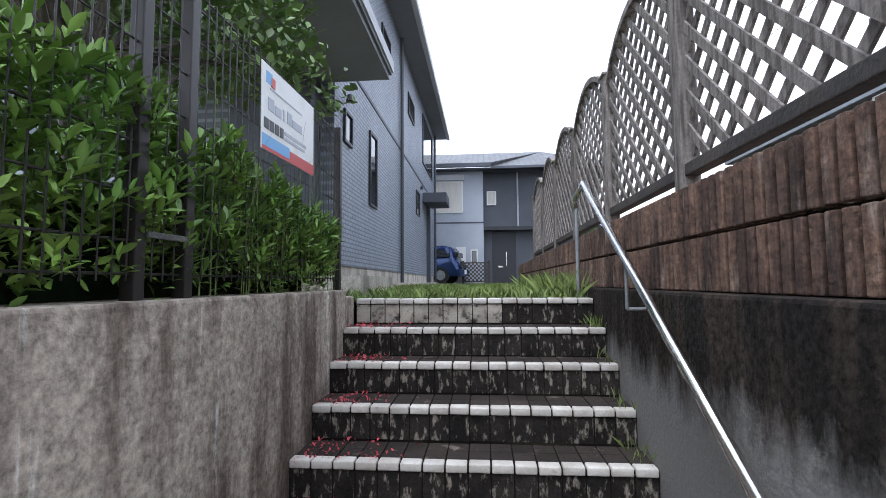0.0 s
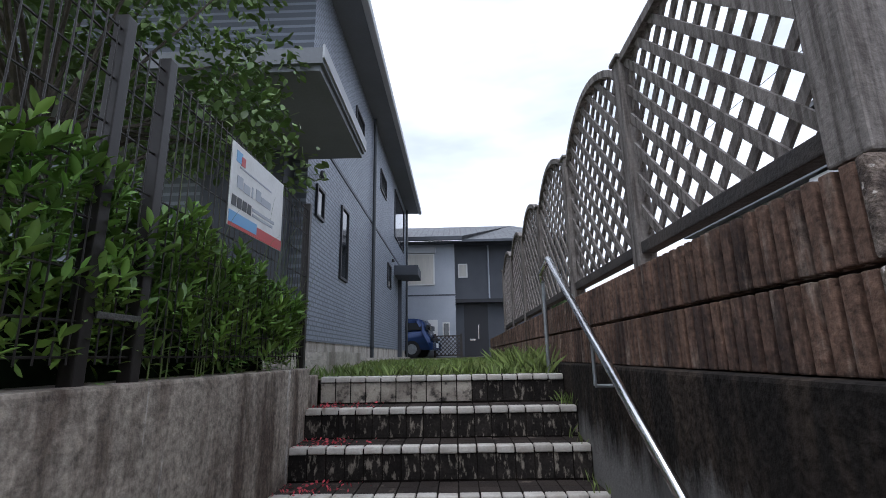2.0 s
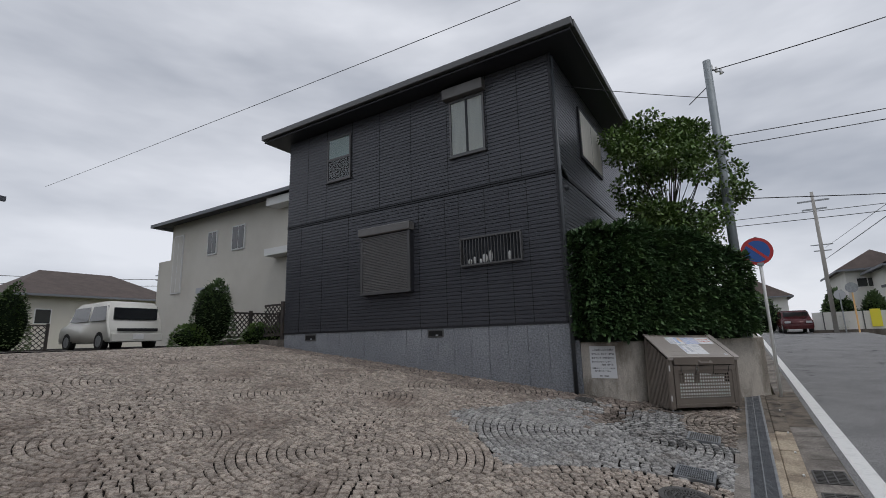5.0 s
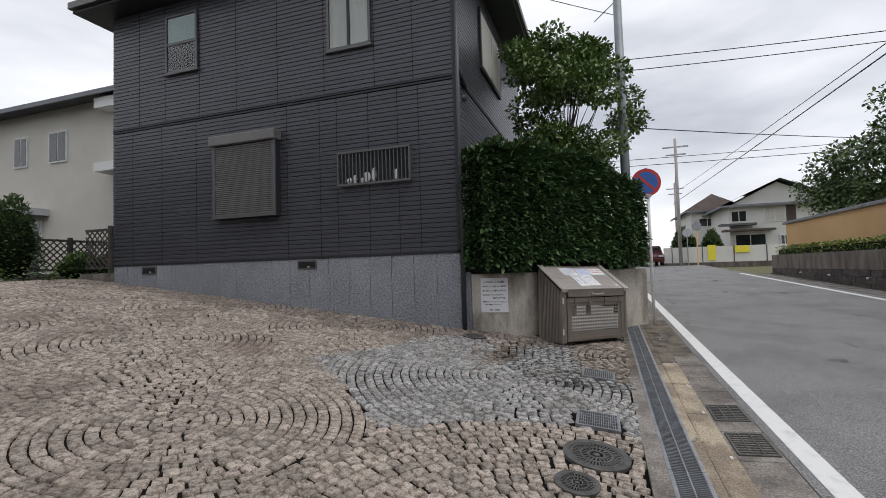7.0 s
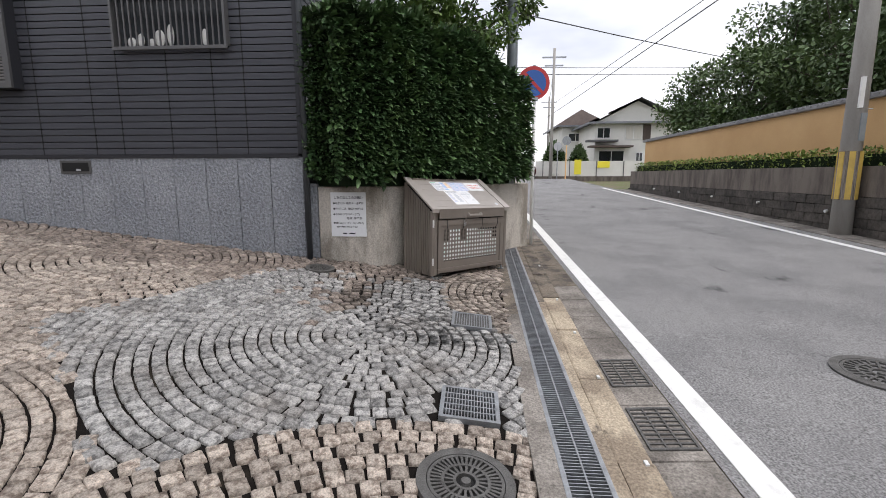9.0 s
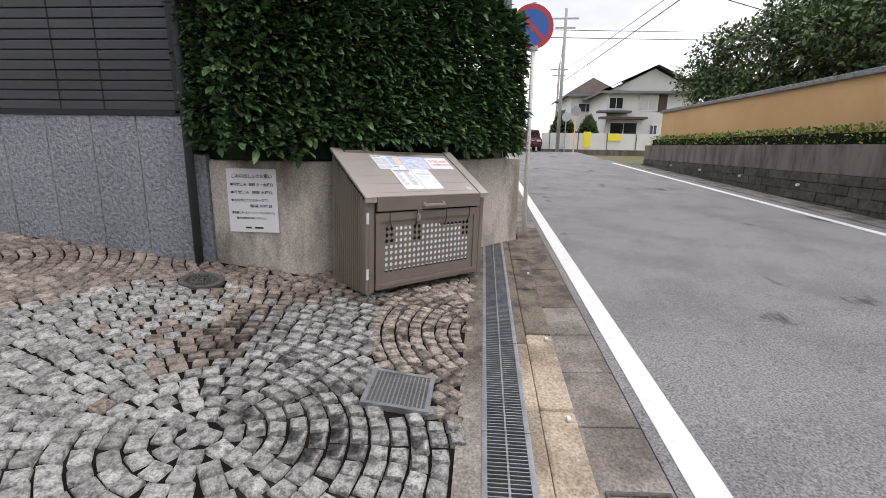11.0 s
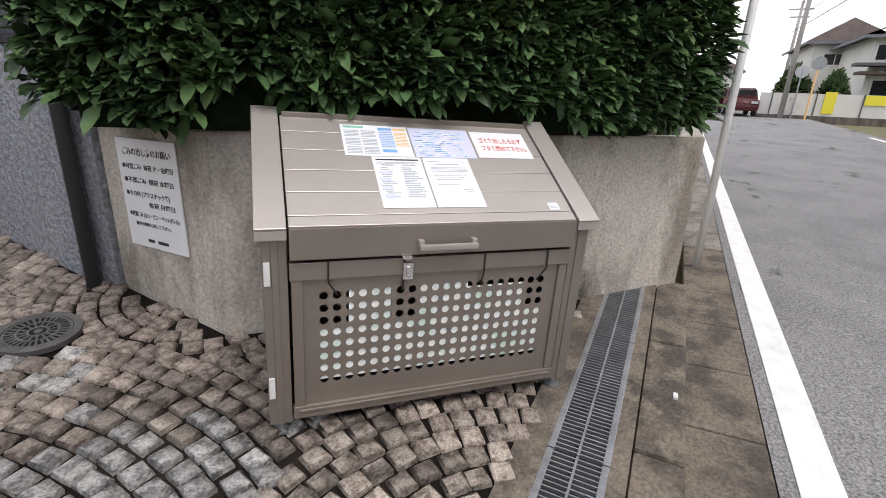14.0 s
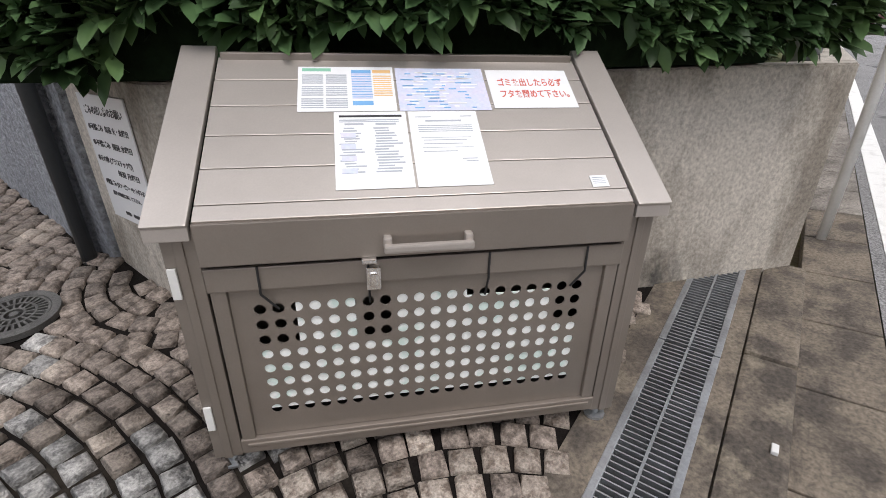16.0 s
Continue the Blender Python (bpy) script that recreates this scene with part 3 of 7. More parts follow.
def grating(length=0.995, width=0.25):
    g = thing("drain_grating", label="galvanised steel grating over the drain channel", category="grating", group="gratings of the drain channel")
    part("side_bar", boxes((0, length, -width / 2, -width / 2 + 0.028, -0.03, 0), bevel=0.003), M["steel_dull"], g)
    part("side_bar", boxes((0, length, width / 2 - 0.028, width / 2, -0.03, 0), bevel=0.003), M["steel_dull"], g)
    part("centre_bar", boxes((0, length, -0.005, 0.005, -0.03, 0.001)), M["steel_dull"], g)
    me = mesh_of("cross_bar", boxes((-0.0028, 0.0028, -width / 2 + 0.026, width / 2 - 0.026, -0.028, -0.002)), M["steel_dull"])
    n = int(length / 0.026)
    for i in range(n):
        part("cross_bar", me, None, g).matrix_basis = pose(0.013 + i * length / n, 0, 0)
    return g


g0 = grating()
slope = lambda x: -math.degrees(math.atan(kerb_z(x + 0.9) - kerb_z(x + 0.1)) / 0.8)
g0.matrix_basis = pose(2.6, 0.2, kerb_z(2.6), 0, slope(2.6), 0)
for i in range(1, 9):
    x = 2.6 + i
    copy_thing(g0, pose(x, 0.2, kerb_z(x) + 0.001, 0, slope(x), 0))


def gully_cover(x, y, z, lx, ly, label, cells, across=False, tone="iron", tilt=(4.0, -2.5), rungs=1, solid_bed="void"):
    """A framed grate of parallel bars, along the road or across it, tied by thin rungs."""
    g = thing("gully_grate", pose(x, y, z, tilt[0], tilt[1], 0), label, "drain cover")
    fr = 0.016 if across else 0.024
    part("rim", boxes((-lx / 2, lx / 2, -ly / 2, -ly / 2 + fr, -0.03, 0.006), (-lx / 2, lx / 2, ly / 2 - fr, ly / 2, -0.03, 0.006),
                      (-lx / 2, -lx / 2 + fr, -ly / 2 + fr, ly / 2 - fr, -0.03, 0.006), (lx / 2 - fr, lx / 2, -ly / 2 + fr, ly / 2 - fr, -0.03, 0.006)), M[tone], g)
    # a void bed is a shallow black plate, painted as shade in the slots
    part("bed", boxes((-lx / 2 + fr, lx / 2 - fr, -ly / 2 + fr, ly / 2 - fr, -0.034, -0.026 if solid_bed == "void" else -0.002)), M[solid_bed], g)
    ix, iy = lx / 2 - fr, ly / 2 - fr
    w = 2 * (ix if across else iy) / cells
    spec = (-w * 0.13, w * 0.13, -iy, iy, -0.022, 0.004) if across else (-ix, ix, -w * 0.16, w * 0.16, -0.022, 0.004)
    me = mesh_of("bar", boxes(spec), M[tone])
    for i in range(cells + 1):
        d = i * w
        part("bar", me, None, g).matrix_basis = pose(d - ix, 0, 0) if across else pose(0, d - iy, 0)
    for k in range(rungs):
        d = (k + 1) / (rungs + 1) * 2 - 1
        part("cross_bar", boxes((-ix, ix, d * iy - 0.005, d * iy + 0.005, -0.022, 0.005) if across else (d * ix - 0.006, d * ix + 0.006, -iy, iy, -0.022, 0.005)), M[tone], g)
    return g


def ring_band(r0, r1, z0, z1, seg=44):
    """A flat ring between two radii."""
    bm = bmesh.new()
    loops = []
    for k in range(seg):
        c, q = math.cos(2 * math.pi * k / seg), math.sin(2 * math.pi * k / seg)
        loops.append([bm.verts.new((r * c, r * q, z)) for r, z in ((r0, z0), (r0, z1), (r1, z1), (r1, z0))])
    for k in range(seg):
        a, b = loops[k], loops[(k + 1) % seg]
        for m in range(4):
            bm.faces.new((a[m], b[m], b[(m + 1) % 4], a[(m + 1) % 4]))
    bmesh.ops.recalc_face_normals(bm, faces=bm.faces)
    return bm


def manhole(x, y, z, r, label, slots=20, tilt=(0, 0), tone="iron"):
    """A round cover: broad plain rim, spoked slots in two bands and a boss."""
    g = thing("manhole_cover", pose(x, y, z + 0.004, tilt[0], tilt[1]), label, "manhole cover")
    part("rim", ring_band(r * 0.80, r, -0.02, 0.008), M[tone], g)
    bm = bmesh.new()
    bmesh.ops.create_cone(bm, cap_ends=True, segments=40, radius1=r * 0.81, radius2=r * 0.81, depth=0.006, matrix=Matrix.Translation((0, 0, -0.014)))
    # black plate: shade below the slots put into the colour
    part("plate", bm, M["void"], g)
    for r0, r1 in ((0.72, 0.785), (0.44, 0.50), (0.20, 0.26)):
        part("ring", ring_band(r * r0, r * r1, -0.012, 0.007), M[tone], g)
    for r0, r1, m in ((0.50, 0.73, slots), (0.25, 0.45, slots // 2)):
        rib = mesh_of("rib", boxes((r * r0, r * r1, -r * 0.026, r * 0.026, -0.012, 0.006)), M[tone])
        for i in range(m):
            part("rib", rib, None, g).matrix_basis = pose(0, 0, 0, 0, 0, 360 * i / m)
    bm = bmesh.new()
    bmesh.ops.create_cone(bm, cap_ends=True, segments=16, radius1=r * 0.12, radius2=r * 0.10, depth=0.024, matrix=Matrix.Translation((0, 0, -0.004)))
    part("boss", bm, M[tone], g)
    return g


YT = (6.5, -3.0)
gully_cover(7.08, -0.385, road_z(7.08) - 0.004, 0.46, 0.29, "thin-barred iron grate in the roadside gutter", 9, True, "iron", (-3, -2), 2)
gully_cover(6.32, -0.385, road_z(6.32) - 0.004, 0.46, 0.29, "iron grate with dark slots in the roadside gutter", 9, True, "iron", (-3, -2), 2)
gully_cover(7.84, 0.80, yard_z(7.84, 0.80) + 0.008, 0.36, 0.38, "ribbed mossy grey iron cover among the cobbles", 14, False, "steel_dull", YT, 0, "iron")
gully_cover(6.37, 0.80, yard_z(6.37, 0.80) + 0.008, 0.38, 0.38, "ribbed grey iron grate set in the cobbles", 17, False, "steel_dull", YT, 4)
manhole(5.66, 0.81, yard_z(5.66, 0.81), 0.25, "round iron manhole cover with radial slots in the cobbles", 40, YT)
manhole(5.18, 0.93, yard_z(5.18, 0.93), 0.155, "small round iron cover in the cobbles", 30, YT)
manhole(8.9, 2.62, yard_z(8.9, 2.62) + 0.004, 0.17, "round iron drain cover near the downpipe", 30, YT, "iron")
manhole(7.15, -2.35, road_z(7.15) + 0.004, 0.33, "dark cast iron manhole cover in the asphalt", 24, (0, -2))

# ---- steps between two walls ----
TREADS = [(3.647, 1.620), (3.321, 1.440), (3.059, 1.260), (2.770, 1.080), (2.480, 0.900), (2.190, 0.720), (1.90, 0.540), (1.61, 0.36), (1.32, 0.18)]
XL, XR = -1.262, 0.442
steps = thing("steps", label="tiled garden steps, mouldy risers and pale nosings", category="stairs", kind="structure")
core = bmesh.new()
for i, (y, z) in enumerate(TREADS):
    y1 = TREADS[i - 1][0] + 0.02 if i else 4.2
    box(core, XL, XR, y + 0.014, y1, -0.2, z - 0.014)
part("step_core", core, M["joint"], steps)
n = 16
tw = (XR - XL) / n
nose_mesh = mesh_of("nosing_tile", box(bmesh.new(), -tw / 2 + 0.004, tw / 2 - 0.004, -0.012, 0.055, -0.040, 0.0, 0.007), M["tile_nose"], True)
riser_mesh = mesh_of("riser_tile", box(bmesh.new(), -tw / 2 + 0.003, tw / 2 - 0.003, -0.004, 0.02, -0.176, -0.043, 0.003), M["tile_step"])
pale_riser = mesh_of("riser_tile", box(bmesh.new(), -tw / 2 + 0.003, tw / 2 - 0.003, -0.004, 0.02, -0.176, -0.043, 0.003), M["tile_worn"])
tread_mesh = mesh_of("tread_tile", box(bmesh.new(), -tw / 2 + 0.003, tw / 2 - 0.003, 0.0, 0.108, -0.02, -0.003, 0.002), M["tile_tread"])
for i, (y, z) in enumerate(TREADS[:7]):
    for k in range(n):
        x = XL + (k + 0.5) * tw
        j = random.uniform(-0.0015, 0.0015)
        part("nosing_tile", nose_mesh, None, steps).matrix_basis = pose(x, y + 0.012 + j, z + j)
        part("riser_tile", pale_riser if i == 0 and k < 10 else riser_mesh, None, steps).matrix_basis = pose(x, y + 0.016 + j, z)
        for r in range(2):
            part("tread_tile", tread_mesh, None, steps).matrix_basis = pose(x, y + 0.071 + 0.111 * r, z + j)

# retaining wall beside the steps, with its ledge
solid("wall_left", boxes((-1.50, -1.262, -3.0, 3.40, -0.3, 1.688), bevel=0.012), M["concrete"], "stained grey concrete retaining wall beside the steps", "wall")
solid("wall_left_return", boxes((-6.0, -1.262, 3.402, 3.60, 0.9, 1.64), bevel=0.012), M["concrete"], "low concrete wall end at the top of the steps", "wall")
solid("wall_right", boxes((0.445, 0.695, 1.115, 12.0, -0.3, 1.690), bevel=0.015), M["concrete_dark"], "concrete retaining wall black with mould", "wall")

# two courses of ribbed blocks on the wall
block_wall = thing("block_wall", label="two courses of brown split-rib concrete blocks on the wall", category="wall", kind="structure")


def rib_block(length=0.395, height=0.212, depth=0.150, ribs=7):
    bm = bmesh.new()
    box(bm, 0.032, depth - 0.032, 0, length, 0, height)
    w = length / ribs
    for k in range(ribs):
        for x0, x1 in ((0.0, 0.034), (depth - 0.034, depth)):
            box(bm, x0, x1, k * w + 0.0095, (k + 1) * w - 0.0095, 0.002, height - 0.002, 0.005)
    return bm


block_mesh = mesh_of("ribbed_block", rib_block(), M["block"])
for c in range(2):
    for k in range(26):
        y = 1.165 + k * 0.401
        part("ribbed_block", block_mesh, None, block_wall).matrix_basis = pose(0.51, y, 1.692 + 0.222 * c)
    bm = bmesh.new()
    for x0, x1 in ((0.500, 0.582), (0.592, 0.672)):
        box(bm, x0, x1, 1.118 + 0.012 * c, 1.162, 1.694 + 0.222 * c, 1.694 + 0.222 * c + 0.210, 0.012)
    part("end_block", bm, M["block_face"], block_wall, "broken block end with coarse pebbles")

# lattice fence with an arched top
POSTS = [1.185, 2.41, 3.62, 4.83, 6.04, 7.25, 8.46]
FZ0, FZ1 = 2.195, 3.15
fence = thing("lattice_fence", label="weathered brown wooden lattice fence with arched panels", category="fence")


def clip_slat(a, b, y0, y1, top):
    """The stretch of the line z = a + b y that lies inside one panel."""
    pts = [y0 + (y1 - y0) * i / 60 for i in range(61)]
    inside = [y for y in pts if FZ0 + 0.02 <= a + b * y <= top(y)]
    return (inside[0], inside[-1]) if len(inside) > 2 else None


for i, y in enumerate(POSTS):
    h = 4.3 if i == 0 else FZ1 + 0.05
    w = 0.057 if i == 0 else 0.042
    cx = 0.570 if i == 0 else 0.585
    bm = box(bmesh.new(), cx - w, cx + w, y - w, y + w, 2.128 if i == 0 else 2.122, h, 0.008)
    if i:
        box(bm, 0.585 - w - 0.012, 0.585 + w + 0.012, y - w - 0.012, y + w + 0.012, h, h + 0.022, 0.006)
    part("post", bm, M["fence_wood"], fence)
for i in range(len(POSTS) - 1):
    y0, y1 = POSTS[i] + 0.04, POSTS[i + 1] - 0.04
    za, zb = (3.95 if i == 0 else FZ1), FZ1
    panel = thing("panel")
    panel.parent = fence

    def top(y, y0=y0, y1=y1, za=za, zb=zb):
        t = (y - y0) / (y1 - y0)
        if za > zb:
            return zb + 0.05 + (za - zb) * max(0.0, 0.6 - t) ** 2 / 0.36
        return zb + 0.24 * math.sin(math.pi * t) ** 0.8

    for sgn, x0 in ((1, 0.573), (-1, 0.588)):
        step = 0.155
        span = (y1 - y0) + 2.0
        k = -int(span / step) - 2
        while k < int(span / step) + 20:
            a = FZ0 - sgn * y0 + k * step - (0 if sgn > 0 else -0.0)
            r = clip_slat(a, sgn * 1.0, y0, y1, top)
            k += 1
            if not r:
                continue
            ya, yb = r
            if yb - ya < 0.04:
                continue
            L = (yb - ya) * math.sqrt(2)
            bm = box(bmesh.new(), 0, 0.012, -L / 2, L / 2, -0.019, 0.019)
            o = part("slat", bm, M["fence_wood"], panel)
            ym = (ya + yb) / 2
            o.matrix_basis = pose(x0, ym, a + sgn * ym, 45 * sgn, 0, 0)
    bm = bmesh.new()
    prev = None
    for k in range(15):
        ya = y0 + (y1 - y0) * k / 14
        ring = [bm.verts.new((0.585 + dx, ya, top(ya) + dz)) for dx, dz in ((-0.03, -0.022), (0.03, -0.022), (0.03, 0.022), (-0.03, 0.022))]
        if prev:
            for q in range(4):
                bm.faces.new((prev[q], prev[(q + 1) % 4], ring[(q + 1) % 4], ring[q]))
        else:
            bm.faces.new(ring)
        prev = ring
    bm.faces.new(prev[::-1])
    bmesh.ops.recalc_face_normals(bm, faces=bm.faces)
    part("top_rail", bm, M["fence_wood"], panel)
    part("bottom_rail", boxes((0.555, 0.615, y0, y1, FZ0 - 0.005, FZ0 + 0.05), bevel=0.006), M["fence_dark"], panel)

# handrail
rail = thing("handrail", label="polished stainless steel handrail beside the steps", category="handrail")
RX = 0.36
part("rail", tubes(((RX, 3.50, 2.405), (RX, 1.05, 0.855), 0.021), ((RX, 3.50, 2.405), (RX + 0.0, 3.80, 2.35), 0.021), ((RX, 3.80, 2.35), (RX + 0.03, 3.92, 2.30), 0.019), seg=18), M["steel"], rail, smooth=True)
part("post", tubes(((RX + 0.03, 3.90, 1.60), (RX + 0.03, 3.90, 2.33), 0.014)), M["steel_dull"], rail)
part("bracket", tubes(((RX, 2.60, 1.83), (RX, 2.60, 1.60), 0.009), ((RX, 2.60, 1.60), (0.446, 2.60, 1.60), 0.009)), M["steel_dull"], rail)

# lawn at the top of the steps
grid_sheet("lawn", steps_between(-6, 0.44, 0.8), steps_between(3.70, 17.7, 1.0), lambda x, y: 1.600 + 0.006 * (y - 3.7), M["soil"], label="patchy lawn at the top of the steps", category="lawn")
grid_sheet("parking", [-12, -4, 0, 4, 12], [17.7, 18.5, 20, 22], lambda x, y: 1.70, M["gutter"], label="concrete parking strip before the house", category="pavement")
rng = np.random.default_rng(3)


def blades(name, n, xr, yr, zf, hmin, hmax, material, label, category, seed, width=0.006):
    rng = np.random.default_rng(seed)
    x, y = rng.uniform(*xr, n), rng.uniform(*yr, n)
    h = rng.uniform(hmin, hmax, n)
    a = rng.uniform(0, 2 * np.pi, n)
    lean = rng.normal(0, 0.4, (n, 2)) * h[:, None]
    z = np.array([zf(p, q) for p, q in zip(x, y)])
    wx, wy = np.cos(a) * width, np.sin(a) * width
    v = np.stack([np.stack([x - wx, y - wy, z], 1), np.stack([x + wx, y + wy, z], 1),
                  np.stack([x + wx * .7 + lean[:, 0] * .4, y + wy * .7 + lean[:, 1] * .4, z + h * .6], 1), np.stack([x + lean[:, 0], y + lean[:, 1], z + h], 1)], 1)
    f = np.array([(0, 1, 2), (0, 2, 3)])[None] + 4 * np.arange(n)[:, None, None]
    return tagged(new(name, array_mesh(name, v.reshape(-1, 3), f.reshape(-1, 3), material)), label, category, "", "stuff")


lawn_h = lambda x, y: 1.600 + 0.006 * (y - 3.7)
blades("grass", 9000, (-1.6, 0.44), (3.72, 9.0), lawn_h, 0.03, 0.11, M["grass"], "short green and dry grass on the lawn", "grass", 4)
blades("weeds", 520, (0.16, 0.44), (3.75, 7.0), lawn_h, 0.08, 0.24, M["grass"], "tall green weeds along the block wall", "weeds", 5, 0.003)
blades("step_weeds", 80, (0.36, 0.44), (2.5, 3.64), lambda x, y: next((z for yy, z in TREADS if y >= yy), 0.7), 0.03, 0.09, M["grass"], "small weeds at the ends of the steps", "weeds", 6, 0.003)
pn = 420
px, py = rng.beta(1.2, 3.0, pn) * 0.62 + XL + 0.02, rng.uniform(2.2, 3.62, pn)
pz = np.array([next((z for yy, z in TREADS if y >= yy), 0.7) + 0.004 for y in py])
fall = leaves("fallen_petals", np.stack([px, py, pz], 1), np.tile((0, 0, 0.15), (pn, 1)), 0.022, M["flower"], droop=0.0, spread=0.6, seed=9)
tagged(fall, "red fallen petals scattered on the steps", "petals", "", "stuff")

# ---- mesh fence with a sign, shrubs behind ----
mesh_fence = thing("mesh_fence", label="black welded wire mesh fence on the retaining wall", category="fence")
for y in (-1.6, 1.54, 1.765, 3.43):
    part("post", box(bmesh.new(), -1.36, -1.315, y - 0.022, y + 0.022, 1.685, 2.83, 0.004), M["black_metal"], mesh_fence)
wire_v = mesh_of("upright_wire", tubes(((0, 0, 1.745), (0, 0, 2.79), 0.0028), seg=5), M["black_metal"])
y = -1.55
while y < 3.42:
    part("upright_wire", wire_v, None, mesh_fence).matrix_basis = pose(-1.325, y, 0)
    y += 0.05
for z in (1.765, 1.86, 2.0, 2.15, 2.30, 2.45, 2.60, 2.72, 2.775):
    part("level_wire", tubes(((-1.332, -1.6, z), (-1.332, 3.43, z), 0.004), seg=6), M["black_metal"], mesh_fence)
part("clamp", boxes((-1.315, -1.306, 1.56, 1.75, 1.872, 1.892), bevel=0.003), M["iron"], mesh_fence, "steel clamp plate")


def flat_text(body, size, material, parent, m, width=None, name="lettering"):
    cu = bpy.data.curves.new(name, "FONT")
    cu.body, cu.size, cu.extrude, cu.offset = body, size, 0.0006, 0.0007
    cu.materials.append(material)
    ob = bpy.data.objects.new(name, cu)
    scene.collection.objects.link(ob)
    dg = bpy.context.evaluated_depsgraph_get()
    me = bpy.data.meshes.new_from_object(ob.evaluated_get(dg))
    bpy.data.objects.remove(ob)
    if width and len(me.vertices):
        xs = [v.co.x for v in me.vertices]
        k = width / max(1e-6, max(xs) - min(xs))
        me.transform(Matrix.Diagonal((k, 1, 1, 1)))
    o = part(name, me, None, parent)
    o.matrix_basis = m
    return o


def bars(parent, rows, material, z=0.0022, name="print_line"):
    """Lines of print too small to read: rows of (x0, x1, y, height)."""
    bm = bmesh.new()
    for x0, x1, y, h in rows:
        box(bm, x0, x1, y - h / 2, y + h / 2, 0.0005, z)
    return part(name, bm, material, parent)


# local board axes: x along the board, y up, z out of its face
board = thing("rental_sign", Matrix.Translation((-1.312, 2.25, 2.345)) @ Matrix(((0, 0, 1, 0), (1, 0, 0, 0), (0, 1, 0, 0), (0, 0, 0, 1))) @ pose(0, 0, 0, 0, 0, 1.5),
              "white rental sign board with red and blue foot", "sign")
part("panel", boxes((0, 0.64, 0, 0.405, -0.006, 0), bevel=0.002), M["white_paint"], board)
bars(board, [(0.0, 0.64, 0.030, 0.06)], M["sign_red"], 0.0012, "foot_band")
bars(board, [(0.0, 0.30, 0.045, 0.055)], M["ink_blue"], 0.0022, "foot_band")
bars(board, [(0.04, 0.10, 0.345, 0.055)], M["ink_blue"], 0.002, "emblem")
bars(board, [(0.09, 0.13, 0.335, 0.045)], M["sign_red"], 0.003, "emblem")
bars(board, [(0.06, 0.12, 0.225, 0.06), (0.13, 0.20, 0.215, 0.045), (0.22, 0.235, 0.22, 0.055), (0.27, 0.33, 0.225, 0.06), (0.335, 0.46, 0.213, 0.04)], M["ink_grey"], 0.002, "emblem")
bars(board, [(0.02, 0.065, 0.125, 0.05), (0.075, 0.12, 0.125, 0.05), (0.13, 0.175, 0.125, 0.05), (0.185, 0.225, 0.125, 0.05)], M["ink"])
bars(board, [(0.24, 0.52, 0.135, 0.016), (0.24, 0.50, 0.108, 0.014), (0.08, 0.46, 0.30, 0.008)], M["ink_grey"])


def scatter_box(n, lo, hi, seed):
    rng = np.random.default_rng(seed)
    return rng.uniform(lo, hi, (n, 3))


def clumps(n, centres, radius, seed, flat=1.0):
    rng = np.random.default_rng(seed)
    c = np.array(centres)[rng.integers(0, len(centres), n)]
    d = rng.normal(0, 1, (n, 3))
    d /= np.linalg.norm(d, axis=1, keepdims=True)
    r = radius * rng.uniform(0.25, 1, n)[:, None] ** 0.5
    return c + d * r * np.array((1, 1, flat)), d


shrub = thing("shrub", label="dense light green shrub behind the mesh fence", category="shrub")
rng = np.random.default_rng(21)
cs = []
for _ in range(230):
    y = rng.uniform(-1.2, 3.35)
    x = rng.uniform(-2.4, -1.34) if y < 2.2 else rng.uniform(-2.1, -1.36)
    h = 2.26 if y < 1.2 else 2.26 - 0.18 * (y - 1.2)
    cs.append((x, y, rng.uniform(1.72, h)))
p, d = clumps(9000, cs, 0.16, 22)
p[:, 0] = np.minimum(p[:, 0], -1.36)
leaves("foliage", p, d * 0.6 + np.array((0.25, -0.05, 0.4)), 0.055, M["leaf_shrub"], shrub, droop=0.0, spread=0.45, width=0.62, seed=23)
tips, ways = [], []
for _ in range(1500):
    y = rng.uniform(-1.2, 3.35)
    top = 2.28 if y < 1.8 else 2.28 - 0.16 * (y - 1.8)
    z = 1.70 + (top - 1.70) * rng.random() ** 0.8
    base = np.array((-1.33 - 0.32 * rng.random() ** 1.5 - 0.25 * max(0, z - 2.2), y, z))
    axis = np.array((0.55 * rng.random(), rng.normal(0, 0.35), 0.9))
    axis /= np.linalg.norm(axis)
    side = np.cross(axis, (0.3, 1.0, 0.1))
    side /= np.linalg.norm(side)
    other = np.cross(axis, side)
    m = int(rng.integers(9, 15))
    for k in range(m):
        a, h = 2.4 * k + rng.uniform(-0.3, 0.3), k / m
        tips.append(base + axis * 0.11 * h)
        ways.append((side * math.cos(a) + other * math.sin(a)) * (1.1 - 0.5 * h) + axis * (0.25 + 1.0 * h))
leaves("foliage", np.array(tips), np.array(ways), 0.066, M["leaf_shrub"], shrub, droop=0.05, spread=0.12, width=0.58, seed=24)
# added dark block that stands for the shade deep in the shrub
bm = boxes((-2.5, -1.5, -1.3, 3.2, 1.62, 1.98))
part("inner_mass", bm, M["leaf_shade"], shrub)
rng = np.random.default_rng(31)
arch = thing("tall_grass", label="long arching grass blades through the mesh fence", category="grass")
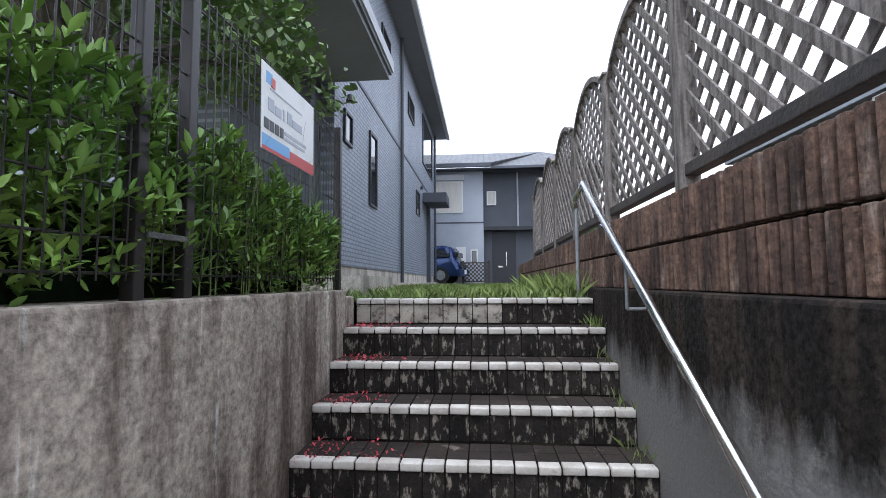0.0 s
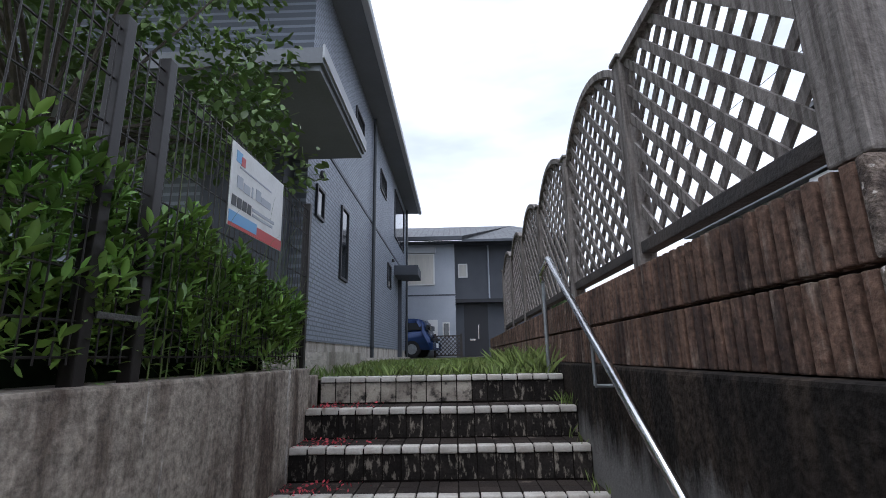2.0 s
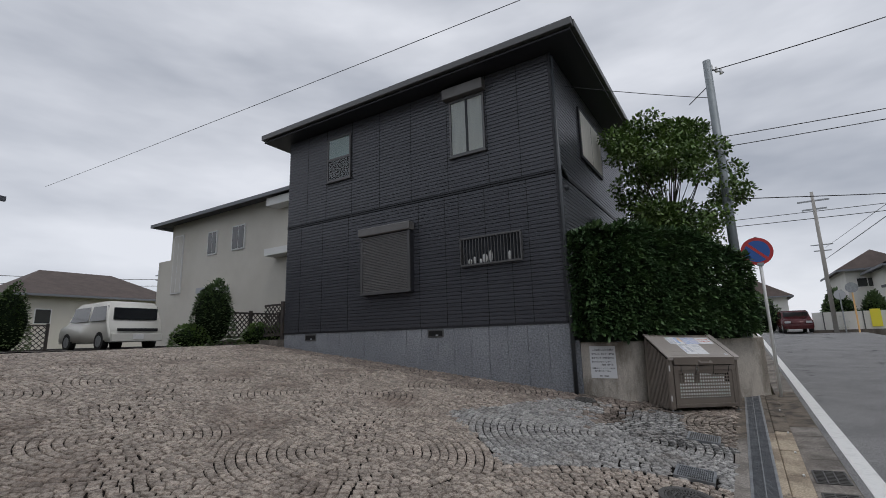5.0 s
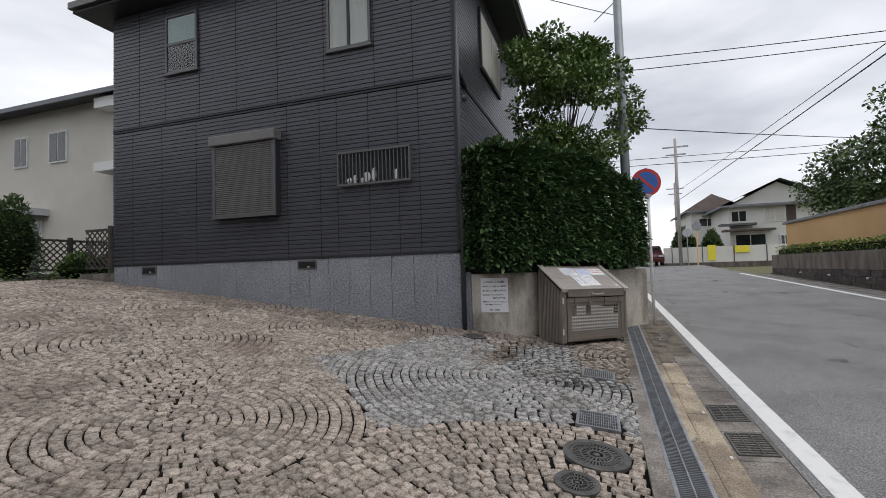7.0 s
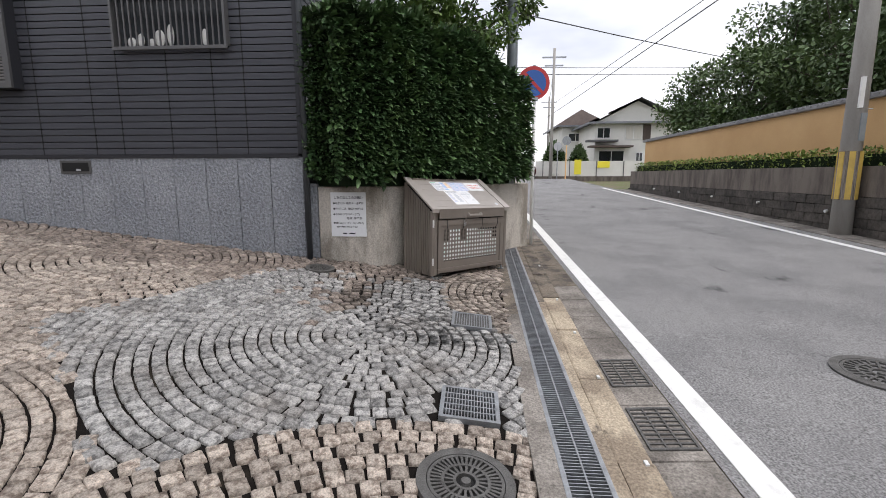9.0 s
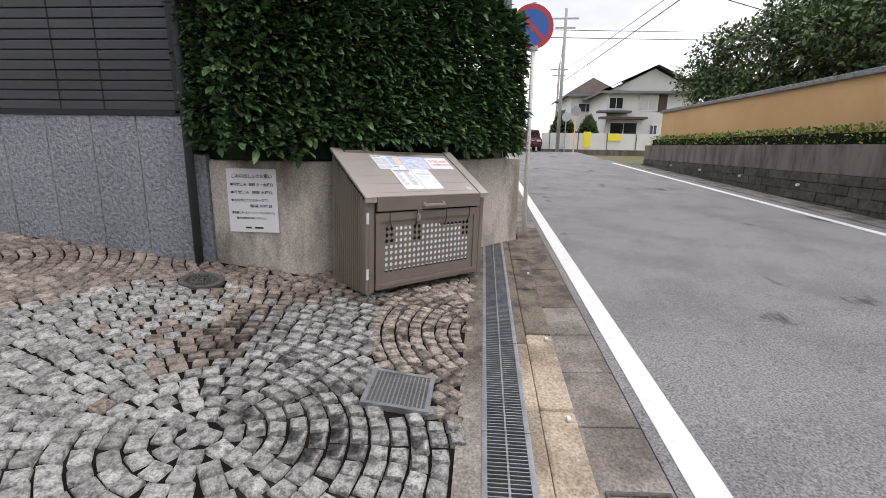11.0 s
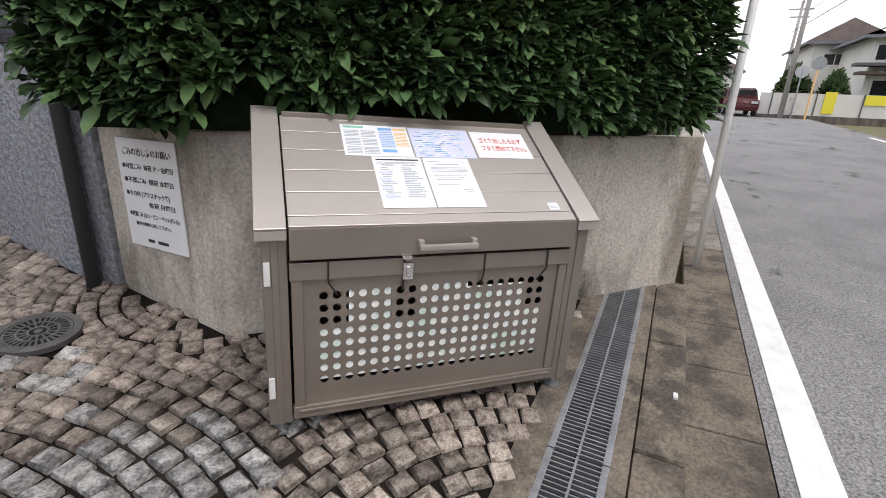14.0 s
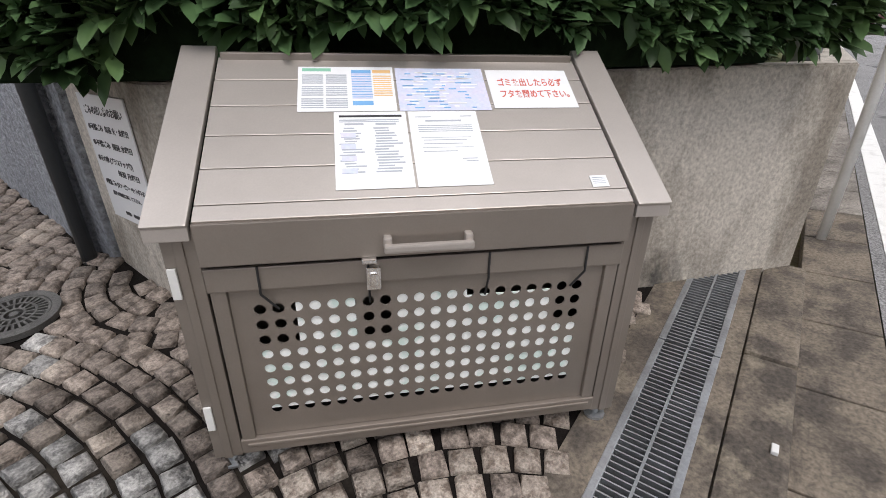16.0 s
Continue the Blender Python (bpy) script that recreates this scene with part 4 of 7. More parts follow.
for _ in range(26):
    y0_, ht, ln = rng.uniform(1.8, 3.4), rng.uniform(0.4, 0.95), rng.uniform(0.1, 0.5)
    dx, dy = rng.uniform(0.02, 0.22), rng.uniform(-1, 1) * ln
    bm = bmesh.new()
    pv = None
    for k in range(9):
        t = k / 8
        c = Vector((-1.34 + dx * t * t, y0_ + dy * t * t, 1.68 + ht * (t * 1.5 - 0.5 * t ** 3)))
        wd = 0.0045 * (1 - t) + 0.0004
        a, b = bm.verts.new(c + Vector((0, wd, 0))), bm.verts.new(c - Vector((0, wd, 0)))
        if pv:
            bm.faces.new((pv[0], a, b, pv[1]))
        pv = (a, b)
    part("blade", bm, M["grass"], arch)
solid("hedge_bank", boxes((-6.0, -1.505, -3.0, 3.40, 0.5, 1.64)), M["soil"], "soil bank behind the retaining wall", "ground")


def tree(name, base, height, trunk_r, crown, n_leaf, leaf_size, material, label, seed, limbs=7, rc=0.55):
    """A tapered trunk with limbs to each of the crown's clumps; crown: clump centres relative to the base."""
    t = thing(name, pose(*base), label, "tree")
    rng = np.random.default_rng(seed)
    bm = tubes(((0, 0, -0.2), (0.04, 0.02, height * 0.35), trunk_r, trunk_r * 0.75), ((0.04, 0.02, height * 0.35), (0.02, -0.05, height * 0.7), trunk_r * 0.75, trunk_r * 0.35), seg=9)
    for c in crown[:40]:
        s = rng.uniform(0.3, 0.6) * height
        s = min(s, max(0.2, c[2] - 0.1))
        mid = (c[0] * 0.5, c[1] * 0.5, (s + c[2]) / 2 + 0.05)
        tube(bm, (0.03, 0.0, s), mid, trunk_r * 0.35, trunk_r * 0.2, 6)
        tube(bm, mid, c, trunk_r * 0.2, trunk_r * 0.07, 5)
    part("trunk", bm, M["bark"], t)
    p, d = clumps(n_leaf, crown, rc, seed + 1, 0.6)
    leaves("crown", p, d * 0.7 + np.array((0, 0, 0.2)), leaf_size, material, t, droop=0.25, seed=seed + 2)
    return t


rng = np.random.default_rng(41)
cr = [(rng.uniform(-0.9, 0.75), rng.uniform(-1.6, 1.5), rng.uniform(1.5, 3.0)) for _ in range(46)]
tree("garden_tree", (-2.35, 2.3, 1.62), 2.2, 0.05, cr, 9000, 0.075, M["leaf_tree"], "leafy garden tree overhanging the mesh fence", 42, rc=0.36)

# ---- apartment block beside the lawn ----
AX, AY0, AY1, ATOP = -2.2, 5.95, 18.05, 7.72
apt = thing("apartment_building", label="two-storey blue-grey apartment building with faced walls", category="building")
part("foundation", boxes((-9.0, AX - 0.02, AY0 + 0.02, AY1 - 0.02, 1.4, 1.97)), M["concrete_pale"], apt)
part("wall", boxes((-9.0, AX, AY0, AY1, 1.97, ATOP)), M["apartment"], apt)
part("entrance_wall", boxes((-3.4, AX - 0.18, AY0 - 0.35, AY0 - 0.002, 1.7, 4.3)), M["apartment_dark"], apt)
part("band", boxes((AX, AX + 0.015, AY0, AY1, 4.78, 4.84)), M["apartment_dark"], apt)
part("canopy", boxes((-5.0, -1.48, 4.0, 5.92, 4.30, 4.36), (-5.0, -1.45, 3.97, 5.93, 4.36, 4.52)), M["soffit"], apt, "flat entrance canopy")
part("canopy_edge", boxes((-1.449, -1.43, 3.95, 5.95, 4.40, 4.54)), M["fascia"], apt)
bm = bmesh.new()
v = [bm.verts.new(c) for c in ((-1.62, 3.9, ATOP - 0.10), (-1.62, 18.5, ATOP - 0.10), (-6.0, 16.0, 9.6), (-6.0, 8.0, 9.6), (-9.5, 3.9, ATOP - 0.1), (-9.5, 18.5, ATOP - 0.1))]
for f in ((0, 1, 2, 3), (0, 3, 4), (1, 5, 2), (3, 2, 5, 4)):
    bm.faces.new([v[k] for k in f])
part("roof", bm, M["roof"], apt)
part("eave", boxes((-9.4, -1.68, 4.0, 18.42, ATOP - 0.30, ATOP - 0.24)), M["soffit"], apt)
part("roof_gutter", boxes((-1.72, -1.60, 3.9, 18.5, ATOP - 0.32, ATOP - 0.14), bevel=0.02), M["fascia"], apt)
for y0, y1, z0, z1 in ((6.32, 6.70, 3.66, 4.12), (7.74, 8.26, 3.02, 4.28), (13.15, 13.80, 3.66, 4.36), (8.66, 9.45, 6.16, 6.68), (11.75, 12.75, 6.05, 6.62), (14.6, 17.2, 5.5, 7.1)):
    w = part("window", boxes((AX - 0.02, AX + 0.035, y0, y1, z0, z0 + 0.04), (AX - 0.02, AX + 0.035, y0, y1, z1 - 0.04, z1), (AX - 0.02, AX + 0.035, y0, y0 + 0.04, z0 + 0.04, z1 - 0.04), (AX - 0.02, AX + 0.035, y1 - 0.04, y1, z0 + 0.04, z1 - 0.04)), M["siding_trim"], apt)
    part("pane", boxes((AX + 0.004, AX + 0.012, y0 + 0.04, y1 - 0.04, z0 + 0.04, z1 - 0.04)), M["dark_glass"], w)
for y in (10.6, 17.9):
    part("downpipe", tubes(((AX + 0.06, y, 1.7), (AX + 0.06, y, 7.4), 0.04)), M["pipe"], apt)
part("porch_canopy", boxes((AX, AX + 0.75, 14.6, 15.9, 4.25, 4.55)), M["apartment_dark"], apt)
part("porch_wall", boxes((AX, AX + 0.12, 15.6, 15.75, 1.7, 4.25)), M["apartment_dark"], apt)
for p_ in ((AX + 0.08, 6.35, 4.22), (AX + 0.08, 13.8, 4.5)):
    part("camera_dome", tubes((p_, (p_[0], p_[1], p_[2] + 0.09), 0.05, 0.03)), M["plastic"], apt)
solid("planter_kerb", boxes((-3.0, -1.35, 4.1, 5.5, 1.55, 1.80), (-2.15, -2.0, 5.5, 17.5, 1.55, 1.74)), M["concrete_pale"], "low pale concrete border by the building", "kerb")

# ---- building at the back ----
back = thing("back_building", label="two-storey grey building with hipped slate roof", category="building")
BY = 20.0
part("wall", boxes((-6.0, -0.30, BY - 0.35, BY + 6, 1.5, 6.55)), M["apartment_pale"], back, "pale grey wall")
part("wall", boxes((-0.298, 4.5, BY, BY + 6, 1.5, 6.55)), M["apartment_dark"], back, "charcoal wall")
bm = bmesh.new()
v = [bm.verts.new(c) for c in ((-6.6, BY - 0.9, 6.62), (0.0, BY - 0.9, 6.62), (0.0, BY - 0.55, 6.55), (5.2, BY - 0.55, 6.55), (2.6, BY + 3.2, 8.15), (-6.6, BY + 3.2, 8.15), (5.2, BY + 7, 6.6))]
for f in ((0, 1, 4, 5), (1, 2, 3, 4), (3, 6, 4)):
    bm.faces.new([v[k] for k in f])
roof_back = add_bricks(mat("back_slate", (0.20, 0.205, 0.215), 0.8, second=(0.16, 0.165, 0.175), scale=1.2, fine=30, fine_amount=0.2, bump=0.2), 0.5, 0.22, 0.02, 0.12, "xy", 0.45)
part("roof", bm, roof_back, back)
part("roof_gutter", boxes((-6.6, 0.02, BY - 0.95, BY - 0.80, 6.46, 6.62), (0.03, 5.2, BY - 0.6, BY - 0.48, 6.40, 6.55), (-6.6, 4.6, BY - 0.8, BY + 0.2, 6.40, 6.45)), M["apartment_dark"], back)
for x0, x1, z0, z1, y in ((-2.6, -1.15, 4.65, 6.0, BY - 0.35), (-2.2, -1.9, 2.5, 3.0, BY - 0.35), (-0.85, -0.55, 2.5, 3.1, BY - 0.35), (-0.15, 0.25, 5.0, 5.6, BY), (2.0, 3.0, 4.8, 5.9, BY)):
    w = part("window", boxes((x0, x1, y - 0.05, y + 0.02, z0, z1)), M["frame_white"], back)
    part("pane", boxes((x0 + 0.05, x1 - 0.05, y - 0.056, y - 0.05, z0 + 0.05, z1 - 0.05)), M["curtain"] if z0 > 4 else M["dark_glass"], w)
part("shutter_box", boxes((-2.7, -1.1, BY - 0.5, BY - 0.35, 6.02, 6.25)), M["fascia"], back)
part("meter_box", boxes((-1.45, -1.05, BY - 0.5, BY - 0.35, 2.3, 3.2)), M["frame_white"], back)
part("door", boxes((0.05, 1.05, BY - 0.04, BY + 0.02, 1.72, 3.85)), M["siding_trim"], back, "dark front door")
part("door_handle", boxes((0.62, 0.66, BY - 0.09, BY - 0.04, 2.4, 3.0)), M["steel"], back)
part("letter_box", boxes((0.28, 0.50, BY - 0.06, BY - 0.04, 2.35, 2.42)), M["steel"], back)
part("porch_band", boxes((-0.29, 4.5, BY - 0.35, BY, 3.9, 4.05)), M["siding_trim"], back)
part("downpipe", tubes(((1.15, BY - 0.05, 4.1), (1.15, BY - 0.05, 6.4), 0.035)), M["apartment_pale"], back)
part("band", boxes((-6, -0.3, BY - 0.36, BY - 0.35, 4.2, 4.26)), M["apartment_dark"], back)


def trellis(name, x0, x1, y, z0, z1, label, step=0.14, along="x", cat="fence"):
    t = thing(name, label=label, category=cat)
    L = x1 - x0

    def put(bm, nm, mm):
        o = part(nm, bm, mm, t)
        if along == "y":
            o.matrix_basis = pose(y, 0, 0) @ Matrix(((0, -1, 0, 0), (1, 0, 0, 0), (0, 0, 1, 0), (0, 0, 0, 1))) @ pose(0, 0, 0)
        else:
            o.matrix_basis = pose(0, y, 0)
        return o
    put(boxes((x0, x1, -0.02, 0.02, z1 - 0.05, z1), (x0, x1, -0.02, 0.02, z0, z0 + 0.05)), "rail", M["fence_dark"])
    k = x0
    while k <= x1 + 0.01:
        put(boxes((k - 0.045, k + 0.045, -0.04, 0.04, z0 - 0.1, z1 + 0.06)), "post", M["fence_dark"])
        k += max(0.9, L / max(1, round(L / 1.2)))
    H = z1 - z0
    k = x0 - H
    while k < x1:
        for s in (1, -1):
            a, b = max(k, x0), min(k + H, x1)
            if b - a > 0.05:
                bm = bmesh.new()
                za, zb = (z0 + a - k, z0 + b - k) if s > 0 else (z1 - (a - k), z1 - (b - k))
                c = Vector(((a + b) / 2, 0.008 * s, (za + zb) / 2))
                mm = Matrix.Translation(c) @ Matrix.Rotation(-s * math.pi / 4, 4, "Y") @ Matrix.Diagonal(((b - a) * 1.414, 0.012, 0.03, 1))
                bmesh.ops.create_cube(bm, size=1, matrix=mm)
                put(bm, "slat", M["fence_dark"])
        k += step
    return t


trellis("trellis", -1.15, -0.1, 19.2, 1.75, 2.55, "brown wooden lattice screen before the grey building", 0.16)

# ---- charcoal house ----
HX, HY0, HY1, HX1 = 9.34, 2.93, 11.0, 16.2
HB, HM, HT = 2.00, 5.01, 7.62
house = thing("charcoal_house", label="two-storey charcoal house with horizontal siding and grey base", category="house")
part("core_wall", boxes((HX + 0.02, HX1, HY0 + 0.02, HY1, 0.2, HT)), M["siding_trim"], house)
n = 34
for z0, z1, n in ((HB + 0.03, HM - 0.05, 36), (HM + 0.05, HT, 31)):
    h = (z1 - z0) / n
    bm = bmesh.new()
    for a, b in ((0.0, h * 0.86),):
        box(bm, HX - 0.012, HX + 0.02, HY0, HY1, a, b, 0.004)
    face = mesh_of("siding_board", bm, M["siding"])
    side = mesh_of("siding_board", box(bmesh.new(), HX + 0.02, HX1, HY0 - 0.012, HY0 + 0.02, 0, h * 0.86, 0.004), M["siding"])
    for k in range(n):
        part("siding_board", face, None, house).matrix_basis = pose(0, 0, z0 + k * h)
        part("siding_board", side, None, house).matrix_basis = pose(0, 0, z0 + k * h)
part("band", boxes((HX - 0.022, HX + 0.02, HY0 - 0.022, HY1, HM - 0.045, HM - 0.012), (HX - 0.022, HX + 0.02, HY0 - 0.022, HY1, HM + 0.008, HM + 0.04),
                   (HX + 0.02, HX1, HY0 - 0.022, HY0 + 0.02, HM - 0.04, HM + 0.04)), M["siding_trim"], house)
part("base_flashing", boxes((HX - 0.02, HX + 0.02, HY0 - 0.02, HY1, HB - 0.015, HB + 0.028)), M["siding_trim"], house)
part("corner_post", boxes((HX - 0.02, HX + 0.05, HY0 - 0.02, HY0 + 0.05, HB, HT)), M["siding_trim"], house)
joint_lo = mesh_of("panel_joint", boxes((HX - 0.0145, HX, -0.006, 0.006, HB + 0.03, HM - 0.05)), M["void"])
joint_hi = mesh_of("panel_joint", boxes((HX - 0.0145, HX, -0.006, 0.006, HM + 0.05, HT)), M["void"])
for y in (3.62, 4.02, 4.6, 5.25, 5.62, 6.35, 8.6, 9.55, 10.4):
    part("panel_joint", joint_lo, None, house).matrix_basis = pose(0, y, 0)
for y in (3.7, 4.45, 5.5, 6.55, 7.55, 8.5, 9.45, 10.2):
    part("panel_joint", joint_hi, None, house).matrix_basis = pose(0, y, 0)
pw = 0.424
panel = mesh_of("base_panel", box(bmesh.new(), HX - 0.008, HX + 0.03, 0.004, pw - 0.004, -1.9, 0, 0.004), M["base_panel"])
for k in range(19):
    part("base_panel", panel, None, house).matrix_basis = pose(0, HY0 + k * pw + 0.002, HB - 0.016)
part("base_side", boxes((HX + 0.03, HX1, HY0, HY0 + 0.04, 0.1, HB)), M["base_panel"], house)
for y in (5.94, 9.92):
    v_ = part("foundation_vent", boxes((HX - 0.02, HX, y - 0.21, y + 0.21, 1.79, 1.96), bevel=0.004), M["frame_grey"], house)
    part("vent_slot", boxes((HX - 0.024, HX - 0.018, y - 0.18, y + 0.18, 1.82, 1.93)), M["void"], v_)
    part("vent_tab", boxes((HX - 0.028, HX - 0.022, y - 0.07, y - 0.01, 1.825, 1.85)), M["fascia"], v_)

# roof with wide eaves
E0, E1, EX0, EX1, EZ = 2.27, 11.62, 8.78, 16.9, 7.86
bm = bmesh.new()
v = [bm.verts.new(c) for c in ((EX0, E0, EZ), (EX0, E1, EZ), (EX1, E1, EZ), (EX1, E0, EZ), (12.6, 6.1, 9.3), (12.6, 7.8, 9.3))]
for f in ((0, 1, 5, 4), (1, 2, 5), (2, 3, 4, 5), (3, 0, 4)):
    bm.faces.new([v[k] for k in f])
part("roof", bm, M["roof"], house)
part("eave", boxes((EX0 + 0.05, EX1 - 0.05, E0 + 0.05, E1 - 0.05, HT, HT + 0.04)), M["siding_trim"], house, "charcoal soffit under the eaves")
part("roof_gutter", boxes((EX0 - 0.03, EX0 + 0.08, E0, E1, EZ - 0.17, EZ - 0.02), (EX0 + 0.08, EX1, E0 - 0.03, E0 + 0.08, EZ - 0.17, EZ - 0.02), (EX0 + 0.08, EX1, E1 - 0.08, E1, EZ - 0.17, EZ - 0.02), bevel=0.015), M["frame_grey"], house)


def window(name, y0, y1, z0, z1, split, inner, lower=None):
    w = part(name, boxes((HX - 0.06, HX - 0.013, y0, y1, z0, z0 + 0.05), (HX - 0.06, HX - 0.013, y0, y1, z1 - 0.05, z1),
                         (HX - 0.06, HX - 0.013, y0, y0 + 0.05, z0 + 0.05, z1 - 0.05), (HX - 0.06, HX - 0.013, y1 - 0.05, y1, z0 + 0.05, z1 - 0.05), bevel=0.004), M["frame_grey"], house, "dark window frame")
    part("sill", boxes((HX - 0.085, HX - 0.02, y0 - 0.03, y1 + 0.03, z0 - 0.035, z0 - 0.001)), M["frame_grey"], w)
    if split == "v":
        part("meeting_stile", boxes((HX - 0.052, HX - 0.022, (y0 + y1) / 2 - 0.025, (y0 + y1) / 2 + 0.025, z0 + 0.05, z1 - 0.05)), M["siding_trim"], w)
    else:
        part("meeting_rail", boxes((HX - 0.052, HX - 0.022, y0 + 0.05, y1 - 0.05, (z0 + z1) / 2 - 0.03, (z0 + z1) / 2 + 0.03)), M["frame_grey"], w)
    g = part("pane", boxes((HX - 0.040, HX - 0.036, y0 + 0.05, y1 - 0.05, z0 + 0.05, z1 - 0.05)), M["glass"], w)
    g.visible_shadow = False
    zc = (z0 + z1) / 2
    if lower:
        part("blind", boxes((HX - 0.024, HX - 0.014, y0 + 0.05, y1 - 0.05, zc, z1 - 0.05)), M[inner], w)
        # panel close behind the glass, its colour standing for the unlit room
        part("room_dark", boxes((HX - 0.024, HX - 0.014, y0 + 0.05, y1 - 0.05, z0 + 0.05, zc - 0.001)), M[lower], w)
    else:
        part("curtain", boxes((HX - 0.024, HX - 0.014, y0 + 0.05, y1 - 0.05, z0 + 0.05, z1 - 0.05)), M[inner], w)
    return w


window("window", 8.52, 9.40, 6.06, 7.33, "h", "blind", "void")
w2 = window("window", 4.49, 5.40, 5.84, 7.22, "v", "curtain")
part("shutter_box", boxes((HX - 0.20, HX - 0.013, 4.44, 5.50, 7.25, 7.50), bevel=0.012), M["shutter"], house, "grey roller shutter box")
# big closed shutter, proud of the wall
sh = part("shutter", boxes((HX - 0.16, HX - 0.013, 6.50, 8.02, 2.84, 4.30), bevel=0.006), M["siding_trim"], house, "closed grey roller shutter")
slat = mesh_of("shutter_slat", box(bmesh.new(), HX - 0.180, HX - 0.155, 6.58, 7.94, 0, 0.026, 0.006), M["shutter"])
for k in range(36):
    part("shutter_slat", slat, None, sh).matrix_basis = pose(0, 0, 2.90 + 0.0385 * k)
part("shutter_hood", boxes((HX - 0.24, HX - 0.013, 6.47, 8.06, 4.30, 4.50), bevel=0.02), M["shutter"], sh)
part("shutter_rail", boxes((HX - 0.185, HX - 0.15, 6.50, 6.575, 2.84, 4.30), (HX - 0.185, HX - 0.15, 7.945, 8.02, 2.84, 4.30), (HX - 0.185, HX - 0.15, 6.575, 7.945, 2.84, 2.90)), M["frame_grey"], sh)
# barred window with small pale things behind the bars
gw = part("barred_window", boxes((HX - 0.03, HX - 0.013, 3.78, 5.18, 3.30, 3.88)), M["dark_glass"], house, "barred window")
part("grille_frame", boxes((HX - 0.11, HX - 0.07, 3.76, 5.20, 3.27, 3.31), (HX - 0.11, HX - 0.07, 3.76, 5.20, 3.86, 3.90), (HX - 0.11, HX - 0.013, 3.76, 3.79, 3.31, 3.86), (HX - 0.11, HX - 0.013, 5.17, 5.20, 3.31, 3.86), bevel=0.003), M["frame_grey"], gw)
gb = mesh_of("bar", boxes((HX - 0.10, HX - 0.085, -0.008, 0.008, 3.31, 3.86)), M["frame_grey"])
for k in range(18):
    part("bar", gb, None, gw).matrix_basis = pose(0, 3.85 + k * 0.0737, 0)
for y, s, h in ((4.98, 0.07, 0.12), (4.86, 0.06, 0.16), (4.72, 0.05, 0.10), (4.62, 0.09, 0.20), (4.48, 0.06, 0.26), (4.05, 0.05, 0.20)):
    bm = bmesh.new()
    bmesh.ops.create_uvsphere(bm, u_segments=12, v_segments=8, radius=1, matrix=Matrix.Translation((HX - 0.05, y, 3.31 + h / 2)) @ Matrix.Diagonal((0.018, s / 1.3, h / 2, 1)))
    part("ornament", bm, M["frame_white"], gw, "pale ornament behind the glass", True)
# side window and downpipe
sw = part("window", boxes((11.1, 13.1, HY0 - 0.06, HY0 - 0.013, 5.85, 7.15)), M["siding_trim"], house, "dark side window")
part("pane", boxes((11.18, 12.08, HY0 - 0.066, HY0 - 0.06, 5.93, 7.07), (12.12, 13.02, HY0 - 0.066, HY0 - 0.06, 5.93, 7.07)), M["curtain"], sw)
part("downpipe", tubes(((HX - 0.045, HY0 - 0.05, 0.62), (HX - 0.045, HY0 - 0.05, 7.5), 0.036), ((HX - 0.03, HY0 - 0.06, 5.15), (HX + 0.5, HY0 - 0.05, 4.95), 0.03), ((HX - 0.045, HY0 - 0.05, 0.60), (HX - 0.10, HY0 - 0.05, 0.56), 0.045), seg=14), M["pipe"], house, "charcoal downpipe at the corner", True)
bm = bmesh.new()
bmesh.ops.create_uvsphere(bm, u_segments=10, v_segments=8, radius=0.022, matrix=Matrix.Translation((HX - 0.075, HY0 - 0.07, 2.10)))
part("pipe_button", bm, M["frame_white"], house, "", True)
for p_ in ((9.75, HY0 - 0.08, 4.75), (11.6, HY0 - 0.1, 4.45)):
    part("vent_hood", tubes(((p_[0], HY0, p_[2]), p_, 0.075, 0.05)), M["pipe"], house)

# ---- low wall round the house's corner, with notice ----
solid("plinth_pier", boxes((9.37, 9.60, 2.78, 2.925, 0.3, 1.66), bevel=0.004), M["base_panel"], "grey pier between house and low wall", "wall")


def prism(points, z0, z1):
    bm = bmesh.new()
    lo, hi = [bm.verts.new((x, y, z0)) for x, y in points], [bm.verts.new((x, y, z1)) for x, y in points]
    n = len(points)
    bm.faces.new(lo[::-1]), bm.faces.new(hi)
    for i in range(n):
        bm.faces.new((lo[i], lo[(i + 1) % n], hi[(i + 1) % n], hi[i]))
    bmesh.ops.recalc_face_normals(bm, faces=bm.faces)
    bmesh.ops.bevel(bm, geom=[e for e in bm.edges], offset=0.008, segments=2, affect="EDGES")
    return bm


solid("wall_low", prism([(9.403, 2.778), (9.403, 1.955), (11.667, -0.118), (30.0, -0.118), (30.0, 0.04), (11.73, 0.04), (9.56, 2.03), (9.56, 2.778)], 0.15, 1.62), M["concrete_pale"], "stained pale concrete low wall round the corner", "wall")
solid("hedge_soil", prism([(9.57, 2.77), (9.57, 2.04), (11.74, 0.05), (17.0, 0.05), (17.0, 2.8), (9.6, 2.8)], 0.3, 1.57), M["soil"], "soil behind the low wall", "ground")
notice = thing("notice_board", Matrix.Translation((9.397, 2.618, 0.985)) @ Matrix(((0, 0, -1, 0), (-1, 0, 0, 0), (0, 1, 0, 0), (0, 0, 0, 1))), "white notice board with black lettering on the low wall", "notice")
NW, NH = 0.455, 0.565
part("panel", boxes((0, NW, 0, NH, -0.002, 0.006), bevel=0.002), M["paper"], notice)
Z = 0.0065
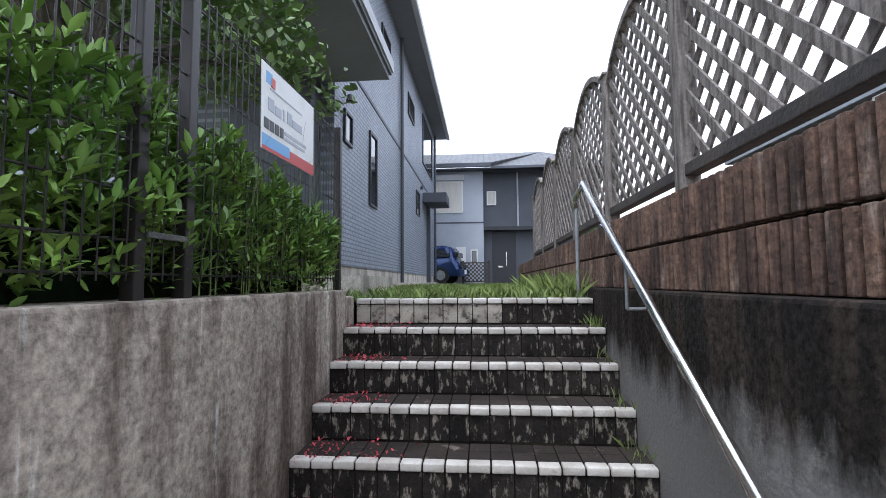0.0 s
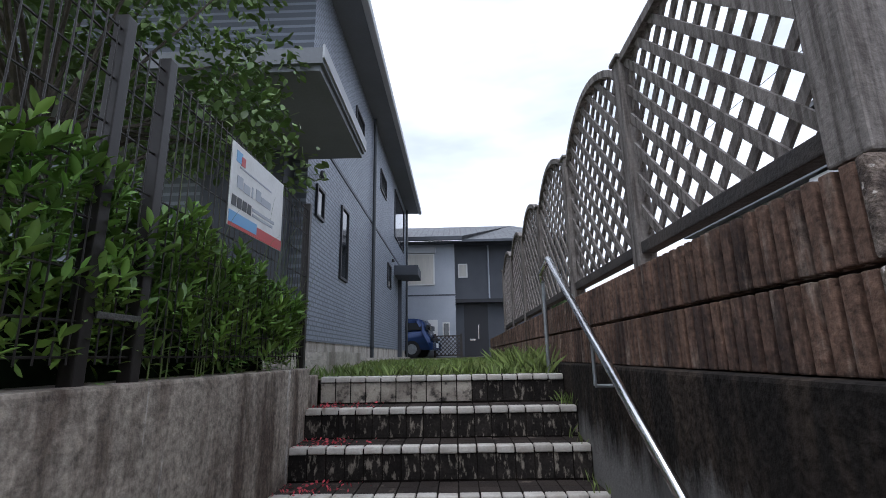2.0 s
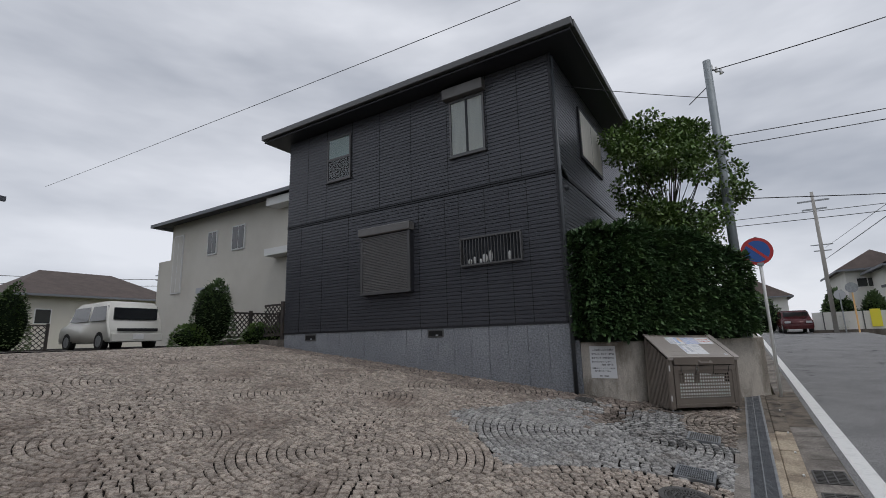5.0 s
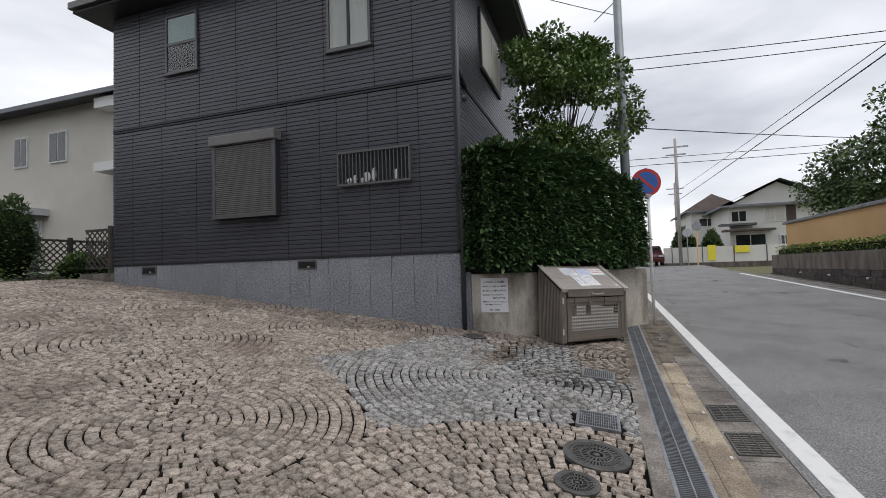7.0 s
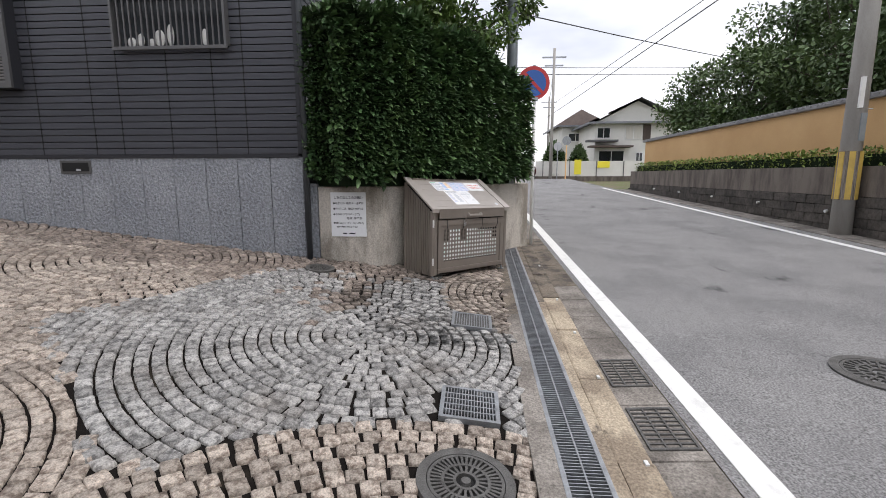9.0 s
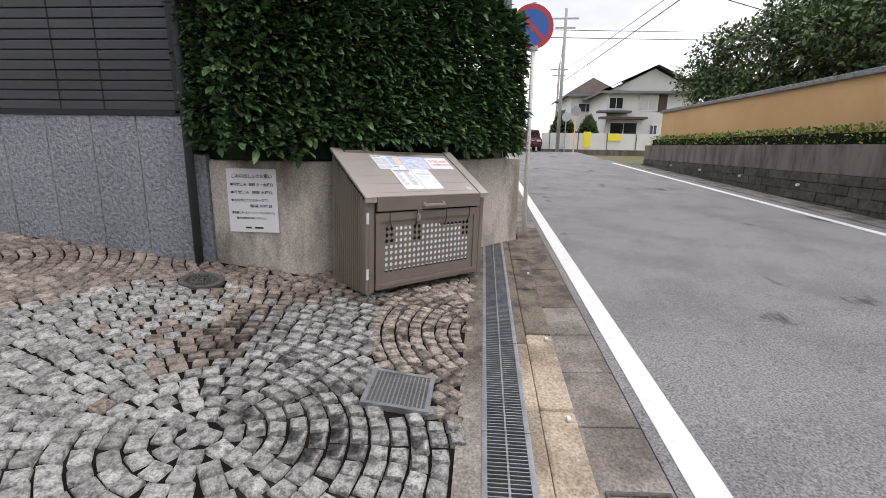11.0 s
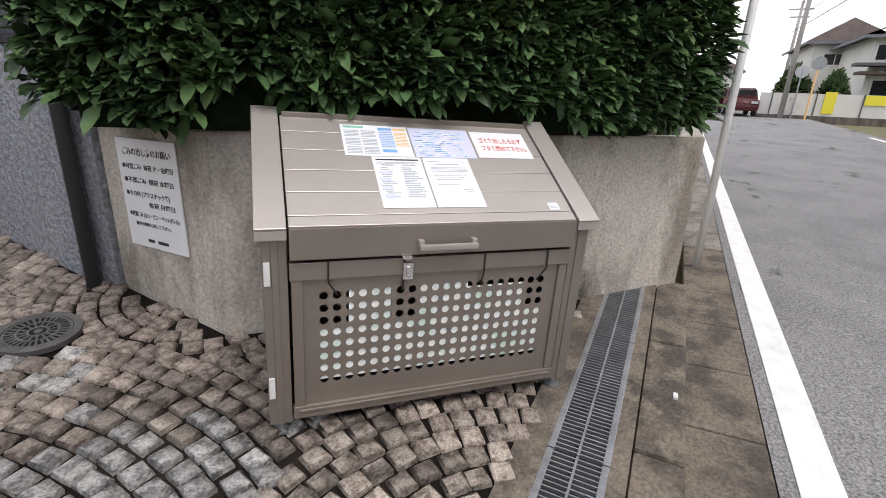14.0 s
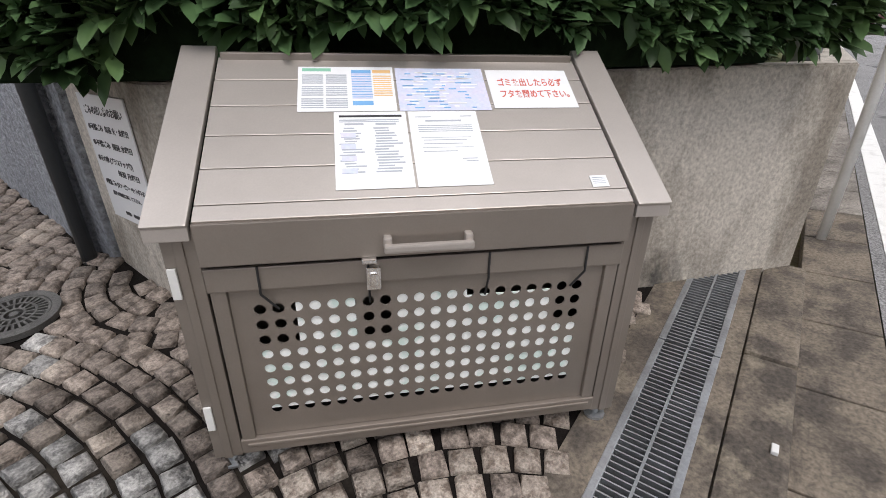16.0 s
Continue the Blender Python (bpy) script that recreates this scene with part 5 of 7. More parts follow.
for body, x, y, size, wd in (("ごみの出し方のお願い", 0.045, 0.485, 0.040, 0.365), ("●可燃ごみ  毎週 火・金曜日", 0.03, 0.415, 0.030, 0.39), ("●不燃ごみ  隔週 水曜日", 0.03, 0.345, 0.030, 0.38),
                             ("●その他 (プラスチック等)", 0.03, 0.275, 0.030, 0.34), ("毎週 月曜日", 0.20, 0.225, 0.030, 0.20), ("●資源ごみ (カン・ビン・ペットボトル)", 0.03, 0.165, 0.028, 0.39), ("指定の場所に出して下さい。", 0.07, 0.118, 0.022, 0.28)):
    flat_text(body, size, M["ink"], notice, pose(x, y, Z), wd)
bars(notice, [(0.15, 0.20, 0.04, 0.016), (0.23, 0.31, 0.04, 0.016)], M["ink"], 0.008)

# ---- hedge ----
hedge = thing("hedge", label="dense dark green broad-leaved hedge above the low wall", category="hedge")
N_DIAG = Vector((0.674, 0.739, 0))
U_DIAG = Vector((0.739, -0.674, 0))
O_DIAG = Vector((9.40, 1.95, 0))


def hedge_point(u, out, z):
    p = O_DIAG + U_DIAG * u - N_DIAG * out
    return (p.x, p.y, z)


rng = np.random.default_rng(51)
pts, outs = [], []
U0, U1 = -0.62, 2.85


def hedge_top(u):
    return 3.66 - (0.10 * max(0, u - 0.5) ** 2 if u > 0.5 else 0) + 0.05 * math.sin(5 * u) + 0.04 * math.sin(13 * u + 1)


def bulge(u, z):
    return 0.16 + 0.10 * noise.noise(Vector((u * 1.6, z * 1.6, 3.0))) + 0.06 * noise.noise(Vector((u * 4.5, z * 4.5, 9.0)))


for _ in range(15000):
    u = rng.uniform(U0, U1)
    ht = hedge_top(u)
    z = rng.uniform((1.80 if 0.0 < u < 1.75 else 1.72) + 0.10 * noise.noise(Vector((u * 3, 0, 0))), ht)
    o = bulge(u, z) * (0.65 if z > ht - 0.2 else 1.0) - abs(rng.normal(0, 0.06))
    if u < 0.0:
        o -= (-u) * 0.35
    pts.append(hedge_point(u, o, z)), outs.append((-0.674, -0.739, 0.25))
for _ in range(2600):
    y = rng.uniform(2.05, 2.86)
    z = rng.uniform(1.74, 3.68)
    pts.append((9.36 - 0.05 + 0.08 * noise.noise(Vector((y * 3, z * 3, 1))) + abs(rng.normal(0, 0.04)), y, z)), outs.append((-0.95, 0.0, 0.25))
for _ in range(3800):
    u = rng.uniform(U0, U1)
    o = rng.uniform(-1.0, 0.15)
    pts.append(hedge_point(u, o, hedge_top(u) + 0.05 * noise.noise(Vector((u * 5, o * 5, 0))))), outs.append((-0.1, -0.1, 0.95))
for _ in range(4200):
    x = rng.uniform(12.0, 15.5)
    z = rng.uniform(1.62, 2.95 - 0.08 * (x - 11.7))
    pts.append((x, 0.36 + 0.06 * noise.noise(Vector((x * 3, z * 3, 1))) + abs(rng.normal(0, 0.05)), z)), outs.append((-0.1, -0.95, 0.25))
leaves("foliage", np.array(pts), np.array(outs), 0.138, M["leaf"], hedge, droop=0.4, width=0.66, spread=0.42, seed=52)
# added dark bodies behind the leaves, coloured as the hedge's inner shade
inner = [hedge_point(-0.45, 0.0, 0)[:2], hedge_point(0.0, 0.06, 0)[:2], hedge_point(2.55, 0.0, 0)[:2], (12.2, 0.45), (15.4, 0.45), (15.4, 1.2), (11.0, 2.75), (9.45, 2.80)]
part("inner_mass", prism([(a, b) for a, b in inner], 1.63, 2.62), M["leaf_shade"], hedge)
part("inner_mass", prism([hedge_point(-0.4, 0.0, 0)[:2], hedge_point(1.9, 0.04, 0)[:2], hedge_point(1.9, -1.0, 0)[:2], (9.45, 2.80)], 2.62, 3.48), M["leaf_shade"], hedge)

rng = np.random.default_rng(61)
cr = []
for _ in range(78):
    z = rng.uniform(2.1, 5.4)
    r = 1.35 * (1 - ((z - 3.8) / 2.4) ** 2) + 0.25
    a = rng.uniform(0, 2 * math.pi)
    q = r * math.sqrt(rng.random())
    cr.append((q * math.cos(a), q * math.sin(a), z))
tree("roadside_tree", (12.9, 1.35, 1.5), 5.2, 0.055, cr, 22000, 0.105, M["leaf_tree"], "slender green tree with layered foliage behind the hedge", 62, rc=0.42)

# ---- garbage collection box ----
uvec = Vector((0.724, -0.690, 0)).normalized()
nvec = Vector((0.690, 0.724, 0)).normalized()
BW, BD = 1.365, 0.545
origin = Vector((9.040, 1.300, 0.555))
tilt = math.radians(-1.6)
axis_u = (uvec * math.cos(tilt) + Vector((0, 0, 1)) * math.sin(tilt))
axis_z = axis_u.cross(nvec)
BM = Matrix(((axis_u.x, nvec.x, axis_z.x, origin.x), (axis_u.y, nvec.y, axis_z.y, origin.y), (axis_u.z, nvec.z, axis_z.z, origin.z), (0, 0, 0, 1)))
gbin = thing("garbage_box", BM, "brown aluminium garbage collection box with sloping lid", "garbage box")
HF, HK = 0.795, 1.150          # front and back height
sl = (HK - HF) / BD
ang = math.degrees(math.atan(sl))
lid_len = BD / math.cos(math.radians(ang))
for x0 in (0.0, BW - 0.085):
    part("corner_post", boxes((x0, x0 + 0.085, -0.002, 0.05, 0, HF - 0.01), (x0 + 0.03, x0 + 0.055, -0.008, 0.0, 0.0, HF - 0.02), bevel=0.003), M["bin"], gbin)
for x0 in (0.0, BW - 0.05):
    part("corner_post", boxes((x0, x0 + 0.05, BD - 0.05, BD, 0, HK - 0.03), bevel=0.003), M["bin"], gbin)
for x0 in (0.012, BW - 0.032):
    bm = bmesh.new()
    vs = [bm.verts.new(c) for c in ((x0, 0.05, 0.02), (x0, BD - 0.05, 0.02), (x0, BD - 0.05, HK - 0.06), (x0, 0.05, HF), (x0 + 0.02, 0.05, 0.02), (x0 + 0.02, BD - 0.05, 0.02), (x0 + 0.02, BD - 0.05, HK - 0.06), (x0 + 0.02, 0.05, HF))]
    for f in ((0, 3, 2, 1), (4, 5, 6, 7), (0, 1, 5, 4), (1, 2, 6, 5), (2, 3, 7, 6), (3, 0, 4, 7)):
        bm.faces.new([vs[i] for i in f])
    # backing coloured dark as the shade between the slats
    sp = part("side_panel", bm, M["bin_dark"], gbin, "ribbed side panel")
    for k in range(13):
        y = 0.058 + k * 0.0335
        hz = HF + sl * (y + 0.012) - 0.03
        xa = x0 - 0.014 if x0 < 0.5 else x0 + 0.02
        part("side_slat", boxes((xa, xa + 0.014, y, y + 0.022, 0.0, hz), bevel=0.003), M["bin"], sp)
part("back_panel", boxes((0.05, BW - 0.05, BD - 0.02, BD - 0.005, 0.02, HK - 0.04)), M["bin"], gbin)
part("floor_panel", boxes((0.05, BW - 0.05, 0.05, BD - 0.02, 0.03, 0.05)), M["bin_dark"], gbin)
# sloping side rims
for x0 in (-0.02, BW - 0.085):
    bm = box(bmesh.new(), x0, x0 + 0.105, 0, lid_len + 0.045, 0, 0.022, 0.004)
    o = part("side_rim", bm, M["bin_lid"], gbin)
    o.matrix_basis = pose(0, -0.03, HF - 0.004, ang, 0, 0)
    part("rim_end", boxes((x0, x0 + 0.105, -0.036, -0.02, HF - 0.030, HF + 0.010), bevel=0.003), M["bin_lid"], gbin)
# lid of five planks
lid = part("lid", boxes((0.090, BW - 0.090, 0, lid_len - 0.01, -0.012, 0.006)), M["bin_dark"], gbin, "sloping lid of broad aluminium planks")
lid.matrix_basis = pose(0, -0.02, HF - 0.0, ang, 0, 0)
edges_ = [0.004, 0.055, 0.175, 0.295, 0.415, 0.530, lid_len - 0.012]
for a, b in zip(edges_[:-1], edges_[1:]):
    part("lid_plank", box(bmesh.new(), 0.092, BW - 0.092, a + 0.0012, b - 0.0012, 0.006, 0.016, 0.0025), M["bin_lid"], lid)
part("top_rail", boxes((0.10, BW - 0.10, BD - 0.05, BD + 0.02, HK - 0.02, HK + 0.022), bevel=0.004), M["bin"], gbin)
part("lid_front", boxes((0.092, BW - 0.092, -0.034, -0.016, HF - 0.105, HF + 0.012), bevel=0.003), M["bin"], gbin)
hd = part("lid_handle", boxes((0.555, 0.795, -0.080, -0.060, HF - 0.078, HF - 0.055), (0.555, 0.577, -0.062, -0.032, HF - 0.074, HF - 0.040), (0.773, 0.795, -0.062, -0.032, HF - 0.074, HF - 0.040), bevel=0.006), M["bin_lid"], gbin, "cast bar handle")
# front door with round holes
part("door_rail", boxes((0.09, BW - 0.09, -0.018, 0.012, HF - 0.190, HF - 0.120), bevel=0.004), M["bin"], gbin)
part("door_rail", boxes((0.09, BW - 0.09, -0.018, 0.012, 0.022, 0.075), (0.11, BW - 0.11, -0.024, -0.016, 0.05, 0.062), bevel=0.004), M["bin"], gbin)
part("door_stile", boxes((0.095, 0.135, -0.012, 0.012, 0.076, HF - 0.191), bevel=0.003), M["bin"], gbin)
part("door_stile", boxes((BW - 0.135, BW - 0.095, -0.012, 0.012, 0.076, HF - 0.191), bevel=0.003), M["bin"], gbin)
PX0, PX1, PZ0, PZ1 = 0.136, BW - 0.136, 0.077, HF - 0.192
HX0, HX1_, HZ0, HZ1 = 0.185, 1.175, 0.150, 0.560
cols, rows_ = 20, 8
verts, faces = [], []
cw, ch = (HX1_ - HX0) / cols, (HZ1 - HZ0) / rows_
K = 16
for i in range(cols):
    for j in range(rows_):
        cx, cz = HX0 + (i + 0.5) * cw, HZ0 + (j + 0.5) * ch
        b0 = len(verts)
        for k in range(K):
            a = 2 * math.pi * (k + 0.5) / K
            c, s = math.cos(a), math.sin(a)
            m = max(abs(c), abs(s))
            verts.append((cx + c / m * cw / 2, 0.0, cz + s / m * ch / 2))
        for k in range(K):
            a = 2 * math.pi * (k + 0.5) / K
            verts.append((cx + 0.0162 * math.cos(a), 0.0, cz + 0.0162 * math.sin(a)))
        for k in range(K):
            a = 2 * math.pi * (k + 0.5) / K
            verts.append((cx + 0.0162 * math.cos(a), 0.004, cz + 0.0162 * math.sin(a)))
        for k in range(K):
            k2 = (k + 1) % K
            faces.append((b0 + k, b0 + k2, b0 + K + k2, b0 + K + k))
            faces.append((b0 + K + k, b0 + K + k2, b0 + 2 * K + k2, b0 + 2 * K + k))
        for q in (1, 3, 5, 7):
            k = q * K // 8 - 1
            a = math.pi * q / 4
            verts.append((cx + math.copysign(cw / 2, math.cos(a)), 0.0, cz + math.copysign(ch / 2, math.sin(a))))
            faces.append((b0 + k, len(verts) - 1, b0 + k + 1))
for x0, x1, z0, z1 in ((PX0, HX0, PZ0, PZ1), (HX1_, PX1, PZ0, PZ1), (HX0, HX1_, PZ0, HZ0), (HX0, HX1_, HZ1, PZ1)):
    b0 = len(verts)
    verts += [(x0, 0.0, z0), (x1, 0.0, z0), (x1, 0.0, z1), (x0, 0.0, z1)]
    faces.append((b0, b0 + 1, b0 + 2, b0 + 3))
raw("perforated_panel", verts, faces, M["bin"], gbin)["label"] = "sheet panel with rows of round holes"
for x0, x1, z0, z1 in ((0.17, 1.20, 0.175, 0.405), (0.305, 0.47, 0.405, 0.60), (0.585, 0.80, 0.405, 0.60), (0.80, 1.08, 0.405, 0.525)):
    part("liner", boxes((x0, x1, 0.0046, 0.008, z0, z1)), M["liner"], gbin, "pale plastic sheeting behind the holes")
lt = part("latch", boxes((0.505, 0.545, -0.036, -0.018, HF - 0.205, HF - 0.135), (0.515, 0.535, -0.044, -0.034, HF - 0.19, HF - 0.15), (0.495, 0.535, -0.052, -0.034, HF - 0.117, HF - 0.103), bevel=0.003), M["steel"], gbin, "steel toggle latch")
for xa, xb, zb in ((0.225, 0.262, 0.535), (0.512, 0.512, 0.535), (0.855, 0.853, 0.530), (1.155, 1.125, 0.535)):
    part("cord", tubes(((xa, -0.022, HF - 0.118), (xa, -0.024, HF - 0.20), 0.0035), ((xa, -0.024, HF - 0.20), (xb, -0.004, zb), 0.0035), seg=6), M["plastic"], gbin, "black elastic cord")
for z in (0.17, HF - 0.16):
    part("hinge_plate", boxes((0.004, 0.026, -0.012, -0.004, z - 0.045, z + 0.045), bevel=0.002), M["frame_white"], gbin)
for x, y in ((0.045, 0.03), (BW - 0.045, 0.03), (0.045, BD - 0.05), (BW - 0.045, BD - 0.05)):
    part("foot", tubes(((x, y, -0.045), (x, y, 0.0), 0.012), ((x, y, -0.05), (x, y, -0.04), 0.038)), M["steel_dull"], gbin, "steel anchor foot")

# papers on the lid
LIDM = BM @ pose(0, -0.02, HF, ang, 0, 0) @ pose(0, 0, 0.0175)


def sheet(x, y, w, h, turn, label, material="paper"):
    s = thing("notice_sheet", LIDM @ pose(x, y, 0, 0, 0, turn), label, "notice", "laminated sheets on the garbage box lid")
    part("sheet", boxes((0, w, 0, h, 0, 0.0012)), M[material], s)
    return s


s1 = sheet(0.335, 0.385, 0.295, 0.205, 0, "laminated collection calendar with tables in blue and orange")
bars(s1, [(0.012, 0.10, 0.19, 0.014)], M["ink_green"], 0.002, "heading")
for gx in range(2):
    for gy in range(3):
        bars(s1, [(0.012 + 0.072 * gx, 0.076 + 0.072 * gx, 0.165 - 0.055 * gy - 0.0095 * k, 0.0045) for k in range(5)], M["ink_grey"], 0.0019)
bars(s1, [(0.163, 0.225, 0.115, 0.12)], M["paper_blue"], 0.0018, "table")
bars(s1, [(0.163, 0.225, 0.170 - 0.012 * k, 0.003) for k in range(10)], M["ink_blue"], 0.0024)
bars(s1, [(0.163, 0.225, 0.182, 0.014), (0.163, 0.225, 0.035, 0.018)], M["ink_blue"], 0.0024)
bars(s1, [(0.230, 0.287, 0.182, 0.014)], M["ink_orange"], 0.0022, "table")
bars(s1, [(0.230, 0.287, 0.160 - 0.010 * k, 0.0045) for k in range(10)], M["ink_orange"], 0.0022)
s2 = sheet(0.638, 0.385, 0.290, 0.200, 0, "laminated printed sheet in faded blue and pink", "paper_blue")
rng = np.random.default_rng(71)
bars(s2, [(float(a), float(a + b), 0.178 - 0.0145 * (k % 12), 0.006) for k, (a, b) in enumerate(zip(rng.uniform(0.01, 0.22, 40), rng.uniform(0.015, 0.055, 40)))], M["paper"], 0.0019)
bars(s2, [(float(a), float(a + b), 0.172 - 0.0145 * (k % 12), 0.004) for k, (a, b) in enumerate(zip(rng.uniform(0.01, 0.24, 44), rng.uniform(0.01, 0.035, 44)))], M["ink_blue"], 0.0023)
s3 = sheet(0.940, 0.393, 0.285, 0.185, 0, "laminated white sheet with handwritten red words")
flat_text("ゴミを出したら必ず", 0.040, M["ink_red"], s3, pose(0.030, 0.108, 0.0014), 0.225)
flat_text("フタを閉めて下さい。", 0.040, M["ink_red"], s3, pose(0.030, 0.052, 0.0014), 0.235)
s4 = sheet(0.440, 0.085, 0.213, 0.297, 0, "laminated sheet with small drawings and print")
bars(s4, [(0.015, 0.20, 0.278, 0.008)], M["ink"], 0.0019, "heading")
bars(s4, [(0.015, 0.19, 0.262, 0.004), (0.015, 0.19, 0.255, 0.003), (0.03, 0.085, 0.245, 0.007), (0.12, 0.18, 0.245, 0.007)], M["ink_grey"], 0.0019)
rng = np.random.default_rng(72)
bars(s4, [(float(a), float(a + b), 0.228 - 0.0105 * k, 0.005) for k in range(17) for a, b in ((rng.uniform(0.012, 0.03), rng.uniform(0.03, 0.06)), (rng.uniform(0.11, 0.12), rng.uniform(0.04, 0.08)))], M["ink_grey"], 0.0019)
bars(s4, [(0.018, 0.06, 0.20 - 0.045 * k, 0.018) for k in range(4)], M["paper_blue"], 0.0025, "drawing")
s5 = sheet(0.660, 0.085, 0.213, 0.297, 0, "laminated white letter with small print")
bars(s5, [(0.05, 0.16, 0.255, 0.006)], M["ink_grey"], 0.0019, "heading")
bars(s5, [(0.025, 0.19, 0.235 - 0.008 * k, 0.0025) for k in range(4)] + [(0.03, 0.18, 0.185, 0.0012), (0.03, 0.18, 0.145, 0.0012), (0.035, 0.165, 0.175, 0.0025), (0.035, 0.15, 0.16, 0.0025), (0.03, 0.13, 0.13, 0.0025), (0.14, 0.185, 0.10, 0.0025), (0.15, 0.185, 0.09, 0.0025), (0.02, 0.07, 0.272, 0.003), (0.16, 0.195, 0.274, 0.003)], M["ink_grey"], 0.0019)
s6 = sheet(1.165, 0.062, 0.052, 0.042, 0, "small printed sticker on the lid")
bars(s6, [(0.006, 0.045, 0.034 - 0.007 * k, 0.0022) for k in range(4)], M["ink_grey"], 0.0019)

# ---- no-parking sign and poles ----
SP = (12.59, -0.30)
psign = thing("no_parking_sign", pose(SP[0], SP[1], 0.50), "round blue and red no-parking sign on a leaning white pole", "road sign")
part("pole", tubes(((0, 0, -0.1), (0.03, 0.0, 3.0), 0.032)), M["white_paint"], psign, "", True)
part("pole", tubes(((0.03, 0.0, 3.0), (0.035, 0.02, 3.25), 0.03)), M["steel_dull"], psign)
face = Matrix.Translation((-0.01, 0.03, 2.93)) @ pose(0, 0, 0, 0, -90, 8)
for r, d, mm, nm in ((0.30, 0.006, "sign_red", "rim"), (0.235, 0.010, "sign_blue", "disc")):
    bm = bmesh.new()
    bmesh.ops.create_cone(bm, cap_ends=True, segments=40, radius1=r, radius2=r, depth=d)
    o = part(nm, bm, M[mm], psign)
    o.matrix_basis = face
o = part("slash", boxes((-0.235, 0.235, -0.028, 0.028, 0.0, 0.008)), M["sign_red"], psign)
o.matrix_basis = face @ pose(0, 0, 0, 0, 0, 45)
part("bracket", boxes((-0.02, 0.06, -0.06, 0.06, 2.62, 2.68)), M["steel_dull"], psign)
up = thing("utility_pole", pose(12.60, 0.12, 1.0), "tall grey steel utility pole behind the low wall", "utility pole")
part("pole", tubes(((0, 0, -0.4), (-0.05, 0.02, 7.1), 0.105, 0.085), seg=18), M["pole_steel"], up, "", True)
part("arm", tubes(((-0.05, 0.02, 6.9), (0.55, -0.3, 7.0), 0.02)), M["steel_dull"], up)
part("stay", tubes(((-0.05, 0.02, 6.5), (0.35, 0.5, 6.3), 0.012)), M["steel_dull"], up)
for k in range(3):
    part("insulator", tubes(((0.12 + 0.17 * k, -0.07 - 0.09 * k, 6.93), (0.12 + 0.17 * k, -0.07 - 0.09 * k, 7.06), 0.035, 0.025)), M["frame_white"], up)


def concrete_pole(x, y, z, h, r, label, striped=False):
    p = thing("utility_pole", pose(x, y, z), label, "utility pole")
    part("pole", tubes(((0, 0, -0.3), (0, 0, h), r, r * 0.68), seg=20), M["pole_concrete"], p, "", True)
    if striped:
        part("guard_sheet", tubes(((0, 0, 0.75), (0, 0, 1.75), r * 0.99 + 0.006, r * 0.965 + 0.006), seg=20), M["fence_wood"], p)
        for k in range(7):
            a = 2 * math.pi * k / 7
            o = part("yellow_stripe", boxes((r * 0.97, r + 0.014, -0.05, 0.05, 0.76, 1.74)), M["yellow"], p)
            o.matrix_basis = pose(0, 0, 0, 0, 0, math.degrees(a))
        part("posted_sheet", boxes((-r - 0.008, -r * 0.8, 0.03, 0.11, 2.6, 3.2)), M["white_paint"], p)
        part("stencil", boxes((-r - 0.004, -r * 0.8, -0.08, 0.03, 1.95, 2.5)), M["pole_steel"], p)
        part("step_bolt", tubes(((0, -r, 2.6), (0, -r - 0.12, 2.6), 0.012), ((0, r, 3.0), (0, r + 0.12, 3.0), 0.012)), M["steel_dull"], p)
    part("cross_arm", boxes((-0.05, 0.05, -0.9, 0.9, h - 0.7, h - 0.6), (-0.05, 0.05, -0.7, 0.7, h - 1.3, h - 1.2)), M["steel_dull"], p)
    return p


concrete_pole(14.0, -7.0, road_z(14), 9.5, 0.20, "thick concrete utility pole with yellow and black guard", True)
concrete_pole(41.3, -5.1, road_z(41.3), 9.8, 0.14, "distant concrete utility pole with crossarms")
concrete_pole(60.0, -7.6, road_z(60), 8.6, 0.15, "far concrete utility pole")
concrete_pole(30.0, 60.0, 1.5, 9.5, 0.17, "far concrete utility pole beyond the houses")


def wire(name, p, q, sag, r, label):
    bm = bmesh.new()
    n = 12
    pt = [Vector(p).lerp(Vector(q), i / n) - Vector((0, 0, sag * 4 * (i / n) * (1 - i / n))) for i in range(n + 1)]
    side = (pt[-1] - pt[0]).cross(Vector((0, 0, 1))).normalized()
    prev = None
    for c in pt:
        ring = [bm.verts.new(c + side * r * math.cos(a) + Vector((0, 0, r * math.sin(a)))) for a in (0, 1.257, 2.513, 3.770, 5.027)]
        if prev:
            for q in range(5):
                bm.faces.new((prev[q], prev[(q + 1) % 5], ring[(q + 1) % 5], ring[q]))
        prev = ring
    return tagged(new(name, mesh_of(name, bm, M["plastic"])), label, "cable", "overhead cables")


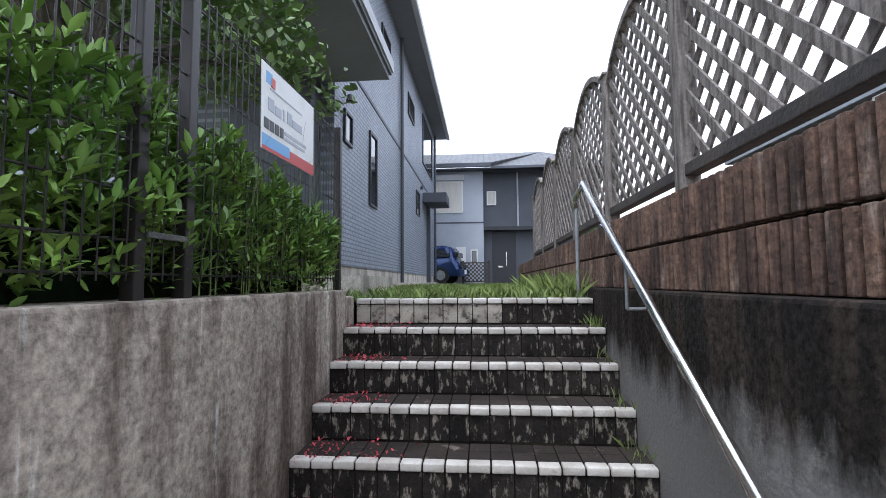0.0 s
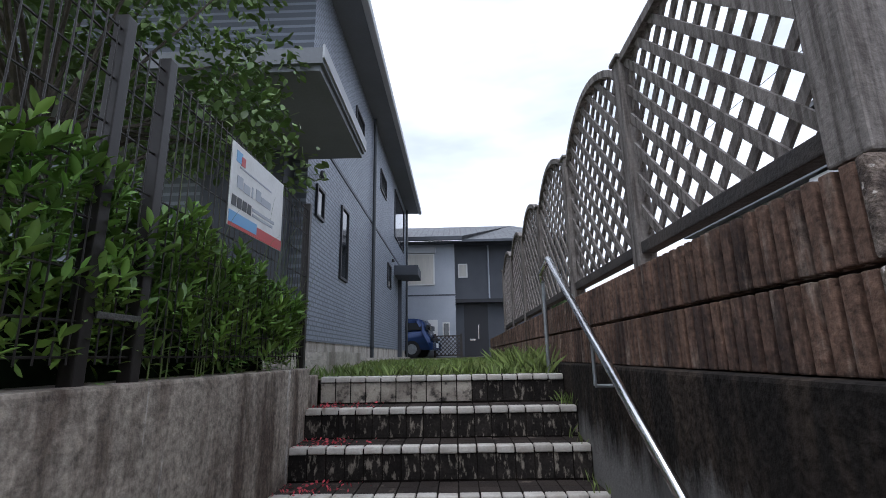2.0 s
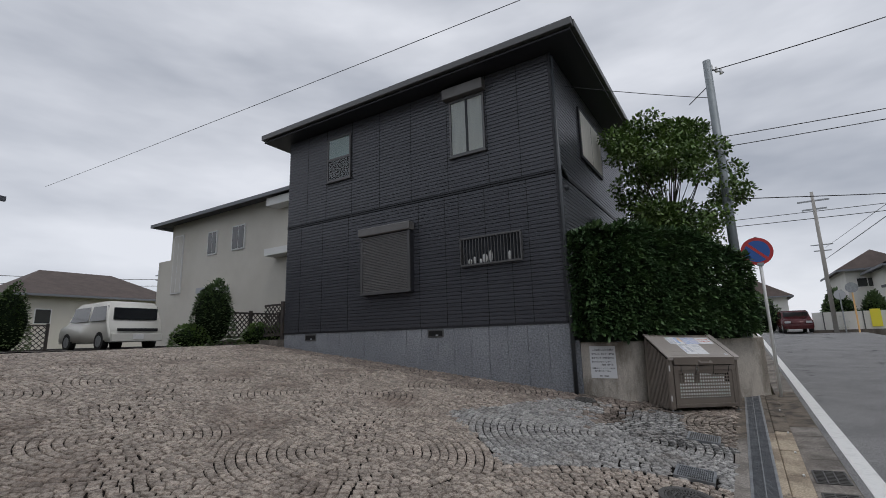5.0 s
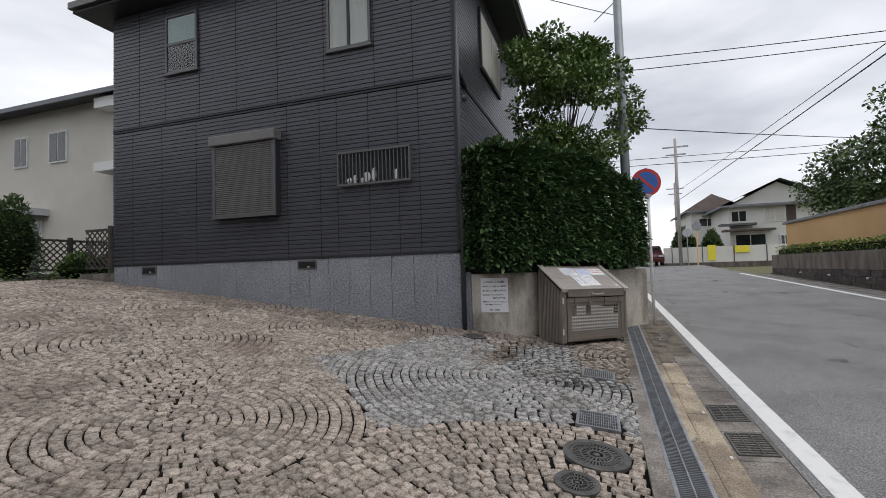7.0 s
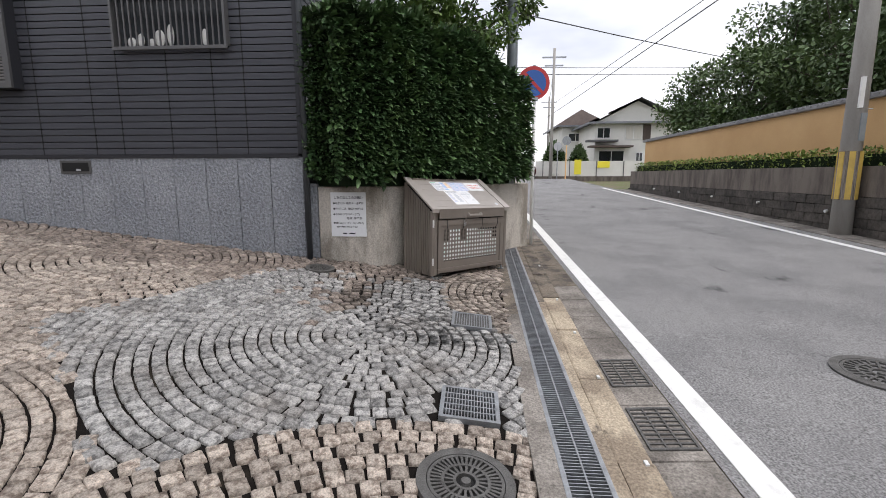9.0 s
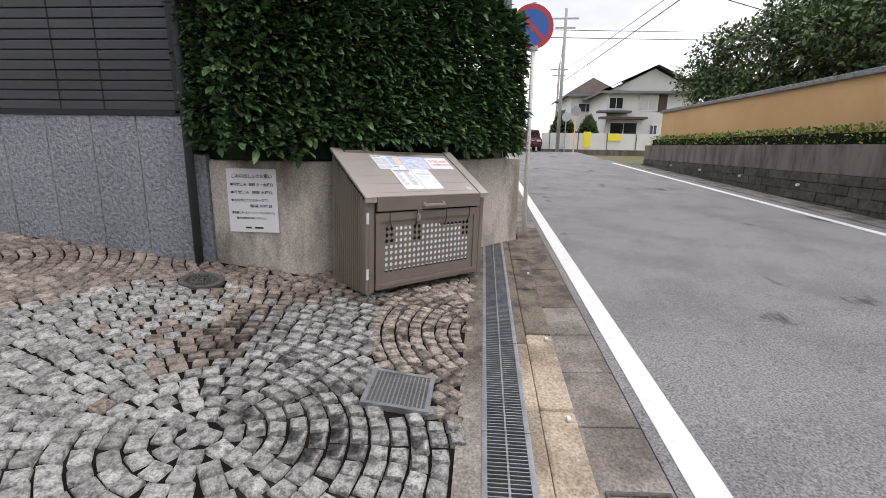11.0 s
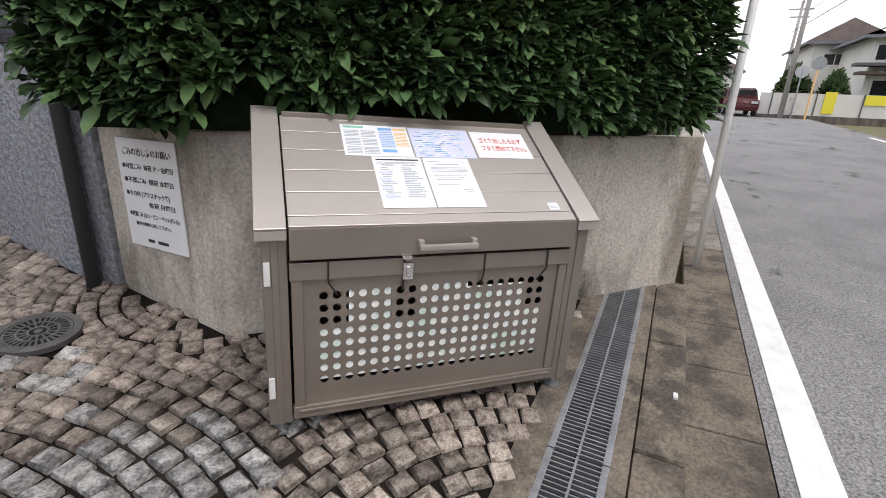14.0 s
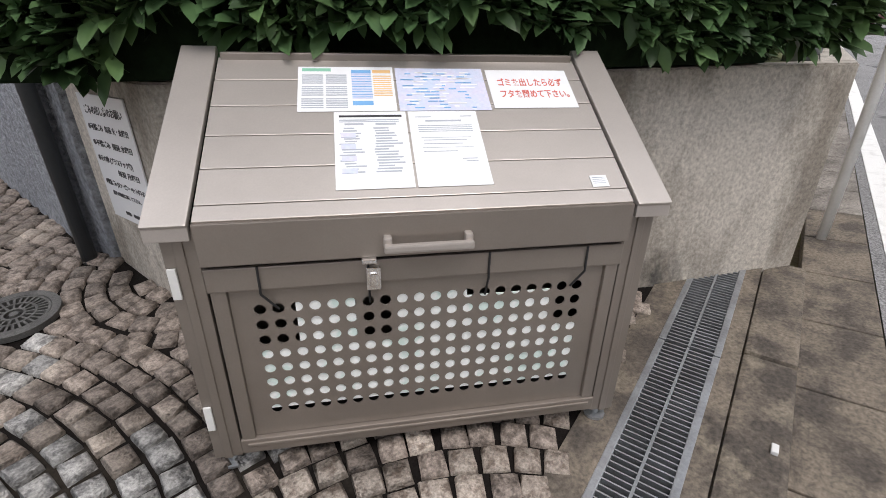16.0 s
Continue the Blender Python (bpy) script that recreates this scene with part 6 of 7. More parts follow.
for k, (p, q, s, r) in enumerate((((14.0, -7.85, 7.85), (60.0, -7.35, 8.32), 0.05, 0.024), ((14.0, -7.2, 7.6), (60.0, -7.86, 9.75), 0.05, 0.016), ((14.0, -7.0, 8.9), (-30.0, -9.0, 7.0), 0.5, 0.022), ((14.0, -7.0, 8.0), (-30.0, -9.0, 6.3), 0.6, 0.03),
                                  ((41.3, 12.0, 10.3), (41.3, -45.0, 9.6), 0.3, 0.022), ((41.3, 12.0, 9.8), (41.3, -45.0, 9.1), 0.3, 0.025), ((12.7, 0.1, 7.9), (14.0, -7.0, 9.0), 0.1, 0.012), ((12.7, 0.1, 6.2), (14.0, -7.0, 6.4), 0.03, 0.010), ((12.7, 0.1, 5.95), (14.0, -7.0, 6.2), 0.03, 0.010),
                                  ((12.7, 0.1, 4.7), (42.0, -30.0, 9.0), 0.4, 0.012), ((12.7, 0.1, 7.2), (9.4, 4.0, 7.4), 0.05, 0.008), ((30, 60, 9.8), (-10, 62, 9.5), 0.8, 0.03), ((30, 60, 9.0), (-10, 62, 8.8), 0.8, 0.03), ((15.1, -3.0, 13.7), (16.65, 55.97, 17.33), 0.1, 0.016), ((41.3, -5.1, 10.4), (60, -7.6, 10.2), 0.4, 0.02))):
    wire("overhead_cable", p, q, s, r, "thin dark overhead cable across the grey sky")

# ---- far side of the road ----
WY = -7.2
stone_bank = thing("stone_bank", label="dark stone-block retaining wall with stained concrete top", category="wall", kind="structure")
part("concrete_band", boxes((-6, 28.5, WY - 0.6, WY, 1.30, 1.93), bevel=0.01), M["band"], stone_bank)
part("backing", boxes((-6, 28.4, WY - 0.5, WY - 0.03, -0.4, 1.31)), M["void"], stone_bank)
rng = np.random.default_rng(81)
bw_, bh_ = 0.62, 0.215
stone_meshes = []
for k in range(4):
    bm = box(bmesh.new(), 0.006, bw_ - 0.006, -0.1, 0, 0.005, bh_ - 0.005, 0.012)
    for v_ in bm.verts:
        v_.co += Vector(rng.normal(0, 0.004, 3))
    stone_meshes.append(mesh_of("stone", bm, M["stone_wall"]))
for r in range(7):
    for k in range(33):
        part("stone", stone_meshes[int(rng.integers(4))], None, stone_bank).matrix_basis = pose(8.0 + k * bw_ + (r % 2) * bw_ / 2, WY + rng.uniform(0, 0.02), 1.295 - (r + 1) * bh_)
ow = thing("ochre_wall", label="long ochre plastered wall with grey tile coping", category="wall", kind="structure")
part("plaster", boxes((-6, 29.0, WY - 1.0, WY - 0.82, 1.85, 3.42)), M["ochre"], ow)
part("coping", boxes((-6, 29.1, WY - 1.12, WY - 0.70, 3.42, 3.50), (-6, 29.1, WY - 1.02, WY - 0.80, 3.50, 3.57), bevel=0.02), M["kawara"], ow)
cap = mesh_of("cap_tile", tubes(((0, -1.13, 3.50), (0, -0.69, 3.50), 0.03), seg=8), M["kawara"])
for k in range(97):
    part("cap_tile", cap, None, ow).matrix_basis = pose(4 + k * 0.26, WY, 0.0)
solid("bank_soil", boxes((-6, 28.4, WY - 12, WY - 0.6, 0.3, 1.90)), M["soil"], "soil behind the stone wall", "ground")
lh = thing("low_hedge", label="clipped yellow-green low hedge on the stone wall", category="hedge")
p = scatter_box(9000, (4, WY - 0.80, 1.92), (28.3, WY - 0.12, 2.32), 82)
leaves("foliage", p, np.tile((0, 0.3, 0.6), (len(p), 1)), 0.085, M["leaf_low"], lh, droop=0, spread=0.6, seed=83)
# added dark core: shade under the clipped leaves as colour
part("inner_mass", boxes((-5, 28.2, WY - 0.74, WY - 0.22, 1.90, 2.18)), M["leaf_shade"], lh)

for k in range(7):
    part("weep_pipe", tubes(((9.5 + 2.6 * k, WY - 0.05, 0.85 + 0.05 * k), (9.5 + 2.6 * k, WY + 0.07, 0.84 + 0.05 * k), 0.035)), M["frame_white"], stone_bank)
rng = np.random.default_rng(91)
for k, (x, y, h) in enumerate(((14, -12.9, 7.0), (17.5, -12.5, 6.8), (21.5, -12.3, 7.2), (25.5, -12.3, 6.8), (29.3, -12.4, 6.0), (19.5, -15.5, 8.0), (25, -15, 7.4), (10, -13.5, 7.2), (5, -13.0, 7.0))):
    cr = []
    for _ in range(46):
        z = rng.uniform(1.1, h)
        r = 2.9 * (1 - abs((z - h * 0.52) / (h * 0.62)) ** 2.2) + 0.3
        a = rng.uniform(0, 2 * math.pi)
        q = r * math.sqrt(rng.uniform(0.2, 1))
        cr.append((q * math.cos(a), q * math.sin(a), z))
    tree("wood_tree", (x, y, 1.6), h, 0.2, cr, 17000, 0.19, M["leaf_dark"], "broad dark evergreen tree behind the ochre wall", 100 + 3 * k, rc=1.05)


def plain_house(name, x0, x1, y0, y1, z0, eave, ridge, wall, roof, label, over=0.5, wins=(), axis="x"):
    h = thing(name, label=label, category="house")
    part("wall", boxes((x0, x1, y0, y1, z0 - 1, eave)), M[wall], h)
    bm = bmesh.new()
    a0, a1, b0, b1 = x0 - over, x1 + over, y0 - over, y1 + over
    if axis == "x":
        c = (b0 + b1) / 2
        ins = (b1 - b0) * 0.28
        pts = ((a0, b0, eave), (a1, b0, eave), (a1, b1, eave), (a0, b1, eave), (a0 + ins, c, ridge), (a1 - ins, c, ridge))
        fs = ((0, 1, 5, 4), (1, 2, 5), (2, 3, 4, 5), (3, 0, 4), (3, 2, 1, 0))
    elif axis == "g":
        c = (b0 + b1) / 2
        pts = ((a0, b0, eave), (a1, b0, eave), (a1, b1, eave), (a0, b1, eave), (a0, c, ridge), (a1, c, ridge))
        fs = ((0, 1, 5, 4), (2, 3, 4, 5), (3, 2, 1, 0))
        gb = bmesh.new()
        gv = [gb.verts.new(q) for q in ((x0, y0, eave - 0.01), (x0, y1, eave - 0.01), (x0, c, ridge - 0.18), (x1, y0, eave - 0.01), (x1, y1, eave - 0.01), (x1, c, ridge - 0.18))]
        for f in ((0, 2, 1), (3, 4, 5), (0, 3, 5, 2), (1, 2, 5, 4)):
            gb.faces.new([gv[k] for k in f])
        part("gable", gb, M[wall], h)
    else:
        c = (a0 + a1) / 2
        ins = (a1 - a0) * 0.02
        pts = ((a0, b0, eave), (a1, b0, eave), (a1, b1, eave), (a0, b1, eave), (c, b0 + ins, ridge), (c, b1 - ins, ridge))
        fs = ((0, 1, 4), (1, 2, 5, 4), (2, 3, 5), (3, 0, 4, 5), (3, 2, 1, 0))
    v = [bm.verts.new(p) for p in pts]
    for f in fs:
        bm.faces.new([v[k] for k in f])
    part("roof", bm, M[roof], h)
    part("eave_board", boxes((a0, a1, b0, b0 + 0.06, eave - 0.16, eave - 0.004), (a0, a1, b1 - 0.06, b1, eave - 0.16, eave - 0.004), (a0, a0 + 0.06, b0 + .06, b1 - .06, eave - 0.16, eave - 0.004)), M["soffit"], h)
    for side, u0, u1, za, zb, inner in wins:
        if side == "x":
            w = part("window", boxes((x0 - 0.06, x0 + 0.02, u0, u1, za, zb), bevel=0.01), M["frame_white"], h)
            part("pane", boxes((x0 - 0.07, x0 - 0.06, u0 + 0.07, (u0 + u1) / 2 - 0.03, za + 0.07, zb - 0.07), (x0 - 0.07, x0 - 0.06, (u0 + u1) / 2 + 0.03, u1 - 0.07, za + 0.07, zb - 0.07)), M[inner], w)
        else:
            w = part("window", boxes((u0, u1, y0 - 0.06, y0 + 0.02, za, zb), bevel=0.01), M["frame_white"], h)
            part("pane", boxes((u0 + 0.07, u1 - 0.07, y0 - 0.07, y0 - 0.06, za + 0.07, zb - 0.07)), M[inner], w)
    return h


# cream house and the rest beyond the yard
ch_ = plain_house("cream_house", 13.6, 20, 15.6, 25.6, 1.7, 8.15, 10.0, "cream", "roof", "two-storey cream rendered house with grey hipped roof", 0.8,
                  (("x", 19.2, 20.2, 6.1, 7.3, "dark_glass"), ("x", 21.4, 22.2, 6.1, 7.3, "dark_glass"), ("x", 24.4, 25.3, 4.4, 7.5, "curtain"), ("x", 20.6, 21.5, 1.9, 4.0, "dark_glass")), "y")
part("porch_roof", boxes((12.9, 13.6, 20.2, 21.8, 4.15, 4.40)), M["fascia"], ch_)
part("annex", boxes((13.7, 19, 25.6, 27.0, 1.0, 6.3)), M["cream"], ch_)
part("balcony", boxes((13.0, 13.6, 15.4, 17.0, 5.4, 5.7)), M["frame_white"], ch_)
part("balcony_roof", boxes((13.0, 13.6, 15.4, 17.0, 7.6, 7.95)), M["frame_white"], ch_)
plain_house("pale_house", 12, 22, 42, 52, 1.6, 5.6, 8.0, "cream", "roof_brown", "low pale house with brown hipped roof", 0.8, (("y", 13, 14, 3.5, 4.6, "dark_glass"), ("y", 16, 16.6, 3, 4.6, "dark_glass")))
plain_house("pale_house", -4, 6, 52, 60, 1.6, 4.6, 6.5, "cream", "roof_brown", "far low pale house with brown roof", 0.8, ())
trellis("trellis", 9.0, 13.4, 13.6, 1.95, 2.75, "dark brown lattice fence before the cream house", 0.16)
gate = trellis("lattice_gate", 11.06, 11.85, 9.32, 1.95, 2.85, "dark brown lattice gate beside the charcoal house", 0.16, along="y")
solid("fence_base", boxes((9.22, 9.42, 11.02, 11.9, 1.3, 1.85), (9.0, 13.5, 13.5, 13.7, 1.4, 1.88)), M["gutter"], "low concrete footing under the lattice fence", "wall")


def bush(name, x, y, z, rx, rz, n, size, material, label, seed):
    b = thing(name, pose(x, y, z), label, "shrub")
    rng = np.random.default_rng(seed)
    d = rng.normal(0, 1, (n, 3))
    d /= np.linalg.norm(d, axis=1, keepdims=True)
    d[:, 2] = np.abs(d[:, 2]) * 2 - 0.9
    lump = 1 + 0.12 * np.sin(5 * d[:, 0] + seed) * np.cos(4 * d[:, 1]) + rng.normal(0, 0.05, n)
    p = d * np.array((rx, rx, rz / 2)) * lump[:, None] + np.array((0, 0, rz / 2))
    leaves("foliage", p, d * 0.8 + np.array((0, 0, 0.3)), size, material, b, droop=0.1, spread=0.5, seed=seed)
    # added dark core, its colour standing for shade inside the bush
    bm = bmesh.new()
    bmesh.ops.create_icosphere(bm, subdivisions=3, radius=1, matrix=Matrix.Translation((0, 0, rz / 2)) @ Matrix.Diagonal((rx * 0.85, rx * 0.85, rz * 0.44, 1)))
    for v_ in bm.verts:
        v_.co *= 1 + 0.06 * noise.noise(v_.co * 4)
    part("inner_mass", bm, M["leaf_shade"], b)
    return b


bush("round_bush", 8.45, 13.0, 1.68, 0.55, 1.75, 2600, 0.09, M["leaf_dark"], "clipped dark green round bush in the yard", 201)
for k, (x, y) in enumerate(((9.8, 12.7), (10.6, 12.6), (8.0, 13.2))):
    bush("low_bush", x, y, 1.66, 0.55, 0.62, 1500, 0.08, M["leaf_tree"], "low spreading green bush before the lattice fence", 210 + k)
for k, (x, y) in enumerate(((5.6, 19.0), (3.4, 17.5), (4.2, 19.5))):
    bush("cypress_bush", x, y, 1.6, 0.5, 2.0, 1500, 0.1, M["leaf_dark"], "tall dark green clipped bush beyond the van", 220 + k)
trellis("trellis", 2.0, 8.0, 23.5, 1.7, 2.7, "dark brown lattice fence beyond the van", 0.2)


# vehicles
def car(name, m, L, W, H, paint, label, boxy=True):
    c = thing(name, m, label, "car")
    prof = [(0.0, 0.28), (0.02, 0.62), (0.06, 0.98 if boxy else 0.85), (0.10, H * 0.96), (0.16, H), (0.66, H * 0.985), (0.72, H * 0.95), (0.83, 0.98), (0.97, 0.86), (1.0, 0.62), (0.995, 0.28)]
    bm = bmesh.new()
    rings = []
    for s, inset in ((-1, 0.10), (-1, 0.0), (1, 0.0), (1, 0.10)):
        ring = []
        for u, z in prof:
            top = max(0.0, (z - 0.9) / (H - 0.9))
            ring.append(bm.verts.new((s * (W / 2 - (inset if inset else 0) * 0 - 0.10 * top), (u - 0.5) * (L - 2 * inset * 0.3), z)))
        rings.append(ring)
    for a, b in zip(rings[1:2], rings[2:3]):
        for k in range(len(prof)):
            k2 = (k + 1) % len(prof)
            bm.faces.new((a[k], a[k2], b[k2], b[k]))
        bm.faces.new(a[::-1])
        bm.faces.new(b)
    for ring in (rings[0], rings[3]):
        for v_ in ring:
            bm.verts.remove(v_)
    bmesh.ops.recalc_face_normals(bm, faces=bm.faces)
    bmesh.ops.bevel(bm, geom=list(bm.edges), offset=0.06, segments=3, affect="EDGES", clamp_overlap=True)
    part("body", bm, M[paint], c, "", True)
    for s in (-1, 1):
        x = s * (W / 2 - 0.012)
        bm = bmesh.new()
        for u0, u1 in ((0.09, 0.40), (0.42, 0.74)):
            z0, z1 = 1.0, H - 0.17
            pts = [(x - s * 0.005, (u0 - 0.5) * L, z0), (x - s * 0.005, (u1 + (0.04 if u0 > 0.41 else 0) - 0.5) * L, z0), (x - s * 0.075, (u1 - 0.02 - 0.5) * L, z1), (x - s * 0.075, (u0 + 0.01 - 0.5) * L, z1)]
            vs = [bm.verts.new((p[0] + s * 0.014, p[1], p[2])) for p in pts]
            bm.faces.new(vs)
        part("side_window", bm, M["dark_glass"], c)
    part("rear_window", boxes((-W / 2 + 0.16, W / 2 - 0.16, -L * 0.445 - 0.02, -L * 0.445 + 0.04, 1.02, H - 0.24), bevel=0.01), M["dark_glass"], c)
    part("windscreen", boxes((-W / 2 + 0.14, W / 2 - 0.14, L * 0.24, L * 0.30, 1.05, H - 0.16), bevel=0.01), M["dark_glass"], c)
    part("bumper", boxes((-W / 2 + 0.05, W / 2 - 0.05, -L / 2 - 0.05, -L / 2 + 0.1, 0.28, 0.55), bevel=0.03), M[paint], c)
    part("bumper", boxes((-W / 2 + 0.05, W / 2 - 0.05, L / 2 - 0.1, L / 2 + 0.05, 0.26, 0.52), bevel=0.03), M[paint], c)
    part("lamp_strip", boxes((-W / 2 + 0.22, W / 2 - 0.22, -L / 2 - 0.035, -L / 2 + 0.05, 0.62, 0.72)), M["plastic"], c)
    part("number_plate", boxes((-0.17, 0.17, -L / 2 - 0.062, -L / 2 - 0.045, 0.36, 0.52)), M["white_paint"], c)
    part("headlight", boxes((-W / 2 + 0.08, -W / 2 + 0.42, L / 2 - 0.06, L / 2 + 0.02, 0.66, 0.80), bevel=0.02), M["fascia"], c)
    part("headlight", boxes((W / 2 - 0.42, W / 2 - 0.08, L / 2 - 0.06, L / 2 + 0.02, 0.66, 0.80), bevel=0.02), M["fascia"], c)
    for s in (-1, 1):
        for u in (-0.31, 0.31):
            wheel = part("wheel", tubes(((s * (W / 2 - 0.19), u * L, 0.31), (s * (W / 2 + 0.005), u * L, 0.31), 0.31), seg=24), M["tyre"], c)
            part("rim", tubes(((s * (W / 2 + 0.004), u * L, 0.31), (s * (W / 2 + 0.014), u * L, 0.31), 0.19), seg=16), M["steel_dull"], wheel)
    return c


car("white_van", pose(8.6, 19.6, 1.66, 0, 0, 1), 3.9, 1.70, 1.66, "car_white", "white boxy compact van parked in the yard")
car("blue_car", pose(-3.0, 18.9, 1.70, 0, 0, 80), 3.9, 1.65, 1.45, "car_blue", "dark blue car parked before the back building", False)
car("red_car", pose(43.0, -3.0, road_z(43), 0, 0, 93), 4.0, 1.7, 1.6, "car_red", "dark red compact car on the road")
car("grey_car", pose(52.0, -1.9, road_z(52), 0, 0, 90), 4.2, 1.7, 1.6, "car_white", "pale compact car far along the road")

# end of the road
wh = plain_house("white_house", 43.6, 52, -15.6, -9.0, 1.3, 6.0, 7.85, "white_render", "roof", "white two-storey house with gabled roof at the bend", 0.7,
                 (("x", -12.75, -11.35, 4.6, 5.75, "curtain"), ("x", -10.2, -9.1, 4.7, 5.6, "dark_glass"), ("x", -11.4, -9.3, 2.6, 3.75, "dark_glass"), ("x", -12.9, -12.3, 2.6, 3.6, "dark_glass")), "g")
part("shutter_panel", boxes((43.52, 43.59, -13.4, -12.8, 4.55, 5.8)), M["roof_brown"], wh, "brown shutter beside the window")
part("porch_roof", boxes((42.6, 43.6, -11.8, -8.4, 3.95, 4.10)), M["roof_brown"], wh)
part("lower_roof", boxes((42.6, 43.6, -10.6, -8.2, 4.40, 4.55)), M["roof"], wh)
plain_house("brown_roof_house", 50, 58, -11.3, -7.4, 1.3, 6.4, 8.0, "white_render", "roof_brown", "white house with brown tiled roof along the road", 0.6, (("x", -9.4, -8.0, 4.9, 5.7, "dark_glass"),))
plain_house("far_house", 66, 74, -4.5, 1.0, 1.8, 5.5, 7.6, "white_render", "roof_brown", "far white house with brown roof", 0.6, (("x", -3.2, -1.6, 4.0, 5.0, "dark_glass"),))
plain_house("far_house", 80, 90, 1.0, 7.0, 1.8, 6.0, 8.0, "cream", "roof", "far cream house with grey roof", 0.6, ())
bwall = thing("boundary_wall", label="white boundary wall with dark footing at the bend", category="wall", kind="structure")
part("wall", boxes((41.8, 42.0, -13.5, -4.0, 1.65, 2.84)), M["white_render"], bwall)
part("footing", boxes((41.7, 42.05, -13.6, -3.9, 1.0, 1.65)), M["band"], bwall)
for k in range(5):
    part("pier", boxes((41.76, 41.82, -13 + 2.1 * k, -12.94 + 2.1 * k, 1.65, 2.84)), M["frame_grey"], bwall)
for y0, y1, z0, z1 in ((-7.56, -7.03, 1.80, 2.95), (-9.77, -8.83, 2.32, 2.82)):
    ys_ = tagged(solid("warning_sign", boxes((41.74, 41.80, y0, y1, z0, z1)), M["yellow_sign"], "yellow warning sign on the white wall", "sign", kind=""), kind="")
mir = thing("road_mirror", pose(41.2, -6.25, road_z(41)), "round traffic mirror on an orange post", "traffic mirror")
part("post", tubes(((0, 0, 0), (0, 0, 3.0), 0.05)), M["ink_orange"], mir)
part("mirror", tubes(((-0.05, 0, 2.95), (0.0, 0, 2.95), 0.34), seg=20), M["steel_dull"], mir)
rs = thing("round_sign", pose(41.0, -5.55, road_z(41)), "round white road sign seen from behind", "road sign")
part("post", tubes(((0, 0, 0), (0, 0, 2.6), 0.04)), M["steel_dull"], rs)
part("disc", tubes(((-0.03, 0, 2.5), (0.0, 0, 2.5), 0.32), seg=20), M["fascia"], rs)
for k, (x, y, r, h) in enumerate(((43.0, -5.6, 1.0, 2.9), (42.9, -7.6, 0.8, 2.6), (46, -1.0, 1.6, 3.2), (56, 2.0, 2.2, 4.0), (64, 3.0, 2.5, 4.0), (30, 3.0, 1.8, 3.0), (22, 2.0, 1.5, 2.6))):
    bush("garden_bush", x, y, 1.1, r, h, 1600, 0.24, M["leaf_dark"], "dark green garden bush by the road", 240 + k)
# house closing the view along the road, behind the hedge
solid("neighbour_wall", boxes((17.0, 30.0, 1.5, 1.8, 0.6, 3.2)), M["cream"], "plain cream garden wall along the road", "wall")

# ---- cobblestones of the yard, in rings and fans ----
RING = 0.098
rng = np.random.default_rng(301)
MEDAL = (7.25, 1.64)
HOLES_R = [(7.84, 0.80, 0.19, 0.20), (6.37, 0.80, 0.20, 0.20)]
HOLES_C = [(5.66, 0.81, 0.26), (5.18, 0.93, 0.165), (8.9, 2.62, 0.18)]


def allowed(x, y):
    if y < 0.435 or y > 13.2 or x < 0.74 or x > 11.6:
        return False
    if y > 1.98 and x > (HX + 0.03 if y < 2.9 else HX - 0.02):
        return False
    if x > 9.30 and y < 1.98 and (Vector((x, y, 0)) - O_DIAG).dot(N_DIAG) > -0.015:
        return False
    if any(abs(x - a) < c - 0.01 and abs(y - b) < d - 0.01 for a, b, c, d in HOLES_R):
        return False
    return not any((x - a) ** 2 + (y - b) ** 2 < (c - 0.015) ** 2 for a, b, c in HOLES_C)


# circles of rings: the first ones lie over the others, and the rest share what is left
fans = [(4.10, 0.75, 2.05), (8.75, -0.10, 1.25), (*MEDAL, 1.95), (4.72, 3.95, 1.50), (8.50, 4.50, 1.30), (6.30, 6.20, 1.50), (3.20, 6.00, 1.30), (1.90, 3.30, 1.50),
        (8.40, 7.30, 1.40), (4.90, 8.40, 1.50), (7.20, 9.60, 1.50), (2.20, 8.70, 1.50), (4.60, 11.2, 1.60), (7.30, 12.2, 1.60), (1.60, 11.6, 1.60), (9.40, 10.4, 1.30), (9.60, 2.40, 0.60)]
FAN = np.array(fans)


def owner(x, y):
    d = np.hypot(FAN[:, 0] - x, FAN[:, 1] - y) - FAN[:, 2]
    for k in range(4):
        if d[k] < 0:
            return k
    return int(np.argmin(d))


stones = []
for idx, (cx, cy, reach) in enumerate(fans):
    for k in range(42):
        r = (k + 0.5) * RING
        m = max(3, int(2 * math.pi * r / 0.107))
        ph = rng.uniform(0, 6.28)
        for q in range(m):
            a = ph + 2 * math.pi * (q + rng.uniform(-0.1, 0.1)) / m
            x, y = cx + r * math.cos(a), cy + r * math.sin(a)
            if not allowed(x, y):
                continue
            own = owner(x, y)
            inward = owner(x - 0.045 * math.cos(a), y - 0.045 * math.sin(a))
            if own == idx or (inward == idx and idx < own):
                # stones turn darker towards the walls, with an uneven rim
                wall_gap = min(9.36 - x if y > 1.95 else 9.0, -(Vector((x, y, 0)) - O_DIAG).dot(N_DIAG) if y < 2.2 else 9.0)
                near_wall = x > 5.5 and wall_gap + 0.9 * noise.noise(Vector((x * 1.1, y * 1.1, 2.0))) + rng.normal(0, 0.15) < 0.85
                tone = "stone_dark" if near_wall else "stone_grey" if idx == 2 else "stone"
                stones.append((x, y, a, RING, 2 * math.pi * r / m, tone))
stones.sort(key=lambda s: (s[0] - 8.3) ** 2 + (s[1] - 1.0) ** 2)
